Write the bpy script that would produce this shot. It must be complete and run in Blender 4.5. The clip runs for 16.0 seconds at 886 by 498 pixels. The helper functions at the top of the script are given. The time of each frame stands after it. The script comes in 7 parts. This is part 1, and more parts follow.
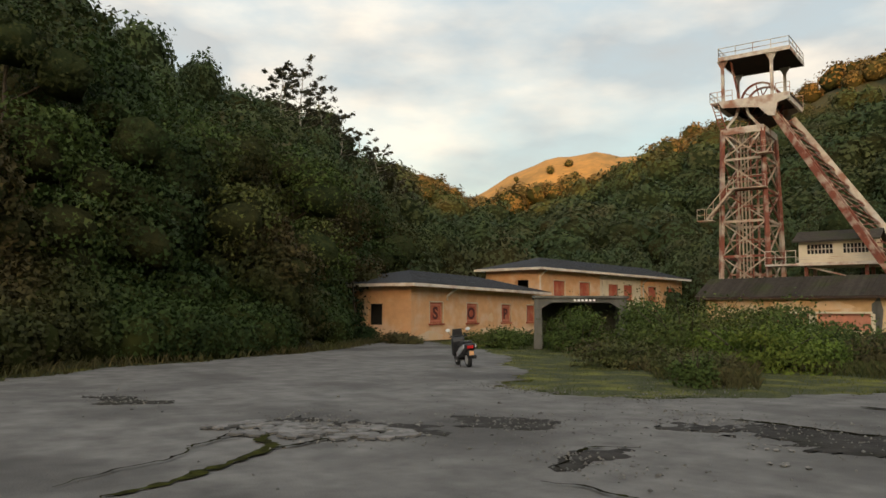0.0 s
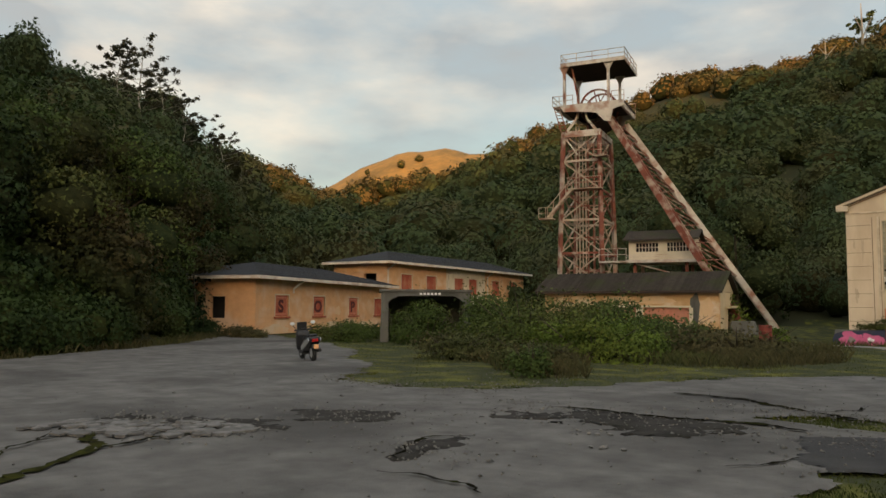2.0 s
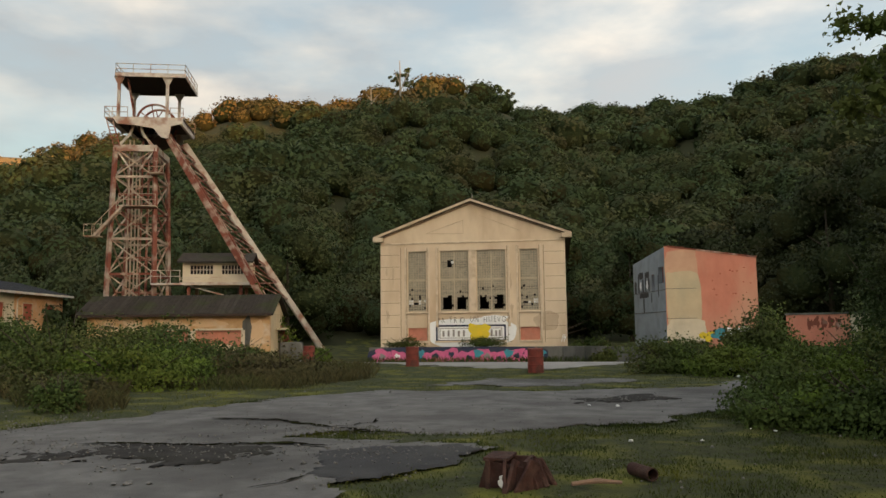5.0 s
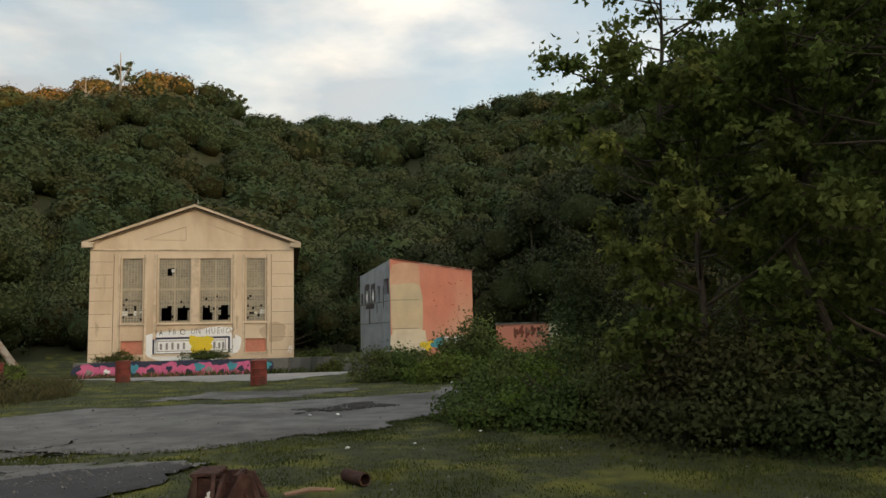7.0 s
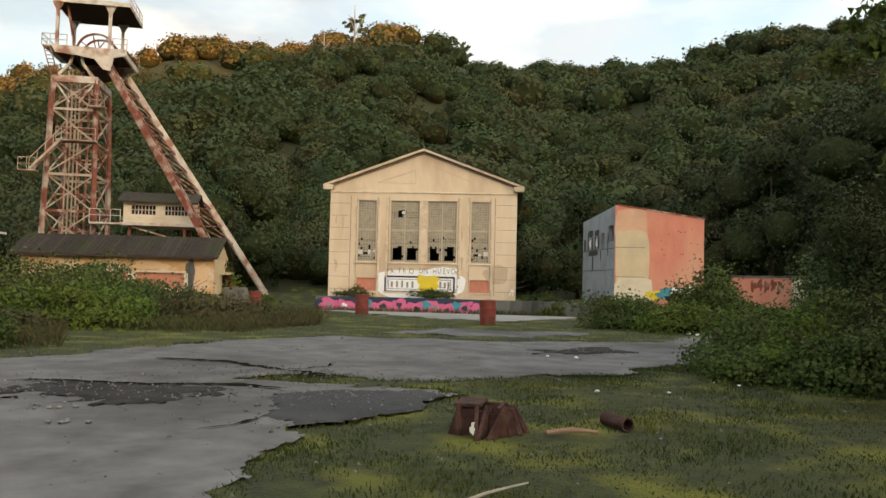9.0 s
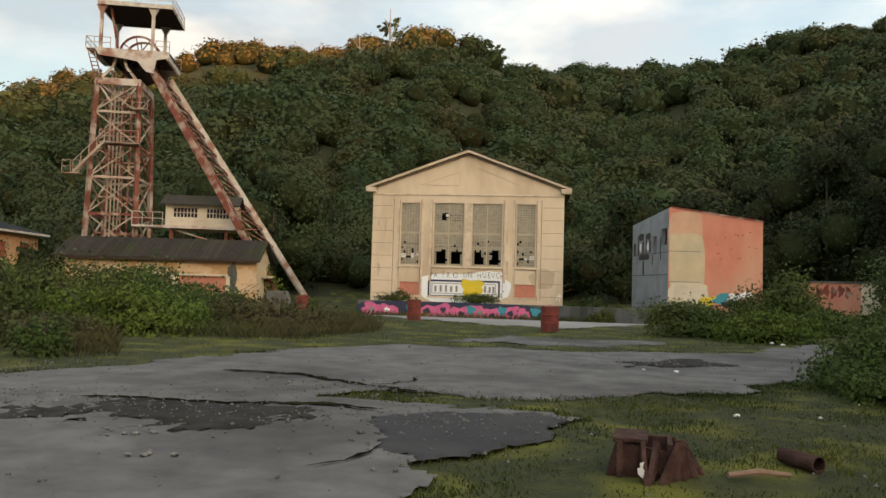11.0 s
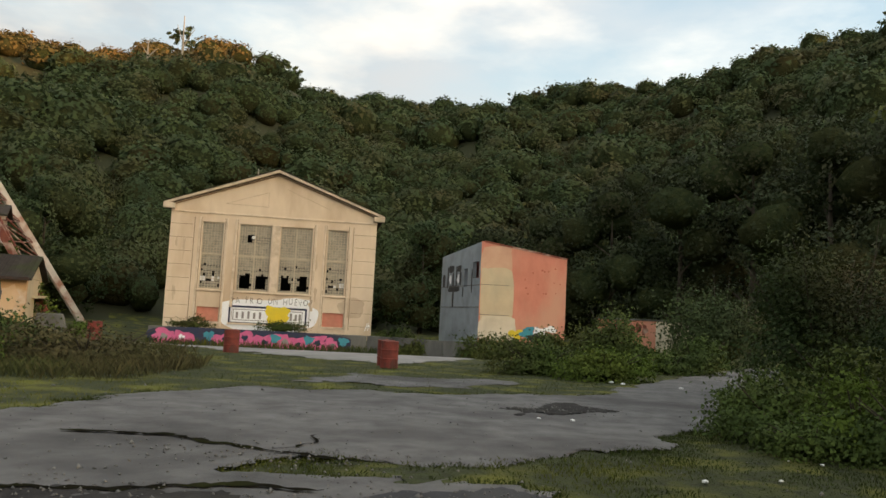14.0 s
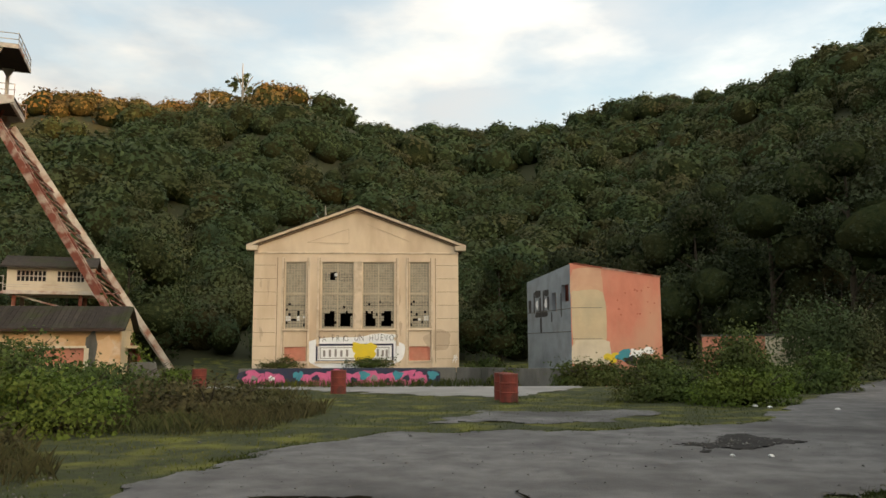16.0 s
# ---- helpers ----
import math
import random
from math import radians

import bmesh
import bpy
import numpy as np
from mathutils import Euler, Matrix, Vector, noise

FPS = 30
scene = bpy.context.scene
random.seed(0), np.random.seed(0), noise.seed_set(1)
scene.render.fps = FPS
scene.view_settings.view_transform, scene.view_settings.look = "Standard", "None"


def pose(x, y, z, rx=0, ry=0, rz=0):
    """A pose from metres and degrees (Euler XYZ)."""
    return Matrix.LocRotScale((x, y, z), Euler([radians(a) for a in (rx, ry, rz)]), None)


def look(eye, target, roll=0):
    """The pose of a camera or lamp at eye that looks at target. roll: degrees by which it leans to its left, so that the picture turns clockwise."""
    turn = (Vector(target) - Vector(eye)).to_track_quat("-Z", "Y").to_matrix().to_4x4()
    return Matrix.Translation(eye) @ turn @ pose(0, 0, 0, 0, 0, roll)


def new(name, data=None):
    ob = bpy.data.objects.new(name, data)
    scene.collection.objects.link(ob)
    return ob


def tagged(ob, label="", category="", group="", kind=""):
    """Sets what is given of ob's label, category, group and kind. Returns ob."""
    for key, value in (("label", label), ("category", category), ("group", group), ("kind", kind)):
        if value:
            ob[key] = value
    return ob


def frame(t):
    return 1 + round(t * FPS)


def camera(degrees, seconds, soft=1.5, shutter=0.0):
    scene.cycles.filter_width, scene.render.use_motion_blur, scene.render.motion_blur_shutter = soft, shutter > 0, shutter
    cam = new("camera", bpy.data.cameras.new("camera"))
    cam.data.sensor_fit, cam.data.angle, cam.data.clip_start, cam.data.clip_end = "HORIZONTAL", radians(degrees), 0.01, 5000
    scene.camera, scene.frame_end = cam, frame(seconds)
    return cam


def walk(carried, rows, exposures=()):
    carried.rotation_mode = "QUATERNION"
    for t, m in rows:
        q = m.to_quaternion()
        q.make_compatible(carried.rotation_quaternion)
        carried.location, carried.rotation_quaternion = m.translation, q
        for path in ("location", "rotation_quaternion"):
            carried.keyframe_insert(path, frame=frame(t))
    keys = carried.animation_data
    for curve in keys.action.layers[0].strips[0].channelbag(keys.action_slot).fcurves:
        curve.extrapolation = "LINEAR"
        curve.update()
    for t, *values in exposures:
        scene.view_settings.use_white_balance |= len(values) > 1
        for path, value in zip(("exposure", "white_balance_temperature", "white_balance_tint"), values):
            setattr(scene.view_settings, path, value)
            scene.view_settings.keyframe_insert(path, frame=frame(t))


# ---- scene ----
# ---------------------------------------------------------------- camera
cam = camera(59.5, 16.0)
ROWS = [
    (0, -0.000, 0.000, 1.552, 55.38, 94.83, -0.28),
    (0.5, 0.045, -0.049, 1.556, 49.84, 95.07, -0.01),
    (1, 0.054, -0.036, 1.563, 46.50, 94.66, 0.70),
    (1.5, 0.098, -0.008, 1.563, 45.65, 94.52, -0.44),
    (2, 0.138, -0.006, 1.556, 44.26, 94.39, -0.38),
    (2.5, 0.078, 0.102, 1.559, 41.51, 94.73, -0.51),
    (3, 0.146, 0.115, 1.560, 35.37, 94.82, -0.83),
    (3.5, 0.279, 0.061, 1.587, 28.41, 95.40, -0.97),
    (4, 0.375, 0.009, 1.591, 21.92, 95.40, -0.74),
    (4.5, 0.470, -0.061, 1.599, 17.58, 95.08, 0.27),
    (5, 0.478, -0.099, 1.635, 12.42, 95.91, 0.66),
    (7.5, 0.601, 0.054, 1.587, -8.64, 96.40, 1.33),
    (8, 0.559, 0.177, 1.593, -8.03, 95.44, 1.18),
    (8.5, 0.404, 0.292, 1.533, -2.67, 94.78, -0.04),
    (9, 0.081, 0.448, 1.475, 8.36, 92.51, -1.35),
    (11.5, -1.372, 1.786, 1.485, 10.70, 92.77, -1.58),
    (12, -1.665, 1.961, 1.500, 3.93, 92.87, -1.74),
    (12.5, -1.993, 2.237, 1.557, 0.58, 94.36, -2.96),
    (13, -2.362, 2.403, 1.600, -4.51, 92.34, -0.70),
    (13.5, -2.725, 2.747, 1.596, -5.48, 92.54, -0.22),
    (14, -3.071, 3.015, 1.641, -5.28, 95.27, -2.95),
    (14.5, -3.464, 3.253, 1.692, -6.26, 94.72, -2.40),
    (15, -3.869, 3.599, 1.732, -3.73, 97.59, -2.54),
    (15.5, -4.326, 3.877, 1.749, -2.84, 95.79, -0.59),
    (16, -4.692, 4.086, 1.749, -0.54, 97.15, 0.29),
]
walk(cam, [(t, pose(x, y, z, rx, ry, rz)) for t, x, y, z, rz, rx, ry in ROWS], [(0.0, 0.25, 7200, 12), (1.0, 0.08, 7200, 12), (3.4, -0.1, 7100, 12), (4.1, 0.15, 7080, 12), (5.0, 0.05, 7050, 12), (7.5, 0.22, 7000, 12), (8.5, 0.55, 7000, 12), (9.0, 0.62, 7000, 12), (12.0, 0.3, 6900, 12), (16.0, 0.4, 7150, 12)])

# ---------------------------------------------------------------- sky and sun
SUN_AZ, SUN_EL = 132.0, 6.0      # degrees clockwise from +y, degrees above the horizon
world = bpy.data.worlds.new("sky")
scene.world = world
world.use_nodes = True
wn, wl = world.node_tree.nodes, world.node_tree.links
wn.clear()
w_out = wn.new("ShaderNodeOutputWorld")
w_bg = wn.new("ShaderNodeBackground")
w_sky = wn.new("ShaderNodeTexSky")
w_sky.sky_type = "NISHITA"
w_sky.sun_disc = False
w_sky.sun_elevation = radians(SUN_EL)
w_sky.sun_rotation = radians(SUN_AZ)
w_sky.air_density, w_sky.dust_density, w_sky.ozone_density = 1.0, 2.5, 1.0
w_co = wn.new("ShaderNodeTexCoord")
w_map = wn.new("ShaderNodeMapping")
w_map.inputs["Scale"].default_value = (1.0, 1.0, 2.6)
w_map.inputs["Location"].default_value = (3.3, 1.7, 0.4)
w_n1 = wn.new("ShaderNodeTexNoise")
w_n1.inputs["Scale"].default_value, w_n1.inputs["Detail"].default_value, w_n1.inputs["Roughness"].default_value = 2.3, 9.0, 0.55
w_r1 = wn.new("ShaderNodeMapRange")
w_r1.inputs[1].default_value, w_r1.inputs[2].default_value, w_r1.inputs[4].default_value = 0.36, 0.62, 0.92
w_n2 = wn.new("ShaderNodeTexNoise")
w_n2.inputs["Scale"].default_value, w_n2.inputs["Detail"].default_value = 3.4, 8.0
w_tint = wn.new("ShaderNodeMix")
w_tint.data_type = "RGBA"
w_tint.inputs[6].default_value = (5.0, 5.4, 5.7, 1)
w_tint.inputs[7].default_value = (11.5, 10.5, 9.0, 1)
w_mix = wn.new("ShaderNodeMix")
w_mix.data_type = "RGBA"
w_gain = wn.new("ShaderNodeMix")
w_gain.data_type, w_gain.blend_type = "RGBA", "ADD"
w_gain.inputs[0].default_value = 1.0
w_scale = wn.new("ShaderNodeVectorMath")
w_scale.operation = "SCALE"
w_scale.inputs["Scale"].default_value = 2.2
w_gain.inputs[7].default_value = (1.2, 1.5, 1.7, 1)
wl.new(w_co.outputs["Generated"], w_map.inputs["Vector"])
wl.new(w_map.outputs["Vector"], w_n1.inputs["Vector"])
wl.new(w_map.outputs["Vector"], w_n2.inputs["Vector"])
wl.new(w_n1.outputs["Fac"], w_r1.inputs[0])
w_r2 = wn.new("ShaderNodeMapRange")
w_r2.inputs[1].default_value, w_r2.inputs[2].default_value = 0.44, 0.68
wl.new(w_n2.outputs["Fac"], w_r2.inputs[0])
wl.new(w_r2.outputs[0], w_tint.inputs[0])
wl.new(w_sky.outputs["Color"], w_scale.inputs[0])
wl.new(w_scale.outputs[0], w_gain.inputs[6])
wl.new(w_r1.outputs[0], w_mix.inputs[0])
wl.new(w_gain.outputs[2], w_mix.inputs[6])
wl.new(w_tint.outputs[2], w_mix.inputs[7])
# the clouds are brighter towards the low sun than away from it
w_dot = wn.new("ShaderNodeVectorMath")
w_dot.operation = "DOT_PRODUCT"
w_dot.inputs[1].default_value = (math.sin(radians(SUN_AZ)) * math.cos(radians(SUN_EL)), math.cos(radians(SUN_AZ)) * math.cos(radians(SUN_EL)), math.sin(radians(SUN_EL)))
w_side = wn.new("ShaderNodeMapRange")
w_side.inputs[1].default_value, w_side.inputs[2].default_value = -1.0, 1.0
w_side.inputs[3].default_value, w_side.inputs[4].default_value = 0.76, 1.9
w_lit = wn.new("ShaderNodeVectorMath")
w_lit.operation = "SCALE"
wl.new(w_co.outputs["Generated"], w_dot.inputs[0])
wl.new(w_dot.outputs["Value"], w_side.inputs[0])
wl.new(w_mix.outputs[2], w_lit.inputs[0])
wl.new(w_side.outputs[0], w_lit.inputs["Scale"])
wl.new(w_lit.outputs[0], w_bg.inputs["Color"])
w_bg.inputs["Strength"].default_value = 0.115
wl.new(w_bg.outputs["Background"], w_out.inputs["Surface"])

sun = new("sun", bpy.data.lights.new("sun", "SUN"))
sun.data.energy, sun.data.angle, sun.data.color = 5.0, radians(0.5), (1.0, 0.52, 0.2)
_s = Vector((math.sin(radians(SUN_AZ)) * math.cos(radians(SUN_EL)), math.cos(radians(SUN_AZ)) * math.cos(radians(SUN_EL)), math.sin(radians(SUN_EL))))
sun.matrix_world = look(_s * 50, (0, 0, 0))

# ---------------------------------------------------------------- materials
def mat(name, c1, c2, scale=3.0, rough=0.85, bump=0.25, metal=0.0, c3=None, c3_scale=0.6, c3_amount=0.5, stretch=(1, 1, 1), bump_scale=None,
        islands=0.0, world_space=False, spec=0.3, objects=0.0, bump_depth=0.02):
    """A surface with grain of two colours, larger stains of a third, and fine relief."""
    m = bpy.data.materials.new(name)
    m.use_nodes = True
    n, l = m.node_tree.nodes, m.node_tree.links
    b = n["Principled BSDF"]
    b.inputs["Roughness"].default_value, b.inputs["Metallic"].default_value = rough, metal
    b.inputs["Specular IOR Level"].default_value = spec
    if world_space:
        co = n.new("ShaderNodeNewGeometry").outputs["Position"]
    else:
        co = n.new("ShaderNodeTexCoord").outputs["Object"]
    mp = n.new("ShaderNodeMapping")
    mp.inputs["Scale"].default_value = stretch
    l.new(co, mp.inputs["Vector"])
    grain = n.new("ShaderNodeTexNoise")
    grain.inputs["Scale"].default_value, grain.inputs["Detail"].default_value, grain.inputs["Roughness"].default_value = scale, 8.0, 0.62
    l.new(mp.outputs["Vector"], grain.inputs["Vector"])
    r = n.new("ShaderNodeMapRange")
    r.inputs[1].default_value, r.inputs[2].default_value = 0.32, 0.68
    l.new(grain.outputs["Fac"], r.inputs[0])
    mix = n.new("ShaderNodeMix")
    mix.data_type = "RGBA"
    mix.inputs[6].default_value, mix.inputs[7].default_value = (*c1, 1), (*c2, 1)
    l.new(r.outputs[0], mix.inputs[0])
    col = mix.outputs[2]
    if c3:
        st = n.new("ShaderNodeTexNoise")
        st.inputs["Scale"].default_value, st.inputs["Detail"].default_value = c3_scale, 6.0
        l.new(mp.outputs["Vector"], st.inputs["Vector"])
        r3 = n.new("ShaderNodeMapRange")
        r3.inputs[1].default_value, r3.inputs[2].default_value, r3.inputs[4].default_value = 0.48, 0.66, c3_amount
        l.new(st.outputs["Fac"], r3.inputs[0])
        m3 = n.new("ShaderNodeMix")
        m3.data_type = "RGBA"
        m3.inputs[7].default_value = (*c3, 1)
        l.new(r3.outputs[0], m3.inputs[0])
        l.new(col, m3.inputs[6])
        col = m3.outputs[2]
    for amount, node, socket in ((islands, "ShaderNodeNewGeometry", "Random Per Island"), (objects, "ShaderNodeObjectInfo", "Random")):
        if amount:
            g = n.new(node)
            rr = n.new("ShaderNodeMapRange")
            rr.inputs[3].default_value, rr.inputs[4].default_value = 1.0 - amount, 1.0 + amount
            l.new(g.outputs[socket], rr.inputs[0])
            mm = n.new("ShaderNodeVectorMath")
            mm.operation = "SCALE"
            l.new(col, mm.inputs[0])
            l.new(rr.outputs[0], mm.inputs["Scale"])
            col = mm.outputs["Vector"]
    l.new(col, b.inputs["Base Color"])
    if bump:
        fine = n.new("ShaderNodeTexNoise")
        fine.inputs["Scale"].default_value, fine.inputs["Detail"].default_value = bump_scale or scale * 6, 5.0
        l.new(co, fine.inputs["Vector"])
        bp = n.new("ShaderNodeBump")
        bp.inputs["Strength"].default_value, bp.inputs["Distance"].default_value = bump, bump_depth
        l.new(fine.outputs["Fac"], bp.inputs["Height"])
        l.new(bp.outputs["Normal"], b.inputs["Normal"])
    return m


def leaf_mat(name, c1, c2, c3, scale=0.25, islands=0.35, glow=0.25):
    """Foliage: colour drifts from plant to plant and from leaf to leaf; a little light passes through."""
    m = mat(name, c1, c2, scale=scale, rough=0.7, bump=0, c3=c3, c3_scale=scale * 0.45, c3_amount=0.7, islands=islands, world_space=True, spec=0.12)
    n, l = m.node_tree.nodes, m.node_tree.links
    b, o = n["Principled BSDF"], n["Material Output"]
    t = n.new("ShaderNodeBsdfTranslucent")
    l.new(b.inputs["Base Color"].links[0].from_socket, t.inputs["Color"])
    mx = n.new("ShaderNodeMixShader")
    mx.inputs[0].default_value = glow
    l.new(b.outputs[0], mx.inputs[1])
    l.new(t.outputs[0], mx.inputs[2])
    l.new(mx.outputs[0], o.inputs["Surface"])
    return m


M_SOIL = mat("soil_and_moss", (0.046, 0.056, 0.014), (0.022, 0.026, 0.011), 4.2, 0.95, 1.0, c3=(0.14, 0.14, 0.017), c3_scale=0.9, c3_amount=0.75, world_space=True, bump_scale=26, bump_depth=0.04)
# kept as dark as the canopy so gaps between crowns read as shadow
M_HILL = mat("hill_ground", (0.026, 0.032, 0.012), (0.036, 0.036, 0.014), 0.2, 0.95, 0.3, world_space=True)
M_HEATH = mat("dry_heath", (0.3, 0.17, 0.05), (0.2, 0.13, 0.045), 0.12, 0.95, 0.3, c3=(0.07, 0.06, 0.025), c3_scale=0.03, world_space=True)
M_ASPHALT = mat("worn_asphalt", (0.168, 0.163, 0.157), (0.086, 0.084, 0.081), 1.6, 0.88, 0.7, c3=(0.055, 0.053, 0.051), c3_scale=0.28, c3_amount=0.8, world_space=True, bump_scale=40, spec=0.18)
M_DARKPATCH = mat("broken_asphalt", (0.02, 0.0185, 0.0175), (0.05, 0.047, 0.044), 3.0, 0.9, 0.6, c3=(0.026, 0.027, 0.018), world_space=True, bump_scale=25, spec=0.08)
M_SMOOTH = mat("smooth_dark_asphalt", (0.05, 0.05, 0.052), (0.036, 0.036, 0.038), 2.0, 0.85, 0.35, c3=(0.07, 0.07, 0.066), c3_scale=0.8, world_space=True, bump_scale=60, spec=0.15)
M_CRACK = mat("crack_soil", (0.008, 0.007, 0.006), (0.016, 0.015, 0.01), 5.0, 1.0, 0.0, c3=(0.034, 0.038, 0.012), c3_scale=1.8, world_space=True, spec=0.0)
M_PALE = mat("pale_concrete", (0.27, 0.26, 0.245), (0.19, 0.185, 0.175), 0.8, 0.85, 0.3, c3=(0.12, 0.12, 0.1), c3_scale=0.3, world_space=True)
M_CONC = mat("grey_concrete", (0.16, 0.155, 0.14), (0.1, 0.1, 0.09), 1.5, 0.9, 0.4, c3=(0.045, 0.047, 0.04), c3_scale=0.7, c3_amount=0.8, stretch=(1, 1, 0.35))
M_CREAM = mat("cream_render", (0.7, 0.57, 0.41), (0.63, 0.5, 0.35), 1.3, 0.88, 0.15, c3=(0.47, 0.34, 0.22), c3_scale=0.4, c3_amount=0.7, stretch=(1, 1, 0.4))
M_CREAMTRIM = mat("cream_trim", (0.68, 0.56, 0.41), (0.58, 0.47, 0.34), 2.0, 0.88, 0.15, c3=(0.3, 0.22, 0.14), c3_scale=1.0, c3_amount=0.4)
M_OCHRE = mat("ochre_render", (0.7, 0.4, 0.21), (0.58, 0.33, 0.17), 1.6, 0.88, 0.25, c3=(0.68, 0.5, 0.35), c3_scale=0.7, c3_amount=0.75, stretch=(1, 1, 1.3))
M_WHITEWALL = mat("pale_render", (0.68, 0.6, 0.46), (0.6, 0.52, 0.38), 1.2, 0.88, 0.2, c3=(0.4, 0.34, 0.24), c3_scale=0.7)
M_PINK = mat("salmon_render", (0.64, 0.25, 0.17), (0.54, 0.2, 0.135), 1.1, 0.88, 0.25, c3=(0.58, 0.36, 0.24), c3_scale=0.35, c3_amount=0.6, stretch=(1, 1, 0.5))
M_GREYWALL = mat("blue_grey_render", (0.3, 0.34, 0.36), (0.24, 0.27, 0.29), 1.0, 0.88, 0.2, c3=(0.14, 0.15, 0.16), c3_scale=0.6)
M_BUFF = mat("buff_render", (0.6, 0.49, 0.32), (0.53, 0.42, 0.27), 1.0, 0.88, 0.2, c3=(0.4, 0.36, 0.25), c3_scale=0.6)
M_PEACH = mat("peach_render", (0.62, 0.39, 0.26), (0.56, 0.33, 0.22), 1.4, 0.88, 0.2, c3=(0.5, 0.28, 0.19), c3_scale=0.8)
M_SHED = mat("mottled_old_render", (0.6, 0.37, 0.18), (0.46, 0.28, 0.14), 1.4, 0.9, 0.3, c3=(0.68, 0.55, 0.41), c3_scale=0.75, c3_amount=0.85, stretch=(1, 1, 1.4))
M_SHUTTER = mat("red_paint", (0.44, 0.11, 0.06), (0.34, 0.08, 0.05), 2.5, 0.75, 0.2, c3=(0.5, 0.25, 0.15), c3_scale=1.5, c3_amount=0.5)
M_SALMON = mat("salmon_panel", (0.6, 0.24, 0.16), (0.5, 0.18, 0.12), 2.5, 0.8, 0.2, c3=(0.4, 0.2, 0.13), c3_scale=1.0)
M_SLATE = mat("dark_slate", (0.028, 0.03, 0.036), (0.04, 0.043, 0.05), 4.0, 0.85, 0.4, c3=(0.03, 0.03, 0.025), c3_scale=0.6, objects=0.12, spec=0.12)
M_OLDROOF = mat("mossy_tiles", (0.036, 0.031, 0.027), (0.055, 0.046, 0.038), 3.0, 0.92, 0.6, c3=(0.04, 0.046, 0.02), c3_scale=0.6, c3_amount=0.8, objects=0.2, spec=0.1)
M_RUST = mat("rusty_paint", (0.25, 0.075, 0.045), (0.16, 0.05, 0.032), 2.0, 0.75, 0.4, c3=(0.5, 0.4, 0.31), c3_scale=1.1, c3_amount=0.85)
M_OLDWHITE = mat("flaking_white_paint", (0.62, 0.56, 0.48), (0.5, 0.43, 0.36), 2.0, 0.7, 0.3, c3=(0.28, 0.1, 0.05), c3_scale=0.9, c3_amount=0.85)
M_GREYSTEEL = mat("weathered_steel", (0.5, 0.42, 0.33), (0.38, 0.29, 0.21), 2.0, 0.7, 0.3, c3=(0.27, 0.085, 0.045), c3_scale=0.8, c3_amount=0.8)
# near-black standing for unlit depth behind openings; the vent cowl shares it
M_DARK = mat("dark_void", (0.012, 0.012, 0.012), (0.02, 0.018, 0.016), 2.0, 0.9, 0.0)
# shade under the headframe decks put into a brown; grimy eaves board shares it
M_SOFFIT = mat("shade_and_grime_brown", (0.06, 0.035, 0.025), (0.04, 0.03, 0.025), 2.0, 0.85, 0.2)
M_GLASSBLOCK = mat("dusty_glazing", (0.34, 0.3, 0.22), (0.26, 0.23, 0.17), 5.0, 0.45, 0.3, c3=(0.2, 0.18, 0.13), c3_scale=1.2, islands=0.12, spec=0.5)
M_MUNTIN = mat("concrete_bars", (0.5, 0.42, 0.3), (0.42, 0.35, 0.25), 4.0, 0.85, 0.2)
M_WHITE = mat("white_spray", (0.86, 0.87, 0.86), (0.8, 0.8, 0.79), 3.0, 0.8, 0.05)
M_BLACK = mat("black_spray", (0.03, 0.03, 0.032), (0.06, 0.055, 0.05), 3.0, 0.8, 0.05)
M_YELLOW = mat("yellow_spray", (0.75, 0.55, 0.03), (0.65, 0.5, 0.05), 3.0, 0.8, 0.05)
M_MAGENTA = mat("pink_spray", (0.68, 0.16, 0.3), (0.55, 0.11, 0.24), 2.0, 0.8, 0.05)
M_TEAL = mat("teal_spray", (0.05, 0.32, 0.36), (0.06, 0.22, 0.3), 2.0, 0.8, 0.05)
M_NAVY = mat("dark_blue_spray", (0.03, 0.04, 0.08), (0.05, 0.05, 0.07), 2.0, 0.8, 0.05)
M_GREYPAINT = mat("grey_spray", (0.3, 0.28, 0.26), (0.24, 0.22, 0.2), 2.0, 0.8, 0.05)
M_TYRE = mat("tyre_rubber", (0.02, 0.02, 0.02), (0.03, 0.03, 0.03), 8.0, 0.8, 0.2)
M_BLACKPLASTIC = mat("black_plastic", (0.015, 0.015, 0.017), (0.025, 0.025, 0.027), 8.0, 0.4, 0.05, spec=0.5)
M_SILVER = mat("silver_paint", (0.45, 0.46, 0.48), (0.4, 0.41, 0.43), 6.0, 0.3, 0.0, metal=0.4, spec=0.5)
M_MIRRORBACK = mat("pale_shell", (0.75, 0.75, 0.75), (0.7, 0.7, 0.7), 6.0, 0.35, 0.0)
M_TAIL = mat("red_lens", (0.5, 0.02, 0.02), (0.4, 0.02, 0.02), 6.0, 0.15, 0.0, spec=0.6)
M_AMBER = mat("orange_plate", (0.8, 0.42, 0.2), (0.75, 0.4, 0.2), 6.0, 0.4, 0.0)
M_BARK = mat("bark", (0.09, 0.07, 0.05), (0.05, 0.04, 0.03), 6.0, 0.95, 0.6, stretch=(1, 1, 0.2))
M_PALEBARK = mat("pale_bark", (0.32, 0.29, 0.24), (0.22, 0.2, 0.16), 4.0, 0.9, 0.3, stretch=(1, 1, 0.2))
M_WOODSTICK = mat("weathered_wood", (0.24, 0.15, 0.1), (0.17, 0.11, 0.08), 6.0, 0.9, 0.3)
M_LITTER = mat("white_litter", (0.7, 0.7, 0.68), (0.55, 0.55, 0.52), 6.0, 0.6, 0.1)
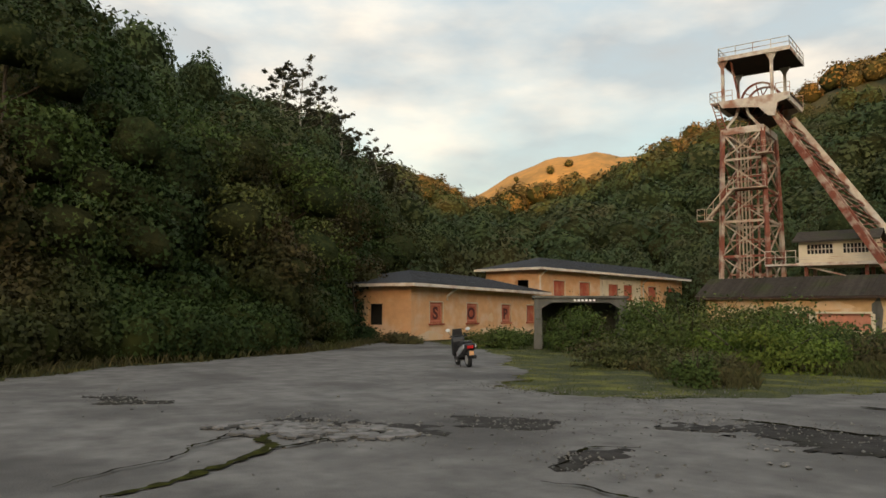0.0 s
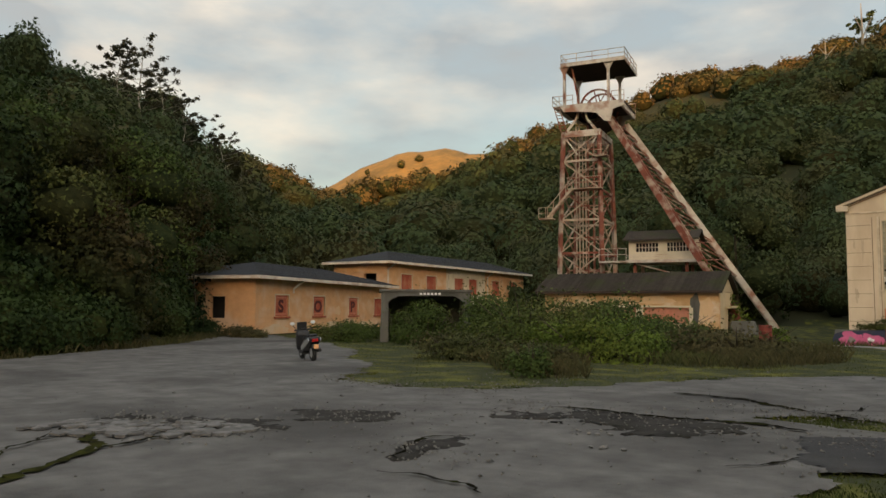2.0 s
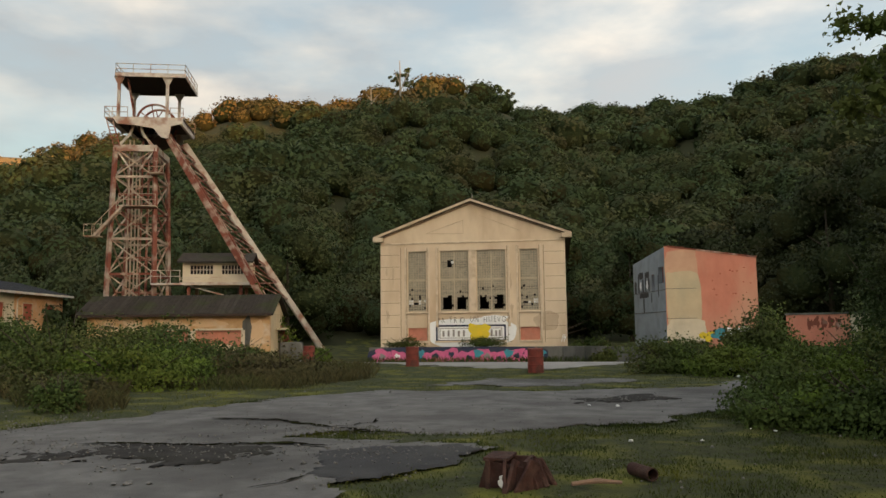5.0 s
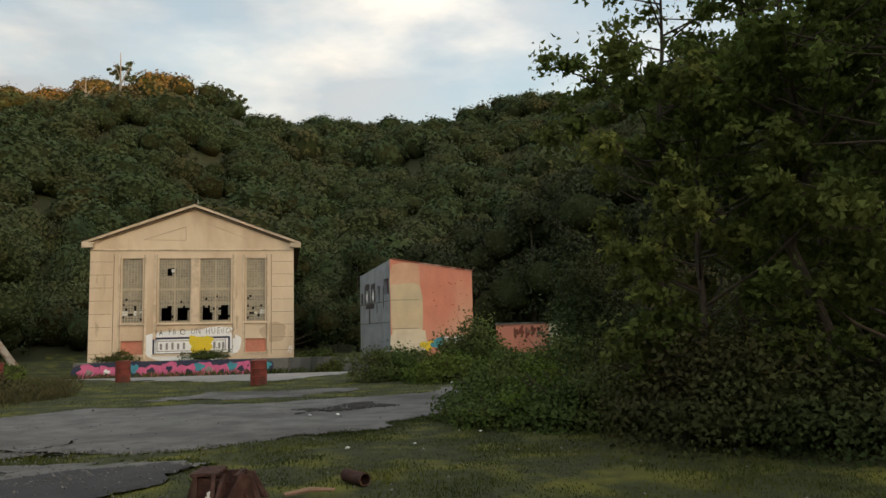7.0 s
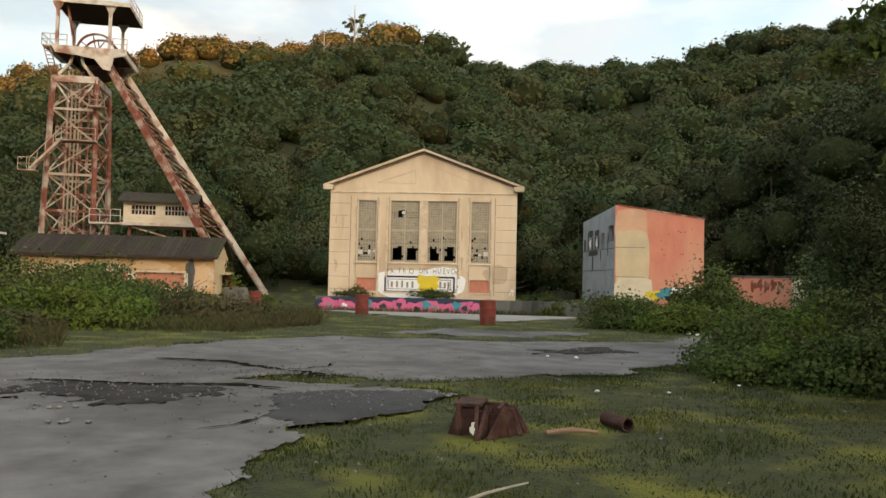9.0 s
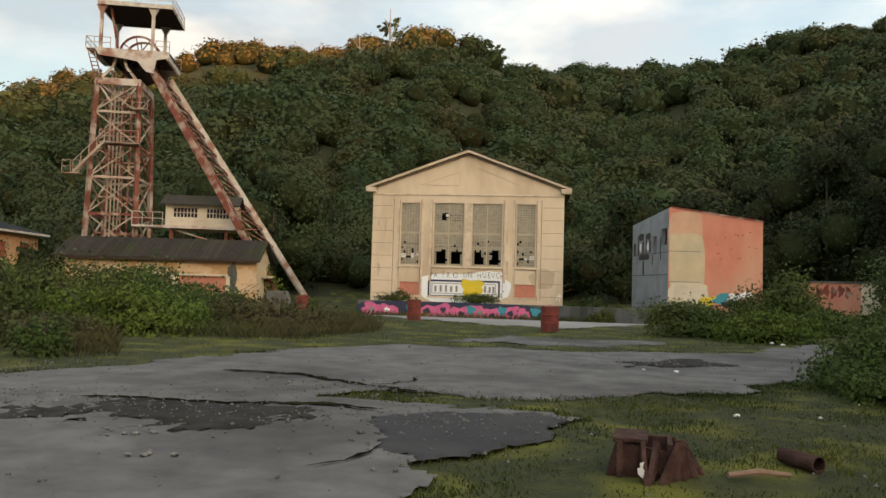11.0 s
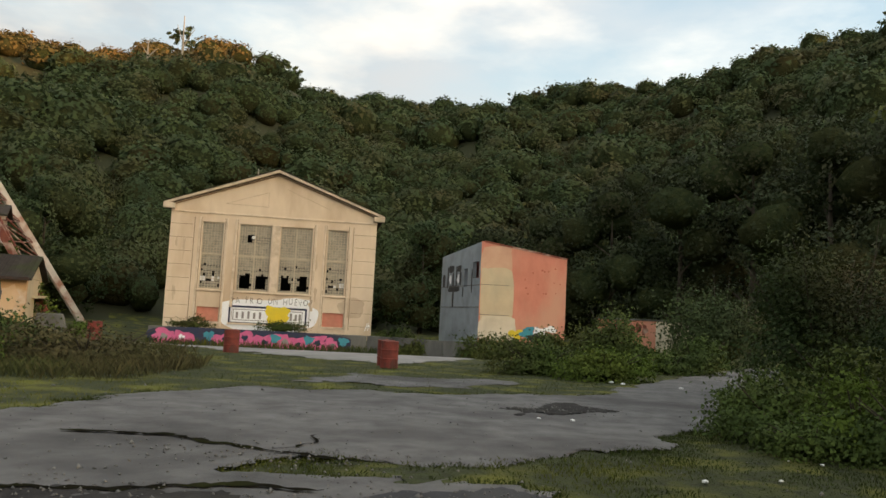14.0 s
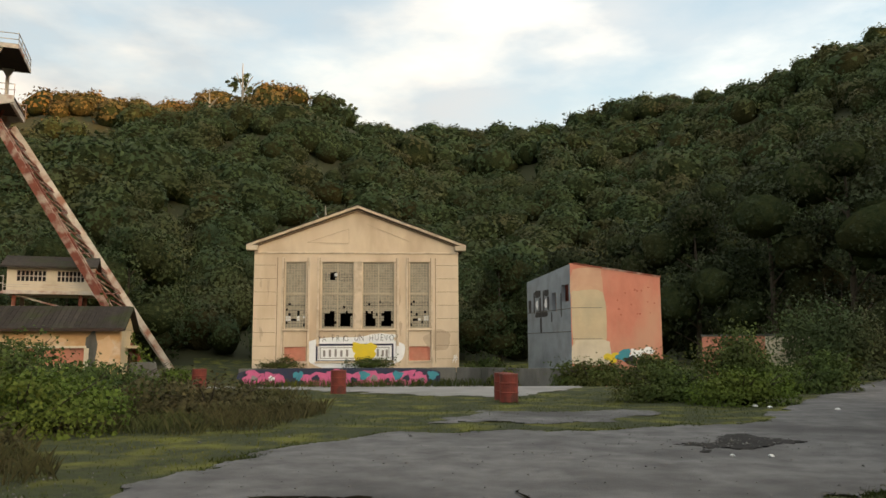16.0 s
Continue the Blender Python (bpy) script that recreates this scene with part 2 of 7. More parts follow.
M_RUBBLE = mat("pale_rubble", (0.17, 0.165, 0.155), (0.1, 0.097, 0.09), 4.0, 0.9, 0.4, islands=0.3)

L_FOREST = leaf_mat("forest_leaves", (0.074, 0.1, 0.036), (0.029, 0.05, 0.023), (0.092, 0.073, 0.032), 0.14, 0.08)
# gold leaf colour stands in for low sunlight on the ridge
L_SUNLIT = leaf_mat("sunlit_leaves", (0.15, 0.105, 0.036), (0.1, 0.085, 0.032), (0.19, 0.11, 0.036), 0.12, 0.2)
L_BANK = leaf_mat("bank_leaves", (0.046, 0.074, 0.02), (0.018, 0.032, 0.012), (0.075, 0.047, 0.02), 0.22, 0.3)
L_BUSH = leaf_mat("bush_leaves", (0.075, 0.11, 0.025), (0.045, 0.07, 0.021), (0.105, 0.1, 0.03), 0.5, 0.35)
L_BRIGHT = leaf_mat("bramble_leaves", (0.105, 0.155, 0.024), (0.07, 0.105, 0.021), (0.13, 0.14, 0.026), 0.6, 0.3)
L_OAK = leaf_mat("dark_oak_leaves", (0.046, 0.058, 0.026), (0.03, 0.042, 0.02), (0.064, 0.056, 0.026), 0.25, 0.2)
L_TREE = leaf_mat("tree_leaves", (0.12, 0.16, 0.036), (0.085, 0.12, 0.032), (0.155, 0.135, 0.036), 0.4, 0.3, 0.42)
L_GUM = leaf_mat("gum_leaves", (0.06, 0.06, 0.034), (0.045, 0.045, 0.026), (0.07, 0.055, 0.034), 0.2, 0.35)
L_DRY = leaf_mat("dry_weeds", (0.1, 0.084, 0.038), (0.07, 0.066, 0.028), (0.066, 0.084, 0.026), 0.9, 0.3)
L_GRASS = leaf_mat("grass_blades", (0.052, 0.07, 0.016), (0.032, 0.046, 0.013), (0.125, 0.125, 0.02), 0.7, 0.35)
L_VERGE = leaf_mat("verge_blades", (0.075, 0.092, 0.022), (0.05, 0.062, 0.02), (0.2, 0.195, 0.028), 0.3, 0.3)
# dark core colour puts the shade between the leaves into the inner lumps
L_CORE = mat("inner_shade_foliage", (0.03, 0.037, 0.012), (0.042, 0.047, 0.016), 1.0, 0.95, 0.0, world_space=True, spec=0.0)
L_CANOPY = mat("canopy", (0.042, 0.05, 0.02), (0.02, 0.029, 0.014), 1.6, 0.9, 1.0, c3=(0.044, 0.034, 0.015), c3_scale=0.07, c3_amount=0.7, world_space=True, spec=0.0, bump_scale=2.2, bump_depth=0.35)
M_FADED = mat("faded_ochre", (0.68, 0.47, 0.29), (0.62, 0.42, 0.24), 1.5, 0.9, 0.15, c3=(0.6, 0.5, 0.38), c3_scale=0.9, c3_amount=0.6)
M_WHITETRIM = mat("white_trim", (0.72, 0.66, 0.57), (0.62, 0.54, 0.45), 2.0, 0.75, 0.1, c3=(0.4, 0.24, 0.15), c3_scale=1.0, c3_amount=0.4)
M_MAROON = mat("maroon_stencil", (0.08, 0.02, 0.02), (0.12, 0.03, 0.025), 3.0, 0.8, 0.05)

# ---------------------------------------------------------------- building helpers
def bm_new():
    return bmesh.new()


def box(bm, x0, y0, z0, x1, y1, z1, m=None):
    """An upright box between two corners; m turns it."""
    vs = [bm.verts.new((x, y, z)) for z in (z0, z1) for x, y in ((x0, y0), (x1, y0), (x1, y1), (x0, y1))]
    if m is not None:
        for v in vs:
            v.co = m @ v.co
    for f in ((3, 2, 1, 0), (4, 5, 6, 7), (0, 1, 5, 4), (1, 2, 6, 5), (2, 3, 7, 6), (3, 0, 4, 7)):
        bm.faces.new([vs[i] for i in f])
    return vs


def beam(bm, a, b, w=0.15, h=None, up=(0, 0, 1)):
    """A bar of rectangular section from a to b."""
    a, b = Vector(a), Vector(b)
    d = (b - a).normalized()
    s = d.cross(Vector(up))
    if s.length < 1e-4:
        s = d.cross(Vector((1, 0, 0)))
    s.normalize()
    t = s.cross(d).normalized()
    s, t = s * w / 2, t * (h or w) / 2
    vs = [bm.verts.new(p + i * s + j * t) for p in (a, b) for i, j in ((-1, -1), (1, -1), (1, 1), (-1, 1))]
    for f in ((3, 2, 1, 0), (4, 5, 6, 7), (0, 1, 5, 4), (1, 2, 6, 5), (2, 3, 7, 6), (3, 0, 4, 7)):
        bm.faces.new([vs[i] for i in f])


def tube(bm, pts, radii, seg=8, cap=True):
    """A round bar along pts with a radius at each."""
    rings = []
    pts = [Vector(p) for p in pts]
    for i, p in enumerate(pts):
        d = (pts[min(i + 1, len(pts) - 1)] - pts[max(i - 1, 0)]).normalized()
        s = d.cross(Vector((0.3, 0.2, 1)) if abs(d.z) < 0.9 else Vector((1, 0.1, 0))).normalized()
        t = d.cross(s)
        r = radii[i] if hasattr(radii, "__len__") else radii
        rings.append([bm.verts.new(p + (s * math.cos(a) + t * math.sin(a)) * r) for a in (2 * math.pi * k / seg for k in range(seg))])
    for r0, r1 in zip(rings, rings[1:]):
        for k in range(seg):
            bm.faces.new((r0[k], r0[(k + 1) % seg], r1[(k + 1) % seg], r1[k]))
    if cap:
        bm.faces.new(rings[0][::-1])
        bm.faces.new(rings[-1])


def prism(bm, outline, y0, y1, axis="y"):
    """A flat outline of (x, z) pushed from y0 to y1 (or of (x, y) pushed in z)."""
    put = (lambda p, d: (p[0], d, p[1])) if axis == "y" else (lambda p, d: (d, p[0], p[1])) if axis == "x" else (lambda p, d: (p[0], p[1], d))
    a = [bm.verts.new(put(p, y0)) for p in outline]
    b = [bm.verts.new(put(p, y1)) for p in outline]
    n = len(outline)
    bm.faces.new(a)
    bm.faces.new(b[::-1])
    for i in range(n):
        bm.faces.new((a[(i + 1) % n], a[i], b[i], b[(i + 1) % n]))


def wall_cells(bm, w, h, thick, holes, x0=0.0, z0=0.0, y0=0.0):
    """An upright wall in the x-z plane, front at y0, back at y0 + thick, with openings (x0, z0, x1, z1) right through it."""
    xs = sorted({x0, x0 + w, *[q for o in holes for q in (o[0], o[2])]})
    zs = sorted({z0, z0 + h, *[q for o in holes for q in (o[1], o[3])]})
    solid = lambda i, j: 0 <= i < len(xs) - 1 and 0 <= j < len(zs) - 1 and not any(o[0] < (xs[i] + xs[i + 1]) / 2 < o[2] and o[1] < (zs[j] + zs[j + 1]) / 2 < o[3] for o in holes)
    vs = {}

    def v(i, j, k):
        if (i, j, k) not in vs:
            vs[i, j, k] = bm.verts.new((xs[i], y0 + k * thick, zs[j]))
        return vs[i, j, k]

    for i in range(len(xs) - 1):
        for j in range(len(zs) - 1):
            if not solid(i, j):
                continue
            bm.faces.new((v(i, j, 0), v(i + 1, j, 0), v(i + 1, j + 1, 0), v(i, j + 1, 0)))
            bm.faces.new((v(i, j + 1, 1), v(i + 1, j + 1, 1), v(i + 1, j, 1), v(i, j, 1)))
            if not solid(i - 1, j):
                bm.faces.new((v(i, j, 1), v(i, j, 0), v(i, j + 1, 0), v(i, j + 1, 1)))
            if not solid(i + 1, j):
                bm.faces.new((v(i + 1, j, 0), v(i + 1, j, 1), v(i + 1, j + 1, 1), v(i + 1, j + 1, 0)))
            if not solid(i, j - 1):
                bm.faces.new((v(i, j, 1), v(i + 1, j, 1), v(i + 1, j, 0), v(i, j, 0)))
            if not solid(i, j + 1):
                bm.faces.new((v(i, j + 1, 0), v(i + 1, j + 1, 0), v(i + 1, j + 1, 1), v(i, j + 1, 1)))


def finish(ob, bm, material, bevel=0.0):
    me = bpy.data.meshes.new(ob) if isinstance(ob, str) else ob
    if bevel:
        bmesh.ops.bevel(bm, geom=list(bm.edges), offset=bevel, segments=1, affect="EDGES", clamp_overlap=True)
    bm.to_mesh(me)
    bm.free()
    me.materials.append(material)
    return me


def part(name, bm, material, parent, label="", bevel=0.0):
    ob = new(name, finish(name, bm, material, bevel))
    ob.parent = parent
    return tagged(ob, label)


def thing(name, m, label, category, group="", kind=""):
    ob = new(name)
    ob.empty_display_size = 0.3
    ob.matrix_basis = m
    return tagged(ob, label, category, group, kind)


def solo(name, bm, material, label, category, group="", kind="", m=None, bevel=0.0):
    ob = new(name, finish(name, bm, material, bevel))
    if m is not None:
        ob.matrix_basis = m
    return tagged(ob, label, category, group, kind)


def np_mesh(name, verts, faces, material, smooth=False):
    """A mesh from arrays: verts (n, 3), faces (m, 3 or 4)."""
    me = bpy.data.meshes.new(name)
    verts = np.asarray(verts, np.float32)
    faces = np.asarray(faces, np.int32)
    k = faces.shape[1]
    me.vertices.add(len(verts))
    me.vertices.foreach_set("co", verts.ravel())
    me.loops.add(faces.size)
    me.loops.foreach_set("vertex_index", faces.ravel())
    me.polygons.add(len(faces))
    me.polygons.foreach_set("loop_start", np.arange(0, faces.size, k, dtype=np.int32))
    me.polygons.foreach_set("loop_total", np.full(len(faces), k, np.int32))
    if smooth:
        me.polygons.foreach_set("use_smooth", np.ones(len(faces), bool))
    me.update(calc_edges=True)
    me.validate()
    me.materials.append(material)
    return me


rng = np.random.default_rng(7)


def unit(v):
    return v / np.maximum(np.linalg.norm(v, axis=-1, keepdims=True), 1e-9)


def leaf_quads(centres, normals, size, slim=0.6, jitter=0.9):
    """Bent four-cornered leaves at centres, facing about along normals."""
    n = len(centres)
    size = np.broadcast_to(np.asarray(size, float), (n,)) * rng.uniform(0.6, 1.35, n)
    nn = unit(normals + jitter * rng.normal(size=(n, 3)) * 0.6)
    a = unit(np.cross(nn, rng.normal(size=(n, 3))))
    b = np.cross(nn, a)
    a, b = a * size[:, None] * 0.5, b * size[:, None] * 0.5 * slim
    lift = nn * size[:, None] * 0.16
    v = np.stack([centres - a, centres + b - lift, centres + a, centres - b - lift], 1).reshape(-1, 3)
    return v, np.arange(4 * n).reshape(n, 4)


def crown_points(n, r, lobes=7, flat=0.8, low=-0.5):
    """Points and outward ways on an uneven crown of several lobes, about the origin."""
    c = unit(rng.normal(size=(lobes, 3))) * np.array([0.68, 0.68, 0.6]) * r * rng.uniform(0.35, 1.1, (lobes, 1))
    c[:, 2] = np.maximum(c[:, 2], low * r * 0.6)
    rad = r * rng.uniform(0.26, 0.56, lobes)
    k = rng.integers(0, lobes, n)
    d = unit(rng.normal(size=(n, 3)))
    d[:, 2] = np.where(d[:, 2] < low, -d[:, 2], d[:, 2])
    p = c[k] + d * (rad[k] * np.where(rng.random(n) < 0.7, rng.uniform(0.82, 1.1, n), rng.uniform(0.45, 0.9, n)))[:, None]
    p[:, 2] *= flat
    return p, d


def leaf_tris(centres, normals, size, slim=0.8, jitter=0.55, soft=0.65):
    """Small three-cornered leaves, with normals that lean to the crown's own roundness."""
    n = len(centres)
    size = np.broadcast_to(np.asarray(size, float), (n,)) * rng.uniform(0.6, 1.35, n)
    out = unit(normals)
    nn = unit(out + jitter * rng.normal(size=(n, 3)))
    a = unit(np.cross(nn, rng.normal(size=(n, 3))))
    b = np.cross(nn, a)
    a, b = a * size[:, None] * 0.5, b * size[:, None] * 0.5 * slim
    v = np.stack([centres + a, centres - a * 0.5 + b, centres - a * 0.5 - b], 1).reshape(-1, 3)
    return v, np.arange(3 * n).reshape(n, 3), np.repeat(unit(soft * out + (1 - soft) * nn), 3, 0)


def foliage(name, parent, pieces, material, kind=""):
    """One mesh of leaves from (verts, faces, normals) pieces."""
    v, f = join([(p[0], p[1]) for p in pieces])
    me = np_mesh(name, v, f, material)
    at = me.attributes.new("custom_normal", "FLOAT_VECTOR", "POINT")
    at.data.foreach_set("vector", np.concatenate([p[2] for p in pieces]).astype(np.float32).ravel())
    ob = new(name, me)
    ob.parent = parent
    return tagged(ob, kind=kind)


def lumps(n=11):
    """A rounded crown of n knobs: gives the radius in each direction."""
    k = unit(rng.normal(size=(n, 3)) + [0, 0, 0.35])
    w = rng.uniform(0.18, 0.42, n)
    return lambda d: 0.72 + np.max(w[None] * np.exp(-(1 - d @ k.T) * 7.0), 1)


def knobbly(n, r, leaf, flat=0.9, low=-0.35, jitter=0.55, knobs=11, shell=0.88):
    """Leaves and the inner growth of one crown, about the origin."""
    rad = lumps(knobs)
    d = unit(rng.normal(size=(n, 3)))
    d[:, 2] = np.where(d[:, 2] < low, -d[:, 2], d[:, 2])
    p = d * (rad(d) * r * np.where(rng.random(n) < 0.75, rng.uniform(0.88, 1.06, n), rng.uniform(1.0, 1.22, n)))[:, None] * [1, 1, flat]
    leaves = leaf_tris(p, d + [0, 0, 0.2], leaf, 0.8, jitter, 0.65 if jitter > 0.5 else 0.8)
    core = ICO_V * (rad(ICO_V) * r * shell)[:, None] * [1, 1, flat]
    return leaves, (core, ICO_F)


ICO = bmesh.new()
bmesh.ops.create_icosphere(ICO, subdivisions=2, radius=1.0)
ICO_V = np.array([v.co[:] for v in ICO.verts])
ICO_F = np.array([[v.index for v in f.verts] for f in ICO.faces])
ICO.free()


def join(parts):
    vs, fs, at = [], [], 0
    for v, f in parts:
        vs.append(v)
        fs.append(f + at)
        at += len(v)
    return np.concatenate(vs), np.concatenate(fs)


def smooth01(t):
    t = np.clip(t, 0.0, 1.0)
    return t * t * (3 - 2 * t)

# ---------------------------------------------------------------- the lie of the land
# bearing to the left of +y in degrees; foot of the slope, distance of the crest, its height in degrees above the yard
BEAR = [-180, -140, -130, -124, -121, -117, -110, -90, -55, -35, -26, -20, -10, -1, 5, 11, 20, 25, 30, 36, 41, 46, 51, 56, 60, 63, 70, 78, 86, 100, 130, 180]
FOOT = [120, 130, 130, 130, 130, 130, 120, 80, 60, 62, 85, 95, 95, 95, 92, 90, 88, 86, 86, 84, 84, 84, 80, 74, 60, 36, 28.5, 25.5, 21.5, 19, 25, 120]
CREST = [500, 600, 600, 600, 600, 600, 600, 420, 260, 280, 300, 300, 310, 330, 300, 280, 270, 270, 270, 280, 290, 300, 300, 250, 190, 150, 105, 75, 55, 50, 80, 500]
# unseen crests near -140 to -110 are set by where their shadow should fall
RISE = [8, 9.1, 11.3, 12.8, 14.15, 15.4, 16.2, 16, 19, 19.4, 17.9, 16.3, 15.4, 14.1, 15.4, 16.8, 16.3, 15.0, 14.1, 12.2, 9.8, 8.2, 7.2, 7.6, 9.4, 11.5, 13.6, 15.6, 17, 18, 18, 9]


def curve(table, a):
    """The table's value at bearing a, with rounded turns."""
    s = sum(np.interp((a + d + 180) % 360 - 180, BEAR, table) for d in (-2.4, -0.8, 0.8, 2.4))
    return s / 4


def land(x, y):
    """Height of the ground."""
    x, y = np.asarray(x, float), np.asarray(y, float)
    r, a = np.hypot(x, y), np.degrees(np.arctan2(-x, y))
    r0, r1, h = curve(FOOT, a), curve(CREST, a), np.tan(np.radians(curve(RISE, a)))
    t = (r - r0) / (r1 - r0)
    up = 0.55 * np.clip(t, 0, 1) + 0.45 * smooth01(t)
    z = r1 * h * up * (1 - 0.28 * np.clip((r - r1) / r1, 0, 1))
    z = z + np.clip(t, 0, 1) * (np.minimum(r1, 250) * 0.01) * (np.sin(x * 0.09 + 1.3 * np.sin(y * 0.05)) + np.sin(y * 0.11 + x * 0.03))
    far = 780 * np.tan(np.radians(sum(np.interp(a + d, [24, 34, 40, 44, 47, 49.5, 52.5, 57, 62], [6, 9, 11.1, 11.7, 11.5, 10.7, 9.0, 6, 0]) for d in (-2, -1, 0, 1, 2)) / 5 + 0.12 * np.sin(a * 1.9) + 0.06 * np.sin(a * 5.3 + 1)))
    z = np.maximum(z, far * smooth01((r - 430) / 350) * (1 - 0.3 * np.clip((r - 780) / 500, 0, 1)))
    dip = smooth01((y - 36) / 18) * smooth01((x + 30) / 10) * (1 - smooth01((x - 6) / 8)) * (1 - smooth01((y - 72) / 10))
    return z - 0.9 * dip


def ground_sheet():
    rad = np.concatenate([np.linspace(0.012, 60, 70), np.geomspace(61.2, 1500, 90)])
    na = 400
    ang = np.linspace(0, 2 * np.pi, na, endpoint=False)
    x, y = 2.0 + np.outer(rad, -np.sin(ang)), -3.0 + np.outer(rad, np.cos(ang))
    z = land(x, y) + np.where(rad[:, None] < 60, 0.025 * np.sin(x * 1.7 + np.sin(y * 2.1)) * np.sin(y * 1.3), 0.0)
    v = np.stack([x, y, z], -1).reshape(-1, 3)
    i, j = np.meshgrid(np.arange(len(rad) - 1), np.arange(na), indexing="ij")
    k = (j + 1) % na
    f = np.stack([i * na + j, i * na + k, (i + 1) * na + k, (i + 1) * na + j], -1).reshape(-1, 4)[:, ::-1]
    me = np_mesh("ground", v, f, M_SOIL, smooth=True)
    me.materials.append(M_HILL)
    me.materials.append(M_HEATH)
    c = np.zeros(len(me.polygons) * 3)
    me.polygons.foreach_get("center", c)
    c = c.reshape(-1, 3)
    d, a = np.hypot(c[:, 0], c[:, 1]), np.degrees(np.arctan2(-c[:, 0], c[:, 1]))
    idx = np.where(d > 430, 2, np.where(d > curve(FOOT, a) + 1, 1, 0)).astype(np.int32)
    me.polygons.foreach_set("material_index", idx)
    return tagged(new("ground", me), "mossy grass and soil yard rising into wooded hills", "ground", kind="structure")


ground_sheet()


def seg_dist(px, py, poly):
    """Signed distance to a closed outline, positive inside."""
    best, inside = np.full(px.shape, 1e9), np.zeros(px.shape, bool)
    for (ax, ay), (bx, by) in zip(poly, poly[1:] + poly[:1]):
        t = np.clip(((px - ax) * (bx - ax) + (py - ay) * (by - ay)) / ((bx - ax) ** 2 + (by - ay) ** 2 + 1e-12), 0, 1)
        best = np.minimum(best, np.hypot(px - ax - t * (bx - ax), py - ay - t * (by - ay)))
        if ay != by:
            inside ^= ((ay > py) != (by > py)) & (px < (bx - ax) * (py - ay) / (by - ay) + ax)
    return np.where(inside, best, -best)


def ragged(x, y, k=1.0):
    return k * (0.16 * np.sin(2.1 * x + 1.7 * np.sin(1.3 * y)) + 0.1 * np.sin(4.7 * y + 2.0 * np.sin(3.1 * x)) + 0.07 * np.sin(9.3 * x - 7.1 * y + np.sin(5 * x)) + 0.05 * np.sin(21 * x + 17 * y) + 0.03 * np.sin(37 * y - 31 * x))


def slab(name, poly, step, lift, material, label, rough=1.0, category="pavement", kind="structure", relief=0.0):
    """A sheet laid on the ground inside a ragged outline, with a broken edge."""
    xs = np.arange(min(p[0] for p in poly) - 1, max(p[0] for p in poly) + 1, step)
    ys = np.arange(min(p[1] for p in poly) - 1, max(p[1] for p in poly) + 1, step)
    x, y = np.meshgrid(xs, ys, indexing="ij")
    sd = lambda u, v: seg_dist(u, v, poly) + ragged(u, v, rough)
    d = sd(x, y)
    gx, gy = np.gradient(d, step)
    g = np.maximum(gx ** 2 + gy ** 2, 0.25)
    off = (d < 0) & (d > -2.2 * step)
    x, y = np.where(off, x - d * gx / g, x), np.where(off, y - d * gy / g, y)
    z = land(x, y) + lift + relief * (np.sin(0.9 * x + 0.6 * np.sin(0.8 * y)) * np.sin(0.7 * y)) - np.where(d <= 0, lift * 0.5, 0)
    keep = np.maximum.reduce([d[:-1, :-1], d[1:, :-1], d[1:, 1:], d[:-1, 1:]]) > 0
    ok = np.minimum.reduce([d[:-1, :-1], d[1:, :-1], d[1:, 1:], d[:-1, 1:]]) > -2.2 * step
    i, j = np.nonzero(keep & ok)
    ny = len(ys)
    f = np.stack([i * ny + j, (i + 1) * ny + j, (i + 1) * ny + j + 1, i * ny + j + 1], -1)
    used, inv = np.unique(f, return_inverse=True)
    v = np.stack([x, y, z], -1).reshape(-1, 3)[used]
    f = inv.reshape(f.shape)
    return tagged(new(name, np_mesh(name, v, f, material, smooth=True)), label, category, kind=kind)


YARD = [(-1.0, -9), (-1.1, 0), (-1.9, 4), (-2.3, 6.2), (-2.5, 7.7), (-1.9, 9.4), (-1.1, 10.6), (-1.5, 11.2), (-2.7, 10.9), (-4.4, 11.2), (-3.7, 12.1), (-1.8, 11.9),
        (0.8, 13.6), (2.4, 15.9), (4.9, 18.9), (7.6, 23.4), (13, 31), (21, 40), (18, 43), (11.2, 34.6), (6.3, 27.9), (2.5, 21.8), (-1, 20.4), (-5.4, 20.0),
        (-6.8, 18.6), (-7.9, 16.2), (-8.6, 13.6), (-9.8, 11.4), (-11.6, 10.2), (-12.8, 10.4), (-16.2, 13.9), (-18.6, 15.0), (-21.5, 17.9), (-29, 21.6), (-33, 22.9),
        (-36.5, 24.2), (-38.2, 22.6), (-29.6, 15.0), (-25.2, 8.6), (-23.0, 4.7), (-19.8, 1.7), (-18.2, -9)]
road = slab("road", YARD, 0.13, 0.035, M_ASPHALT, "cracked weathered grey asphalt yard with mossy edges", relief=0.012)
slab("pavement", [(-25, 44), (-24, 57.4), (4, 57.4), (3, 44), (0.6, 35.6), (-2.2, 31), (-6, 32.6), (-13, 39)], 0.3, 0.03, M_PALE, "pale worn concrete apron before the loading dock", 1.6)
slab("pavement", [(-4.6, 22.2), (-0.6, 22.0), (1.4, 25.2), (-3.6, 25.0)], 0.2, 0.03, M_ASPHALT, "small broken asphalt patch in the grass", 1.4)


def patch(poly, rough=1.0, material=None):
    return slab("asphalt_patch", poly, 0.1, 0.052, material or M_DARKPATCH, "dark sunken patch of broken asphalt", rough * 1.8, "asphalt patch", "stuff")


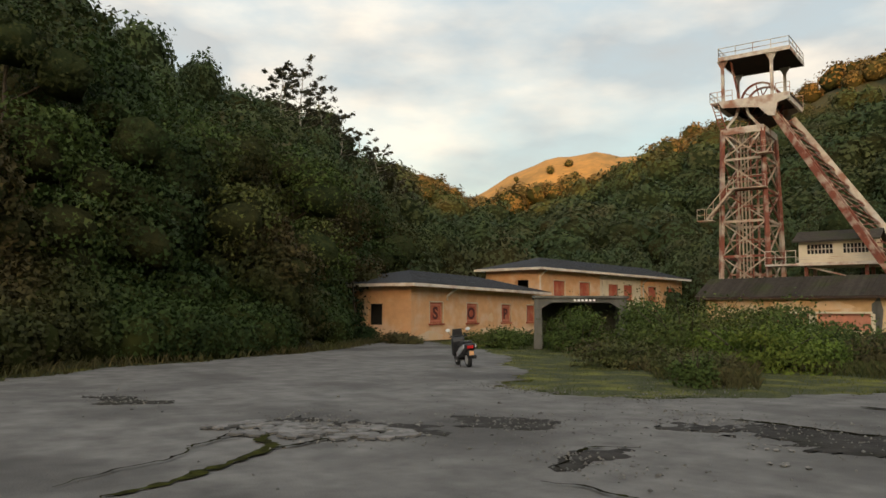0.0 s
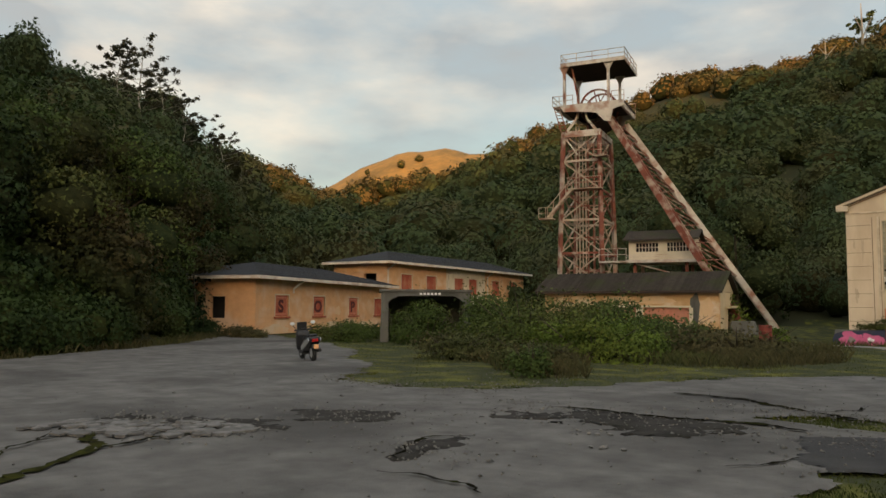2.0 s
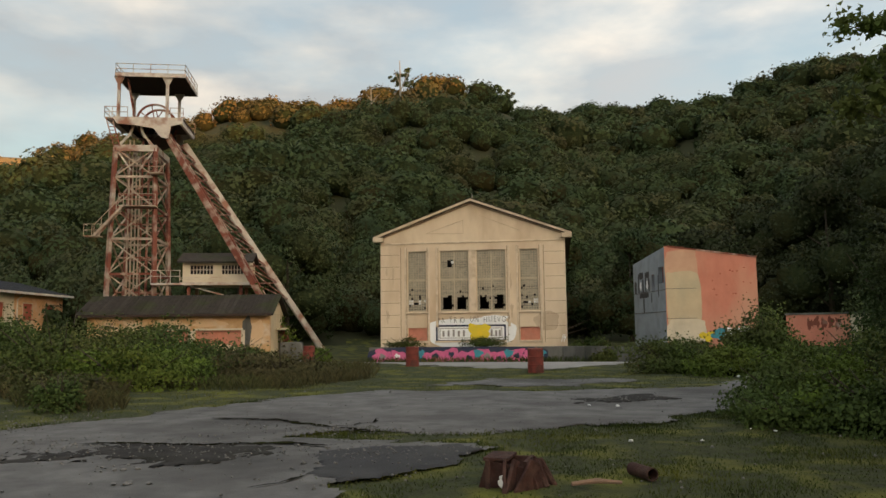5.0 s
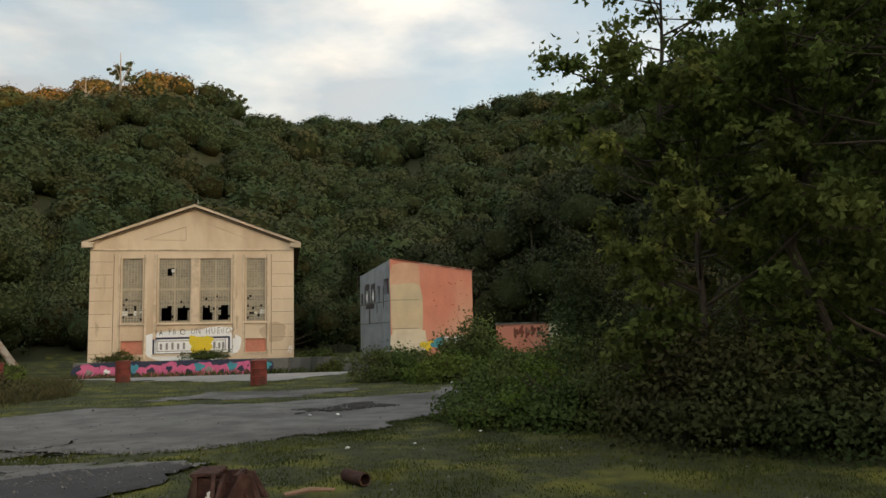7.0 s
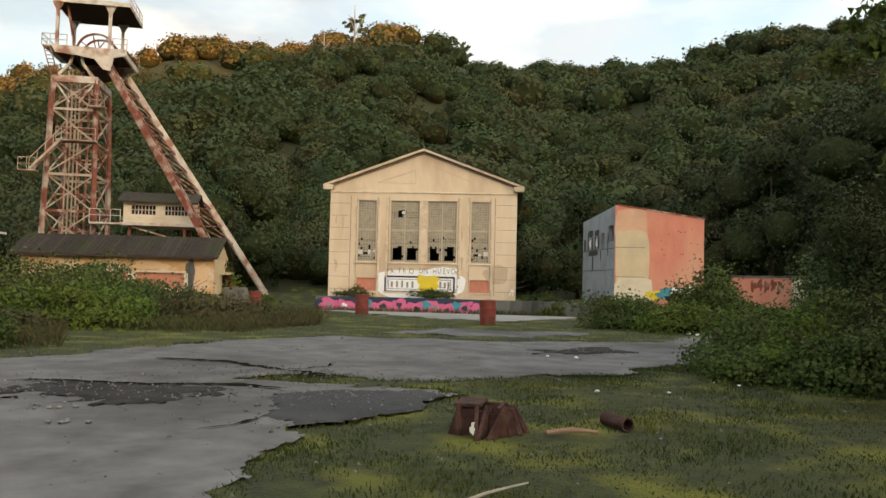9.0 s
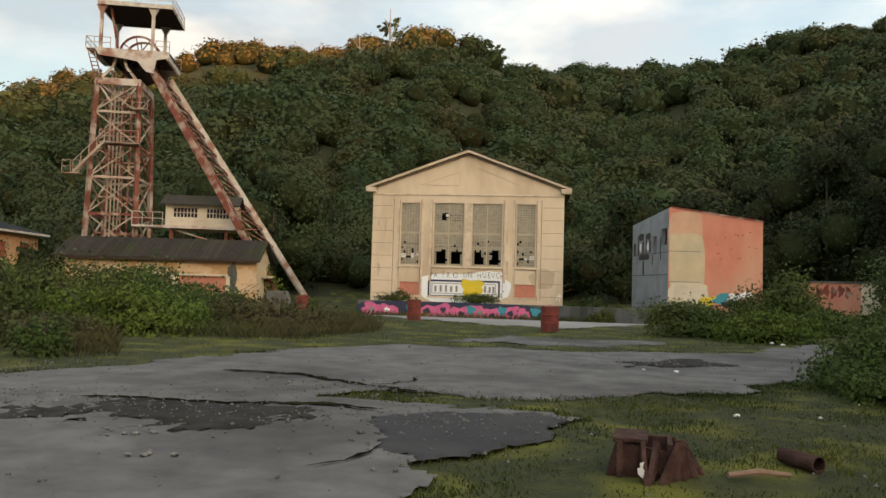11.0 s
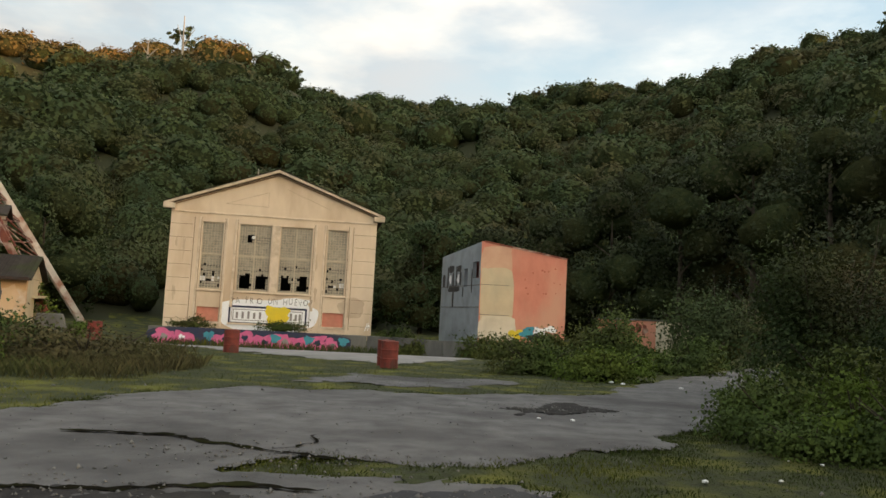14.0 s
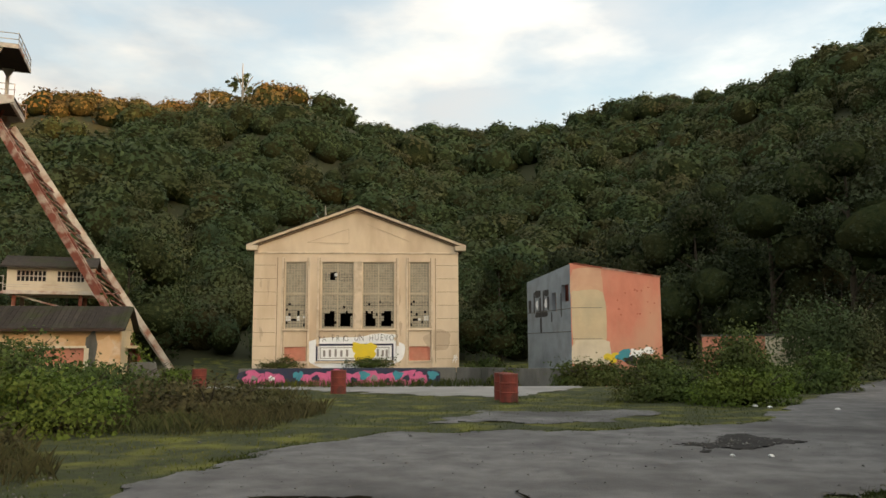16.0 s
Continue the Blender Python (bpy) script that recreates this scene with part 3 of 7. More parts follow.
patch([(-7.1, 8.8), (-6.9, 10.1), (-5.6, 9.9), (-4.2, 10.4), (-3.8, 9.7), (-4.7, 8.9), (-5.6, 8.5)])
patch([(-9.6, 6.9), (-8.2, 6.3), (-7.6, 7.0), (-8.4, 7.8)], 0.7)
patch([(-10.4, 4.6), (-9.2, 4.7), (-8.0, 5.6), (-9.0, 5.7), (-10.6, 5.1)], 0.8)
patch([(-15.4, 2.6), (-13.8, 3.0), (-13.6, 3.6), (-15.0, 3.5)], 0.6)
patch([(-5.75, 5.4), (-6.3, 6.1), (-6.2, 6.8), (-5.9, 6.3)], 0.3)
patch([(-0.4, 16.8), (1.6, 18.2), (1.2, 19.2), (-0.6, 17.8)], 0.7)
patch([(-1.75, 9.0), (-1.1, 10.3), (-1.6, 10.75), (-2.6, 10.3), (-3.5, 9.9), (-2.9, 8.0), (-2.3, 7.9)], 0.35, M_SMOOTH)


def crack(pts, width, material=None, seed=1):
    """An uneven crack with soil and moss in it, as a low ribbon on the asphalt."""
    q = np.random.default_rng(seed)
    pts = np.array(pts, float)
    fine = [pts[0]]
    for a, b in zip(pts, pts[1:]):
        n = max(2, int(np.hypot(*(b - a)) / 0.09))
        for t in np.linspace(0, 1, n + 1)[1:]:
            fine.append(a + (b - a) * t)
    fine = np.array(fine)
    w = np.cumsum(q.normal(size=(len(fine), 2)) * 0.034, 0)
    fine = fine + w - np.linspace(0, 1, len(fine))[:, None] * w[-1]
    d = np.gradient(fine, axis=0)
    nrm = unit(np.stack([-d[:, 1], d[:, 0]], -1))
    half = width * 0.3 * q.uniform(0.25, 1.3, len(fine)) * np.minimum(1, np.minimum(np.arange(len(fine)), np.arange(len(fine))[::-1]) / 6 + 0.15)
    l, r = fine + nrm * half[:, None], fine - nrm * half[:, None]
    lift = 0.056
    mid = np.column_stack([fine, land(fine[:, 0], fine[:, 1]) + lift - 0.003])
    v = np.concatenate([np.column_stack([l, land(l[:, 0], l[:, 1]) + lift]), mid, np.column_stack([r, land(r[:, 0], r[:, 1]) + lift])])
    n = len(fine)
    i = np.arange(n - 1)
    f = np.concatenate([np.stack([i, i + n, i + n + 1, i + 1], -1), np.stack([i + n, i + 2 * n, i + 2 * n + 1, i + n + 1], -1)])
    ob = new("crack", np_mesh("crack", v, f[:, ::-1], material or M_CRACK))
    ob.parent = road
    return ob


M_MOSSCRACK = mat("moss_in_crack", (0.05, 0.054, 0.014), (0.014, 0.014, 0.009), 6.0, 1.0, 0.0, c3=(0.02, 0.018, 0.012), c3_scale=2.0, world_space=True, spec=0.0)
crack([(-6.9, 1.4), (-7.25, 2.1), (-7.9, 2.85), (-8.3, 3.3), (-9.0, 3.5), (-9.7, 3.9), (-10.5, 3.85)], 0.26, M_MOSSCRACK, 2)
crack([(-7.6, 1.2), (-8.3, 2.2), (-9.0, 2.7), (-10.0, 3.7), (-10.6, 4.2)], 0.07, None, 3)
crack([(-9.0, 2.7), (-9.6, 3.8), (-9.3, 4.6)], 0.05, None, 4)
crack([(-8.3, 3.3), (-8.7, 4.2), (-8.5, 4.9), (-9.0, 5.1)], 0.14, None, 5)
crack([(-5.75, 5.3), (-6.3, 6.0), (-6.35, 6.5), (-6.1, 6.95)], 0.12, None, 6)
crack([(-5.4, 4.8), (-5.1, 5.0), (-4.8, 4.95), (-4.5, 5.05), (-4.15, 4.85)], 0.13, None, 7)
crack([(-6.8, 13.3), (-5.9, 13.05), (-4.95, 12.95), (-4.4, 12.6), (-3.8, 12.15), (-3.1, 11.7)], 0.26, None, 8)
crack([(-4.1, 12.3), (-3.6, 12.9), (-3.7, 13.6)], 0.09, None, 9)
crack([(-7.1, 9.9), (-6.3, 10.15), (-5.2, 10.05), (-4.2, 10.5), (-3.4, 10.3)], 0.3, None, 10)
crack([(-3.3, 7.5), (-3.05, 7.8), (-2.85, 8.1), (-2.9, 8.4)], 0.12, None, 13)

# ---------------------------------------------------------------- winding-engine house
def text_mesh(name, body, size, material, parent, m, label="", bold=0.0):
    c = bpy.data.curves.new(name, "FONT")
    c.body, c.size, c.extrude, c.align_x, c.offset = body, size, 0.004, "CENTER", bold
    tmp = bpy.data.objects.new(name, c)
    me = bpy.data.meshes.new_from_object(tmp)
    bpy.data.objects.remove(tmp)
    me.materials.clear()
    me.materials.append(material)
    ob = new(name, me)
    ob.parent = parent
    ob.matrix_basis = m
    return tagged(ob, label)


def blob(bm, cx, cz, rx, rz, y, wob=0.1, seg=26, seed=0, power=2.0):
    """A flat painted patch with an uneven outline."""
    q = np.random.default_rng(seed)
    ph = q.uniform(0, 6.28, 4)
    vs = []
    for k in range(seg):
        a = 2 * math.pi * k / seg
        s = 1 + wob * (math.sin(3 * a + ph[0]) + 0.7 * math.sin(5 * a + ph[1]) + 0.5 * math.sin(8 * a + ph[2])) / 2
        ca, sa = math.cos(a), math.sin(a)
        vs.append(bm.verts.new((cx + rx * s * math.copysign(abs(ca) ** (2 / power), ca), y, cz + rz * s * math.copysign(abs(sa) ** (2 / power), sa))))
    bm.faces.new(vs)


def engine_house():
    house = thing("engine_house", pose(-17.5, 58.75, 0.3, 0, 0, 4.0), "cream rendered gabled industrial hall with tall broken windows", "building")
    W, H, D, T = 14.5, 8.3, 22.0, 0.45
    wins = [(2.2, 2.72, 3.65, 7.47), (4.75, 2.7, 7.0, 7.47), (7.65, 2.7, 9.9, 7.47), (11.0, 2.72, 12.4, 7.47)]
    lows = [(2.2, 0.45, 3.7, 1.45), (10.95, 0.45, 12.45, 1.45), (4.45, 0.45, 9.8, 1.6)]
    bm = bm_new()
    wall_cells(bm, W, H, T, wins + lows, z0=-0.4)
    prism(bm, [(0, H - 0.4), (W, H - 0.4), (W, 8.62), (W / 2, 11.25), (0, 8.62)], 0, T)
    part("wall", bm, M_CREAM, house)
    bm = bm_new()
    box(bm, 0, T, -0.4, T, D, H - 0.42)
    part("wall", bm, M_CREAM, house)
    bm = bm_new()
    box(bm, W - T, T, -0.4, W, D, H - 0.42)
    part("wall", bm, M_CREAM, house)
    bm = bm_new()
    box(bm, T, D - T, -0.4, W - T, D, H - 0.42)
    part("wall", bm, M_CREAM, house)
    # added black sheet that stands in for the dark hall behind the panes
    bm = bm_new()
    box(bm, T, 6.0, -0.4, W - T, 6.2, H - 0.5)
    part("inner_wall", bm, M_DARK, house)
    # roof slabs with boxed eaves
    for s in (-1, 1):
        bm = bm_new()
        x_e, z_e = W / 2 + s * (W / 2 + 0.52), 8.45
        prism(bm, [(W / 2, 11.27), (x_e, z_e), (x_e, z_e + 0.2), (W / 2, 11.5)], 0.0, D + 0.4)
        part("roof", bm, M_OLDROOF, house, "dark tiled roof slope")
        bm = bm_new()
        prism(bm, [(W / 2, 11.32), (x_e, z_e + 0.02), (x_e, z_e + 0.2), (W / 2, 11.5)], -0.42, -0.003)
        part("verge", bm, M_CREAMTRIM, house)
        bm = bm_new()
        prism(bm, [(W / 2, 11.503), (x_e + s * 0.06, z_e + 0.18), (x_e + s * 0.06, z_e + 0.23), (W / 2, 11.56)], -0.47, -0.003)
        part("verge_tile", bm, M_OLDROOF, house, "dark edge of the roof tiles")
        # dark strip painting the shadow line below the verge
        bm = bm_new()
        prism(bm, [(W / 2, 11.1), (x_e - s * 0.6, z_e + 0.06), (x_e - s * 0.6, z_e + 0.14), (W / 2, 11.2)], -0.1, -0.003)
        part("raking_moulding", bm, M_SHADOWLINE, house)
        bm = bm_new()
        box(bm, min(x_e, x_e - s * 0.78), -0.46, 8.24, max(x_e, x_e - s * 0.78), -0.003, 8.6)
        part("cornice_end", bm, M_CREAMTRIM, house, bevel=0.02)
    # mouldings: string course, gable panel lines, pilaster strips
    bm = bm_new()
    box(bm, -0.02, -0.07, 8.04, W + 0.02, -0.003, 8.16)
    part("string_course", bm, M_CREAMTRIM, house, bevel=0.015)
    for pts in ([(6.65, 8.85), (6.62, 9.85), (3.7, 8.85), (6.65, 8.8)], [(7.9, 10.2), (11.1, 8.9)]):
        bm = bm_new()
        for a, b in zip(pts, pts[1:]):
            beam(bm, (a[0], -0.02, a[1]), (b[0], -0.02, b[1]), 0.035, 0.035, (0, 1, 0))
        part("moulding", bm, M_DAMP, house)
    for x0, x1 in ((1.95, 2.1), (3.78, 3.93), (4.42, 4.6), (10.05, 10.22), (10.72, 10.87), (12.52, 12.67)):
        bm = bm_new()
        box(bm, x0, -0.06, 1.5 if 4 < x0 < 10.5 else 0.1, x1, -0.003, 7.78)
        part("pilaster", bm, M_CREAMTRIM, house, bevel=0.012)
    bm = bm_new()
    box(bm, 7.05, -0.08, 2.7, 7.6, 0.12, 7.5)
    part("mullion", bm, M_CREAMTRIM, house, bevel=0.02)
    # thin dark strips paint the shadow in the wall's grooves
    for k in range(8):
        for x0 in (0.0, 12.9):
            bm = bm_new()
            box(bm, x0 + 0.02, -0.022, 0.55 + k * 0.95, x0 + 1.55, -0.003, 0.575 + k * 0.95)
            part("groove", bm, M_SHADOWLINE, house)
    for x0, x1 in ((2.05, 3.8), (4.6, 10.05), (10.85, 12.55)):
        bm = bm_new()
        box(bm, x0, -0.12, 2.56, x1, 0.1, 2.68)
        part("window_sill", bm, M_CREAMTRIM, house, bevel=0.02)
    # glazing: bars and small dusty panes, some broken
    q = random.Random(4)
    for wi, (x0, z0, x1, z1) in enumerate(wins):
        win = new("window")
        win.parent = house
        bm = bm_new()
        for x in ([x0, x1] if x1 - x0 < 1.6 else [x0, (x0 + x1) / 2, x1]):
            box(bm, x - 0.05, 0.1, z0, x + 0.05, 0.26, z1)
        for z in (z0, (z0 * 0.48 + z1 * 0.52), z1):
            box(bm, x0 + 0.051, 0.105, z - 0.06, x1 - 0.051, 0.255, z + 0.06)
        part("window_frame", bm, M_MUNTIN, win)
        nx, nz = (7 if x1 - x0 < 1.6 else 12), 26
        gone = set()
        if wi in (1, 2):
            for cx in (0.24, 0.76):
                h = q.choice((5, 6, 6))
                for i in range(nx):
                    for j in range(1, 2 + h):
                        if abs((i + 0.5) / nx - cx) < 0.17 + q.uniform(-0.05, 0.04) and j < h + q.choice((0, 1)):
                            gone.add((i, j))
        for _ in range(10 if wi in (0, 3) else 5):
            gone.add((q.randrange(nx), q.randrange(1, 11)))
        if wi == 1:
            gone |= {(i, j) for i in (3, 4) for j in (19, 20, 21)}
        panes, bars, white = bm_new(), bm_new(), bm_new()
        dx, dz = (x1 - x0) / nx, (z1 - z0) / nz
        for i in range(nx):
            for j in range(nz):
                if (i, j) in gone:
                    continue
                a = q.uniform(-0.02, 0.02)
                b_ = white if (wi in (0, 3) and 3 <= j <= 4 and q.random() < 0.45) else panes
                box(b_, x0 + i * dx + 0.012, 0.165 + a * 0.2, z0 + j * dz + 0.012, x0 + (i + 1) * dx - 0.012, 0.185 + a * 0.2, z0 + (j + 1) * dz - 0.012)
        for i in range(1, nx):
            for j in range(nz):
                if (i, j) not in gone or (i - 1, j) not in gone:
                    box(bars, x0 + i * dx - 0.012, 0.14, z0 + j * dz, x0 + i * dx + 0.012, 0.2, z0 + (j + 1) * dz)
        for j in range(1, nz):
            box(bars, x0, 0.145, z0 + j * dz - 0.012, x1, 0.195, z0 + j * dz + 0.012) if not any((i, j) in gone for i in range(nx)) else None
        tagged(part("pane", panes, M_GLASSBLOCK, win, "small dusty glass panes"), kind="stuff")
        part("glazing_bar", bars, M_MUNTIN, win)
        if wi in (0, 3):
            tagged(part("pane", white, M_LITTER, win, "pale cloudy panes"), kind="stuff")
        else:
            white.free()
    bm = bm_new()
    box(bm, 5.55, 0.13, 6.35, 5.95, 0.16, 6.75)
    part("vent_cowl", bm, M_DARK, house)
    bm = bm_new()
    tube(bm, [(5.75, 0.125, 6.55), (5.75, 0.1, 6.55)], 0.13, 12)
    part("fan_disc", bm, M_LITTER, house)
    # blocked openings at the foot
    for (x0, z0, x1, z1), m_ in zip(lows, (M_SALMON, M_SALMON, M_LITTER)):
        bm = bm_new()
        box(bm, x0 + 0.003, 0.12, z0 + 0.003, x1 - 0.003, 0.3, z1 - 0.003)
        part("blocked_opening", bm, m_, house)
        bm = bm_new()
        box(bm, x0 - 0.1, -0.08, z0 - 0.14, x1 + 0.1, 0.1, z0 - 0.003)
        part("window_sill", bm, M_CREAMTRIM, house)
    # sprayed lettering and pictures
    bm = bm_new()
    blob(bm, 7.15, 1.02, 3.4, 1.15, -0.011, 0.07, 40, 3, 3.0)
    blob(bm, 8.8, 2.0, 1.3, 0.38, -0.009, 0.25, 26, 5)
    part("graffiti", bm, M_WHITE, house, "large white sprayed cloud")
    for c0, (x0, z0, x1, z1) in enumerate([(4.45, 1.52, 9.8, 1.66), (4.45, 0.38, 9.8, 0.5), (4.4, 0.4, 4.53, 1.64), (9.72, 0.4, 9.85, 1.64)]):
        bm = bm_new()
        box(bm, x0, -0.03, z0, x1, -0.014, z1)
        part("graffiti", bm, M_NAVY, house, "dark sprayed outline")
    for x0, z0, x1, z1 in ((4.7, 1.36, 9.55, 1.41), (4.7, 0.62, 9.55, 0.67), (4.7, 0.671, 4.75, 1.359), (9.5, 0.671, 9.55, 1.359)):
        bm = bm_new()
        box(bm, x0, -0.03, z0, x1, -0.014, z1)
        part("graffiti", bm, M_GREYPAINT, house, "thin grey sprayed outline")
    for k, cx in enumerate((5.0, 5.4, 5.8, 6.2, 6.6, 8.75, 9.1, 9.38)):
        bm = bm_new()
        box(bm, cx - 0.09, -0.024, 0.76, cx + 0.07, -0.015, 1.2 + 0.04 * (k % 3))
        part("graffiti", bm, M_GREYPAINT, house)
    for k, (cx, cz, rx, rz) in enumerate([(7.75, 0.95, 0.72, 0.66), (8.1, 1.3, 0.55, 0.42), (7.4, 1.35, 0.5, 0.4)]):
        bm = bm_new()
        blob(bm, cx, cz, rx, rz, -0.036 - 0.003 * k, 0.3, 24, 30 + k)
        part("graffiti", bm, M_YELLOW, house, "yellow sprayed patch")
    ql = random.Random(8)
    at = 4.62
    for ch, step in zip("TA FRIO UN HUEVO?", (0.38, 0.34, 0.3, 0.33, 0.38, 0.22, 0.4, 0.3, 0.4, 0.38, 0.3, 0.4, 0.36, 0.33, 0.38, 0.4, 0.3)):
        if ch != " ":
            text_mesh("letter", ch, 0.62, M_BLACK, house, pose(at, -0.068, 1.84 + ql.uniform(-0.05, 0.05) + 0.05 * math.sin(at), 90, ql.uniform(-7, 7)) @ Matrix.Diagonal((0.72, ql.uniform(0.92, 1.12), 1, 1)), "thin black sprayed capital", -0.012)
        at += step * 0.98
    # shadow gaps beside the pilasters, painted as dark upright strips
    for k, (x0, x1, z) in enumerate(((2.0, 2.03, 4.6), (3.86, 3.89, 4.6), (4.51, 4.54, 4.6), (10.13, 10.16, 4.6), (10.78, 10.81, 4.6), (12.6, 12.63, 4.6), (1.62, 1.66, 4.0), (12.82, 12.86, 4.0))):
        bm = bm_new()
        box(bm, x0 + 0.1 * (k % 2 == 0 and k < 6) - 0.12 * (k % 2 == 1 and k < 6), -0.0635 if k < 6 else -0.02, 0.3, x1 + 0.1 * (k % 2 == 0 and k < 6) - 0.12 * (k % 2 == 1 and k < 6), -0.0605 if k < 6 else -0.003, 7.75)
        part("joint", bm, M_SHADOWLINE, house)
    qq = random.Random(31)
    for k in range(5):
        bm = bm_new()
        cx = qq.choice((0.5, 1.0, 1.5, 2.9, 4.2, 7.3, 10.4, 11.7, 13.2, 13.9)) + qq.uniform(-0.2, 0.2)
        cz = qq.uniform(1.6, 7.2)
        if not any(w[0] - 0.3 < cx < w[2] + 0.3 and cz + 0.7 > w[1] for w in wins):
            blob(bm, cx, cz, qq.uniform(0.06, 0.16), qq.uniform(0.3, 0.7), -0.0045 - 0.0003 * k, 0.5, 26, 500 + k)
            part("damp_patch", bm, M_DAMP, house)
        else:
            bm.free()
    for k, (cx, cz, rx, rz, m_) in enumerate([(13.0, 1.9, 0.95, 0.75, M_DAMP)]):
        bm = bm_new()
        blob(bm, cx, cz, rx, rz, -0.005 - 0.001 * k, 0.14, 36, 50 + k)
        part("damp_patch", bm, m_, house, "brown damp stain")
    bm = bm_new()
    for k in range(4):
        beam(bm, (14.05 + 0.1 * k, -0.012, 0.3 + 0.2 * (k % 2)), (14.2 + 0.06 * k, -0.012, 0.85 - 0.15 * (k % 2)), 0.05, 0.01, (0, 1, 0))
    part("graffiti", bm, M_WHITE, house, "white sprayed tag")


# shadow of gaps and mouldings as a colour
M_SHADOWLINE = mat("shadow_joint", (0.2, 0.14, 0.09), (0.26, 0.18, 0.12), 3.0, 0.9, 0.1)
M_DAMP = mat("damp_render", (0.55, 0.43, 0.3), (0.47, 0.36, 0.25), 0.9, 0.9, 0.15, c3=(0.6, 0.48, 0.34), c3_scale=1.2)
engine_house()


def dock():
    d = thing("loading_dock", pose(-18.2, 57.9, -1.1), "low concrete dock wall covered in pink and blue graffiti", "dock wall", kind="structure")
    bm = bm_new()
    box(bm, 0, 0, 0, 14.9, 0.85, 1.38)
    part("wall", bm, M_CONC, d, bevel=0.03)
    q = random.Random(9)
    bm = bm_new()
    blob(bm, 6.9, 0.75, 6.9, 0.62, -0.006, 0.05, 50, 1, 6.0)
    part("graffiti", bm, M_NAVY, d, "dark blue sprayed ground")
    shapes = [(1.1, 0.72, 0.8, 0.48), (2.4, 0.68, 0.7, 0.42), (5.3, 0.65, 0.9, 0.46), (6.6, 0.75, 0.7, 0.5), (7.8, 0.66, 0.75, 0.46), (9.1, 0.72, 0.8, 0.5), (10.3, 0.62, 0.6, 0.42), (11.4, 0.74, 0.75, 0.48), (12.4, 0.66, 0.5, 0.4)]
    for k, (cx, cz, rx, rz) in enumerate(shapes):
        bm = bm_new()
        blob(bm, cx, cz, rx, rz, -0.012 - 0.002 * (k % 2), 0.35, 24, 70 + k, 2.6)
        part("graffiti", bm, M_MAGENTA, d, "pink sprayed letter shape")
        bm = bm_new()
        blob(bm, cx + q.uniform(-0.2, 0.2), cz + q.uniform(-0.1, 0.1), rx * 0.32, rz * 0.4, -0.018, 0.4, 14, 90 + k)
        part("graffiti", bm, q.choice((M_NAVY, M_GREYPAINT, M_WHITE, M_NAVY)), d)
    for k, cx in enumerate((4.1, 8.6, 10.9, 13.3)):
        bm = bm_new()
        blob(bm, cx, 0.9, 0.35, 0.3, -0.0165, 0.4, 16, 110 + k)
        part("graffiti", bm, M_TEAL, d, "teal sprayed patch")


dock()


def retaining_wall():
    a, b = Vector((-3.28, 57.9, 0)), Vector((5.0, 51.7, 0))
    w = thing("retaining_wall", Matrix.Translation((a.x, a.y, -1.2)) @ Matrix.Rotation(math.atan2(b.y - a.y, b.x - a.x), 4, "Z"), "stained grey concrete retaining wall below the salmon block", "wall", kind="structure")
    n = 5
    step = (b - a).length / n
    for k in range(n):
        bm = bm_new()
        box(bm, k * step + 0.006, 0, 0, (k + 1) * step - 0.006, 0.35, 1.5 + 0.02 * (k % 2))
        part("wall_panel", bm, M_CONC, w, bevel=0.02)


retaining_wall()


# ---------------------------------------------------------------- shuttered office buildings
def hip_roof(bm, w, d, over, z0, z1, hip, rise=0.16):
    """A hipped slab roof over 0..w, 0..d."""
    a = [(-over, -over), (w + over, -over), (w + over, d + over), (-over, d + over)]
    low = [bm.verts.new((x, y, z0)) for x, y in a]
    eav = [bm.verts.new((x, y, z0 + rise)) for x, y in a]
    r0, r1 = bm.verts.new((hip, d / 2, z1)), bm.verts.new((w - hip, d / 2, z1))
    bm.faces.new(low[::-1])
    for i in range(4):
        j = (i + 1) % 4
        bm.faces.new((low[i], low[j], eav[j], eav[i]))
    bm.faces.new((eav[0], eav[1], r1, r0))
    bm.faces.new((eav[1], eav[2], r1))
    bm.faces.new((eav[2], eav[3], r0, r1))
    bm.faces.new((eav[3], eav[0], r0))


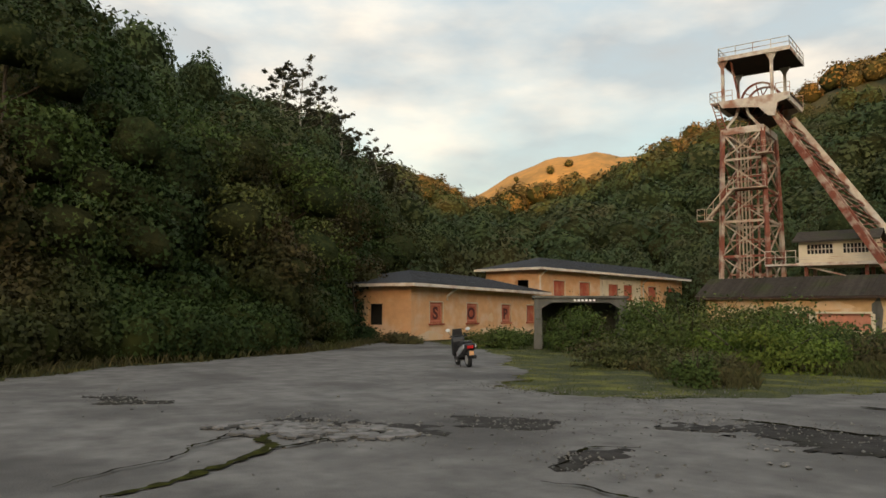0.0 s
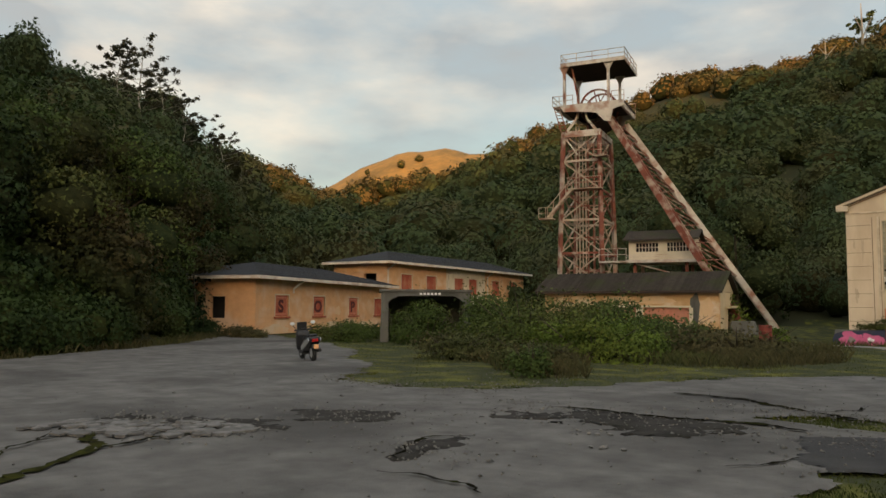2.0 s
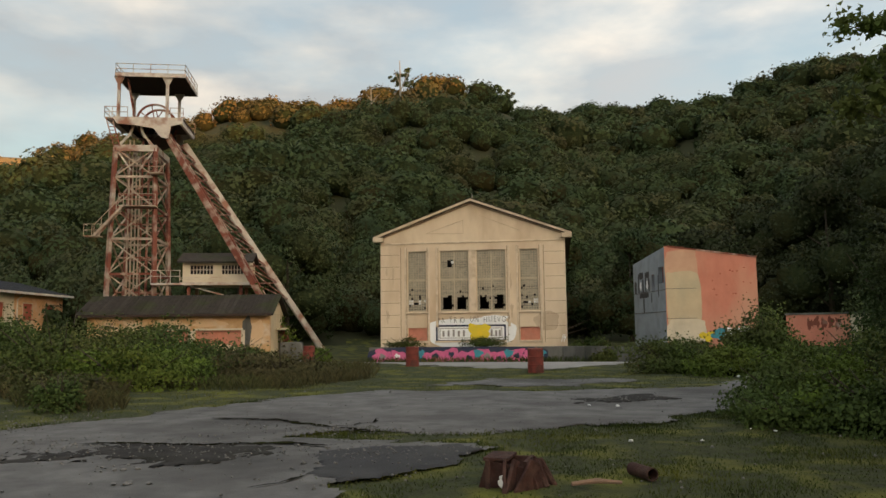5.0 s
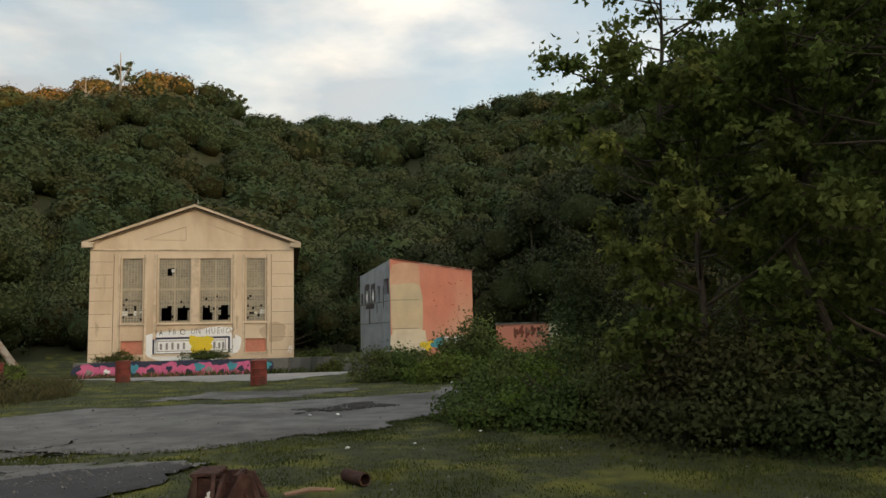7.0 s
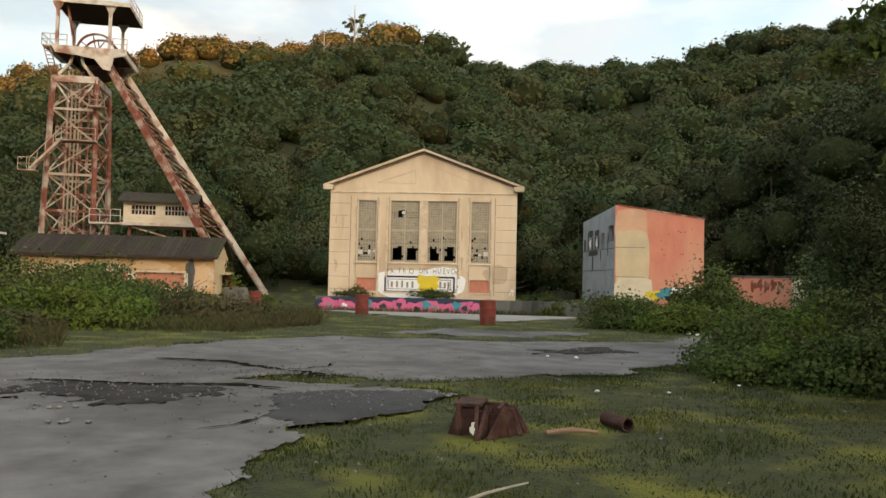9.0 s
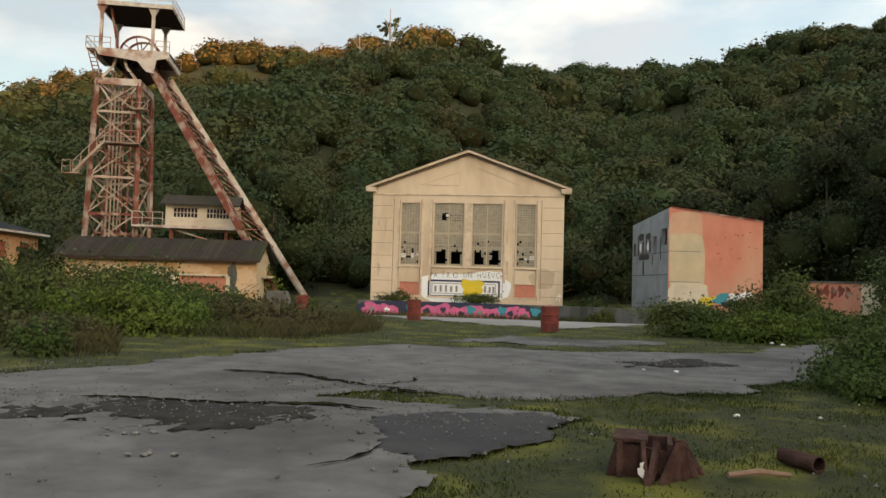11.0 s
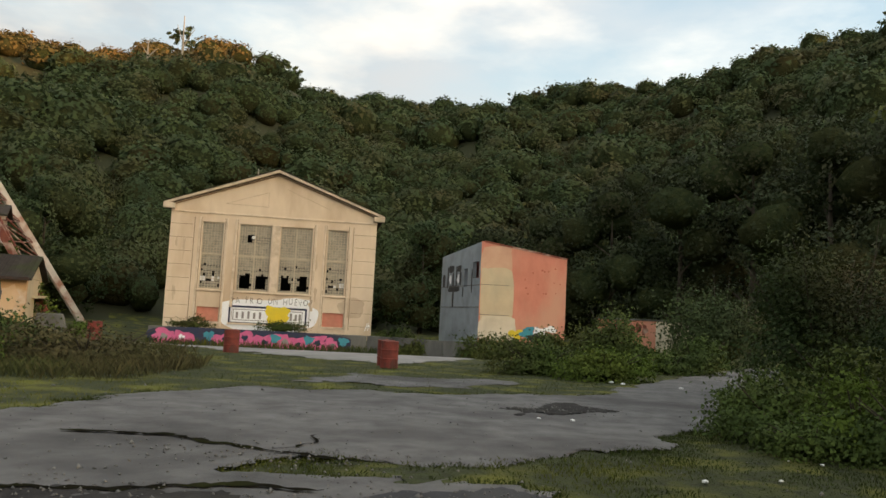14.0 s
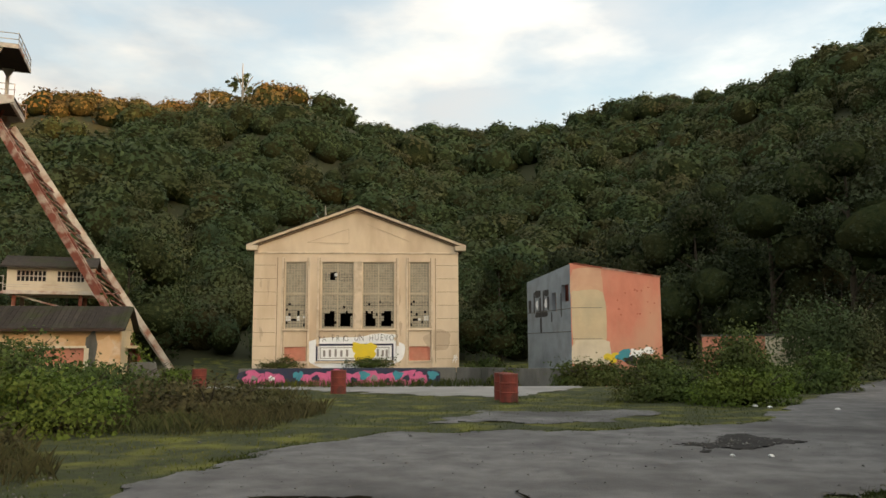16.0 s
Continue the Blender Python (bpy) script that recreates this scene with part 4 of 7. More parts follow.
def shutter_window(parent, x0, z0, x1, z1, letter=""):
    w = new("window")
    w.parent = parent
    bm = bm_new()
    box(bm, x0 + 0.02, 0.08, z0 + 0.02, (x0 + x1) / 2 - 0.006, 0.13, z1 - 0.02)
    part("shutter", bm, M_SHUTTER, w, bevel=0.006)
    bm = bm_new()
    box(bm, (x0 + x1) / 2 + 0.006, 0.08, z0 + 0.02, x1 - 0.02, 0.13, z1 - 0.02)
    part("shutter", bm, M_SHUTTER, w, bevel=0.006)
    bm = bm_new()
    for a in ((x0 - 0.06, z0, x0, z1), (x1, z0, x1 + 0.06, z1), (x0 - 0.06, z1, x1 + 0.06, z1 + 0.07)):
        box(bm, a[0], -0.025, a[1], a[2], 0.05, a[3])
    part("window_frame", bm, M_CREAMTRIM, w)
    bm = bm_new()
    box(bm, x0 - 0.12, -0.09, z0 - 0.1, x1 + 0.12, 0.06, z0 - 0.002)
    part("sill", bm, M_SHUTTER, w)
    if letter:
        for a in ((x0 + 0.1, z0 + 0.1, x1 - 0.1, z0 + 0.19), (x0 + 0.1, z1 - 0.19, x1 - 0.1, z1 - 0.1), (x0 + 0.1, z0 + 0.191, x0 + 0.2, z1 - 0.191), (x1 - 0.2, z0 + 0.191, x1 - 0.1, z1 - 0.191)):
            bm = bm_new()
            box(bm, a[0], 0.068, a[1], a[2], 0.078, a[3])
            part("stencil_edge", bm, M_SALMON, w)
        text_mesh("letter", letter, 0.98, M_MAROON, w, pose((x0 + x1) / 2, 0.066, z0 + 0.27, 90) @ Matrix.Diagonal((1.35, 1, 1, 1)), "bold dark stencilled letter", 0.035)


def gutter_pipe(parent, x, z_top, z_bot):
    bm = bm_new()
    tube(bm, [(x, -0.5, z_top), (x - 0.15, -0.3, z_top - 0.18), (x - 0.45, -0.06, z_top - 0.5), (x - 0.45, -0.06, z_bot)], 0.07, 8)
    part("downpipe", bm, M_WHITETRIM, parent)


def office_low():
    o = thing("office_building", pose(-36.7, 23.15, 0.05, 0, 0, 116.5), "single-storey ochre building with slate hip roof and lettered red shutters", "building")
    W, D, H = 19.5, 6.4, 3.1
    wins = [(x - 0.78, 0.98, x + 0.78, 2.22) for x in (2.9, 7.6, 12.9, 17.4)]
    bm = bm_new()
    wall_cells(bm, W, H, 0.35, wins)
    part("wall", bm, M_OCHRE, o)
    bm = bm_new()
    box(bm, 0.35, D - 0.35, 0, W, D, H - 0.004)
    box(bm, W - 0.35, 0.35, 0, W, D - 0.35, H - 0.004)
    part("wall", bm, M_OCHRE, o)
    # end wall with its door and a window opening
    bm = bm_new()
    wall_cells(bm, D - 0.35, H - 0.004, 0.35, [(3.5, 0.9, 4.5, 2.1)])
    bmesh.ops.transform(bm, matrix=Matrix.Rotation(radians(-90), 4, "Z") @ Matrix.Identity(4), verts=bm.verts)
    bmesh.ops.transform(bm, matrix=Matrix.Translation((0, D, 0)), verts=bm.verts)
    part("wall", bm, M_OCHRE, o)
    # black sheet added for the unlit room behind the end opening
    bm = bm_new()
    box(bm, 0.5, 0.5, 0, 0.6, D - 0.5, H - 0.1)
    part("inner_wall", bm, M_DARK, o)
    for w, ch in zip(wins, ("S", "O", "P", "")):
        shutter_window(o, *w, ch)
    for k in range(7):
        bm = bm_new()
        box(bm, -0.02, -0.025, 0.1 + k * 0.42, 0.75 - 0.2 * (k % 2), -0.003, 0.46 + k * 0.42)
        part("quoin", bm, M_OCHRE, o, bevel=0.008)
    bm = bm_new()
    hip_roof(bm, W, D, 0.6, H, 4.3, 5.0)
    part("roof", bm, M_SLATE, o, "dark slate hip roof")
    bm = bm_new()
    box(bm, -0.66, -0.68, H - 0.04, W + 0.6, -0.6, H + 0.14)
    box(bm, -0.68, -0.6, H - 0.04, -0.6, D + 0.6, H + 0.14)
    part("gutter", bm, M_WHITETRIM, o, "pale peeling gutter board")
    gutter_pipe(o, 4.6, H, 2.35)
    bm = bm_new()
    for cx, cz, rx, rz, s in ((2.2, 0.25, 1.6, 0.25, 1), (5.4, 0.35, 0.8, 0.25, 2), (9.8, 0.4, 1.1, 0.25, 3), (15.2, 0.35, 1.4, 0.25, 4), (10.4, 1.3, 0.4, 0.3, 6)):
        blob(bm, cx, cz, rx, rz, -0.006 - 0.001 * s, 0.3, 22, s)
    part("bare_plaster", bm, M_FADED, o, "patches of bare pale plaster")
    slates(o, W, D, 0.6, H + 0.16, 4.3, 5.0)


def slates(parent, W, D, over, z0, z1, hip):
    """Courses of slates on the front slope as thin overlapping strips."""
    n = 11
    for k in range(n):
        t0, t1 = k / n, (k + 1.25) / n
        y0, y1 = -over + t0 * (D / 2 + over), -over + min(t1, 1.0) * (D / 2 + over)
        za, zb = z0 + t0 * (z1 - z0), z0 + min(t1, 1.0) * (z1 - z0)
        xa, xb = -over + t0 * (hip + over), -over + min(t1, 1) * (hip + over)
        bm = bm_new()
        vs = [bm.verts.new(c) for c in ((xa, y0, za + 0.035), (W - xa, y0, za + 0.035), (W - xb, y1, zb + 0.012), (xb, y1, zb + 0.012))]
        lo = [bm.verts.new((v.co.x, v.co.y, v.co.z - 0.025)) for v in vs[:2]]
        bm.faces.new(vs)
        bm.faces.new((lo[0], lo[1], vs[1], vs[0]))
        part("slate_course", bm, M_SLATE, parent)


office_low()


def office_high():
    o = thing("office_building", pose(-46.9, 41.7, 0.0, 0, 0, 103.8), "two-storey ochre and cream building with slate roof and red shutters", "building")
    W, D, H = 26.5, 5.4, 5.2
    wins = [(x - 0.85, 3.0, x + 0.85, 4.4) for x in (3.0, 7.0, 12.0, 14.8, 19.7, 23.8)]
    for x0, x1, m_ in ((0, 9.6, M_OCHRE), (9.603, 17.3, M_WHITEWALL), (17.303, W, M_OCHRE)):
        bm = bm_new()
        wall_cells(bm, x1 - x0, H, 0.35, [w for w in wins if x0 < w[0] < x1], x0=x0)
        part("wall", bm, m_, o)
    bm = bm_new()
    wall_cells(bm, D - 0.35, H - 0.004, 0.35, [(3.1, 3.1, 4.4, 4.4)])
    bmesh.ops.transform(bm, matrix=Matrix.Translation((0, D, 0)) @ Matrix.Rotation(radians(-90), 4, "Z"), verts=bm.verts)
    part("wall", bm, M_OCHRE, o)
    bm = bm_new()
    box(bm, 0.35, D - 0.35, 0, W, D, H - 0.004)
    box(bm, W - 0.35, 0.35, 0, W, D - 0.35, H - 0.004)
    part("wall", bm, M_OCHRE, o)
    # added black sheet: the dark room behind the end window
    bm = bm_new()
    box(bm, 1.2, 0.5, 0, 1.3, D - 0.5, H - 0.1)
    part("inner_wall", bm, M_DARK, o)
    for w in wins:
        shutter_window(o, *w)
    bm = bm_new()
    hip_roof(bm, W, D, 0.7, H, 6.5, 3.9)
    part("roof", bm, M_SLATE, o, "dark slate hip roof")
    bm = bm_new()
    box(bm, -0.76, -0.78, H - 0.04, W + 0.7, -0.7, H + 0.16)
    box(bm, -0.78, -0.7, H - 0.04, -0.7, D + 0.7, H + 0.16)
    part("gutter", bm, M_WHITETRIM, o, "pale peeling gutter board")
    for x in (0.6, 10.4, 18.2):
        gutter_pipe(o, x, H, 0.4)
    slates(o, W, D, 0.7, H + 0.16, 6.5, 3.9)


office_high()


# ---------------------------------------------------------------- headframe with the buildings round its foot
TOWER = pose(-40.2, 60.6, 0.0, 0, 0, 19.4)


M_LEG = mat("leg_paint", (0.26, 0.085, 0.055), (0.18, 0.06, 0.04), 2.0, 0.75, 0.4, c3=(0.5, 0.42, 0.34), c3_scale=0.8, c3_amount=0.9)


def headframe():
    t = thing("headframe", TOWER, "rusty white-and-red steel mine headframe with sheave wheels", "headframe")
    z_top = 17.5
    leg = lambda sx, sy, z: Vector((sx * (2.05 - 0.4 * z / z_top), sy * (2.8 - 0.5 * z / z_top), z))
    corners = [(-1, -1), (1, -1), (1, 1), (-1, 1)]
    for sx, sy in corners:
        bm = bm_new()
        beam(bm, leg(sx, sy, 0), leg(sx, sy, z_top), 0.34, 0.3)
        for k in range(18):
            z = 0.8 + k * 0.95
            box(bm, -0.19, -0.17, -0.03, 0.19, 0.17, 0.03, Matrix.Translation(leg(sx, sy, z)))
        part("leg", bm, M_LEG, t)
    levels = [0.2, 3.6, 6.6, 9.6, 12.3, 15.0, z_top]
    for z in levels[1:]:
        for a, b in zip(corners, corners[1:] + corners[:1]):
            bm = bm_new()
            beam(bm, leg(*a, z), leg(*b, z), 0.16, 0.2)
            part("girt", bm, M_RUST if z in (6.6, 12.3) else M_GREYSTEEL, t)
    for i, (z0, z1) in enumerate(zip(levels, levels[1:])):
        for a, b in zip(corners, corners[1:] + corners[:1]):
            for p, q in ((leg(*a, z0), leg(*b, z1)), (leg(*b, z0), leg(*a, z1))):
                bm = bm_new()
                beam(bm, p, q, 0.13, 0.1)
                part("brace", bm, M_RUST if (i + (p.x > 0)) % 4 == 0 else M_GREYSTEEL, t)
    # guide rails and the inner shaft frame
    for x in (-0.75, -0.45, 0.35, 0.85):
        for y in (-1.2, 1.1):
            bm = bm_new()
            beam(bm, (x, y, 0), (x, y, 18.5), 0.14, 0.12)
            part("guide_rail", bm, M_GREYSTEEL if x < 0 else M_RUST, t)
    for z in (2.4, 5.1, 8.1, 11.0, 13.6, 16.2):
        bm = bm_new()
        beam(bm, (-1.6, -1.2, z), (1.6, -1.2, z), 0.1, 0.14)
        beam(bm, (-1.6, 1.1, z), (1.6, 1.1, z), 0.1, 0.14)
        part("bunton", bm, M_RUST, t)
    # stair flight, landings
    bm = bm_new()
    for s in (-0.3, 0.3):
        beam(bm, (-2.9, -2.95 + s, 9.8), (-0.6, -2.95 + s, 12.4), 0.08, 0.2)
    for k in range(12):
        u = (k + 0.5) / 12
        box(bm, -2.9 + 2.3 * u - 0.12, -3.2, 9.8 + 2.6 * u - 0.02, -2.9 + 2.3 * u + 0.12, -2.7, 9.8 + 2.6 * u + 0.02)
    part("stair", bm, M_GREYSTEEL, t)
    bm = bm_new()
    beam(bm, (-2.9, -3.25, 10.7), (-0.6, -3.25, 13.3), 0.06)
    for k in range(5):
        beam(bm, (-2.9 + 0.575 * k, -3.25, 9.8 + 0.65 * k), (-2.9 + 0.575 * k, -3.25, 10.7 + 0.65 * k), 0.05)
    part("stair_rail", bm, M_GREYSTEEL, t)
    for x0, x1, z in ((-3.7, -2.4, 9.75), (-1.0, 2.0, 12.35), (1.4, 2.6, 15.2)):
        bm = bm_new()
        box(bm, x0, -3.35, z - 0.06, x1, -2.4, z + 0.02)
        part("landing", bm, M_GREYSTEEL, t)
        bm = bm_new()
        for zz in (0.5, 1.0):
            beam(bm, (x0, -3.33, z + zz), (x1, -3.33, z + zz), 0.04)
            beam(bm, (x0, -3.33, z + zz), (x0, -2.4, z + zz), 0.04)
        for x in np.linspace(x0, x1, 3):
            beam(bm, (x, -3.33, z), (x, -3.33, z + 1.0), 0.04)
        part("railing", bm, M_GREYSTEEL, t)
    # white crown girders
    bm = bm_new()
    for a, b in zip(corners, corners[1:] + corners[:1]):
        pa, pb = leg(*a, z_top), leg(*b, z_top)
        beam(bm, pa + (pa - pb) * 0.04, pb + (pb - pa) * 0.04, 0.28, 0.55)
    part("crown_girder", bm, M_OLDWHITE, t)
    for sx in (-1, 1):
        for sy in (-1, 1):
            bm = bm_new()
            beam(bm, (sx * 1.6, sy * 2.25, z_top), (sx * 0.5, sy * 2.0, 18.9), 0.22, 0.2)
            beam(bm, (sx * 0.5, sy * 2.0, 18.9), (sx * 0.3, sy * 2.0, 19.7), 0.24, 0.22)
            beam(bm, (sx * 1.6, sy * 2.25, z_top - 0.1), (sx * 0.35, sy * 2.25, z_top - 1.9), 0.13, 0.13)
            part("corbel", bm, M_OLDWHITE if sy < 0 else M_GREYSTEEL, t)
    # deck with deep plate girders
    for y0, y1 in ((-2.75, -2.6), (2.4, 2.55)):
        bm = bm_new()
        prism(bm, [(-1.9, 20.15), (-1.5, 19.55), (0.2, 19.4), (1.5, 19.2), (2.2, 18.4), (2.8, 18.3), (3.0, 19.4), (4.0, 19.65), (4.0, 20.15)], y0, y1)
        part("girder", bm, M_OLDWHITE, t, "deep white plate girder streaked with rust")
    # deck coloured dark for the shade on its underside
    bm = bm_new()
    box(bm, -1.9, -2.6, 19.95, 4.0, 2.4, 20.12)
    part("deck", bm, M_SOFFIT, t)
    bm = bm_new()
    prism(bm, [(-2.6, 19.5), (2.4, 19.5), (2.4, 19.95), (-2.6, 19.95)], 3.75, 3.95, "x")
    part("girder", bm, M_OLDWHITE, t)
    # dark curved sheet standing for the shaded hollow below the wheels
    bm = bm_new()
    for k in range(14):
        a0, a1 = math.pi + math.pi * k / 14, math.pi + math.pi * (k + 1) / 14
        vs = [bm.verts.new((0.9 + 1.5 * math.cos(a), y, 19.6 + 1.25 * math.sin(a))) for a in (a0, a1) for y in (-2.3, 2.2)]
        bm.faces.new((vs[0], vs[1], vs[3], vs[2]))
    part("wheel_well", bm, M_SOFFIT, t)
    bm = bm_new()
    box(bm, -2.5, -2.85, 20.0, -1.91, 2.6, 20.1)
    part("walkway", bm, M_OLDWHITE, t)
    # sheave wheels
    for y in (-0.9, 0.8):
        wheel = new("sheave_wheel")
        wheel.parent = t
        c = Vector((1.2, y, 20.25))
        ring = [c + Vector((1.55 * math.cos(a), 0, 1.55 * math.sin(a))) for a in (2 * math.pi * k / 40 for k in range(41))]
        bm = bm_new()
        for a, b in zip(ring, ring[1:]):
            beam(bm, a, b, 0.16, 0.14, (0, 1, 0))
        part("rim", bm, M_RUST, wheel)
        bm = bm_new()
        tube(bm, [c + Vector((0, -0.3, 0)), c + Vector((0, 0.3, 0))], 0.22, 14)
        part("hub", bm, M_RUST, wheel)
        for k in range(8):
            a = 2 * math.pi * k / 8 + 0.2
            bm = bm_new()
            beam(bm, c, c + Vector((1.5 * math.cos(a), 0, 1.5 * math.sin(a))), 0.08, 0.08, (0, 1, 0))
            part("spoke", bm, M_RUST, wheel)
    # roofed top
    for x, y in ((-1.45, -2.55), (2.6, -2.55), (-1.45, 2.3), (2.6, 2.3), ):
        bm = bm_new()
        beam(bm, (x, y, 20.1), (x, y, 23.75), 0.24, 0.24)
        prism(bm, [(x - 0.45, 23.75), (x + 0.45, 23.75), (x + 0.12, 23.1), (x - 0.12, 23.1)], y - 0.1, y + 0.1)
        part("post", bm, M_OLDWHITE, t)
    # top slab takes the same underside shade as colour
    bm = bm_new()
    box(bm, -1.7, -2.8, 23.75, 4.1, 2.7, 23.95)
    part("roof", bm, M_SOFFIT, t, "flat top deck with its underside shade put into the colour")
    bm = bm_new()
    for p in ((-1.72, -2.85, 4.12, -2.802), (-1.72, 2.702, 4.12, 2.75), (-1.75, -2.85, -1.702, 2.75), (4.102, -2.85, 4.15, 2.75)):
        box(bm, p[0], p[1], 23.7, p[2], p[3], 24.05)
    part("fascia", bm, M_OLDWHITE, t)

    def rail(x0, y0, x1, y1, z, n):
        bm_ = bm_new()
        for zz in (0.45, 0.9):
            beam(bm_, (x0, y0, z + zz), (x1, y1, z + zz), 0.05)
        for k in range(n + 1):
            u = k / n
            beam(bm_, (x0 + (x1 - x0) * u, y0 + (y1 - y0) * u, z), (x0 + (x1 - x0) * u, y0 + (y1 - y0) * u, z + 0.92), 0.05)
        part("railing", bm_, M_OLDWHITE, t)

    for x0, y0, x1, y1 in ((-1.7, -2.8, 4.1, -2.8), (4.1, -2.8, 4.1, 2.7), (4.1, 2.7, -1.7, 2.7), (-1.7, 2.7, -1.7, -2.8)):
        rail(x0, y0, x1, y1, 23.95, 4)
    rail(-2.5, -2.85, -0.6, -2.85, 20.1, 3)
    rail(-2.5, -2.85, -2.5, 2.6, 20.1, 4)
    rail(-1.9, 2.5, 4.0, 2.5, 20.12, 5)
    rail(2.9, -2.7, 4.0, -2.7, 20.12, 1)
    bm = bm_new()
    for s in (-0.25, 0.25):
        beam(bm, (-0.2, -1.9 + s, 20.1), (-0.9, -1.9 + s, 23.8), 0.06, 0.1)
    for k in range(13):
        u = (k + 0.5) / 13
        beam(bm, (-0.2 - 0.7 * u, -2.15, 20.1 + 3.7 * u), (-0.2 - 0.7 * u, -1.65, 20.1 + 3.7 * u), 0.05, 0.12)
    part("ladder", bm, M_RUST, t)
    bm = bm_new()
    for s in (-0.25, 0.25):
        beam(bm, (-2.1 + s, -2.9, 20.0), (-1.5 + s, -2.5, 17.6), 0.06, 0.08)
    for k in range(8):
        u = (k + 0.5) / 8
        beam(bm, (-2.35 + 0.6 * u, -2.9 + 0.4 * u, 20.0 - 2.4 * u), (-1.85 + 0.6 * u, -2.9 + 0.4 * u, 20.0 - 2.4 * u), 0.05, 0.06)
    part("ladder", bm, M_RUST, t)
    # creeper climbing the front back-leg
    _p, _q = Vector((13.7, -6.5, 0.4)), Vector((2.5, -1.9, 18.9))
    u = rng.uniform(0, 1, 900) ** 1.5 * 0.27
    c_ = np.array(_p)[None] + u[:, None] * np.array(_q - _p)[None] + rng.normal(size=(900, 3)) * 0.32 * (1.15 - 2.6 * u)[:, None]
    v, f = leaf_quads(c_, rng.normal(size=(900, 3)), 0.26, 0.7, 0.5)
    ob = new("creeper", np_mesh("creeper", v, f, L_BRIGHT))
    ob.parent = t
    # inclined back legs with lattice between
    tops = (Vector((2.5, -1.9, 18.9)), Vector((3.2, 1.9, 18.9)))
    feet = (Vector((13.7, -6.5, 0.4)), Vector((16.2, 6.1, -0.9)))
    for (a, b), m_, lab in zip(zip(tops, feet), (M_RUST, M_OLDWHITE), ("red rusty box strut", "white rust-streaked box strut")):
        side = (b - a).cross(Vector((0, 0, 1))).normalized()
        for s in (-0.24, 0.24):
            bm = bm_new()
            beam(bm, a + side * s, b + side * s, 0.12, 0.5)
            part("strut", bm, m_, t, lab)
        bm = bm_new()
        n = 34
        for k in range(n):
            p, q = a.lerp(b, k / n), a.lerp(b, (k + 1) / n)
            s = 1 if k % 2 else -1
            beam(bm, p + side * 0.2 * s, q - side * 0.2 * s, 0.07, 0.06)
        part("lacing", bm, m_, t)
    n = 9
    for k in range(n):
        p0, p1 = tops[0].lerp(feet[0], k / n * 0.72), tops[0].lerp(feet[0], (k + 1) / n * 0.72)
        q0, q1 = tops[1].lerp(feet[1], k / n * 0.72), tops[1].lerp(feet[1], (k + 1) / n * 0.72)
        for a, b in ((p0, q1), (q0, p1), (p1, q1)):
            bm = bm_new()
            beam(bm, a, b, 0.1, 0.1)
            part("brace", bm, M_RUST, t)


headframe()


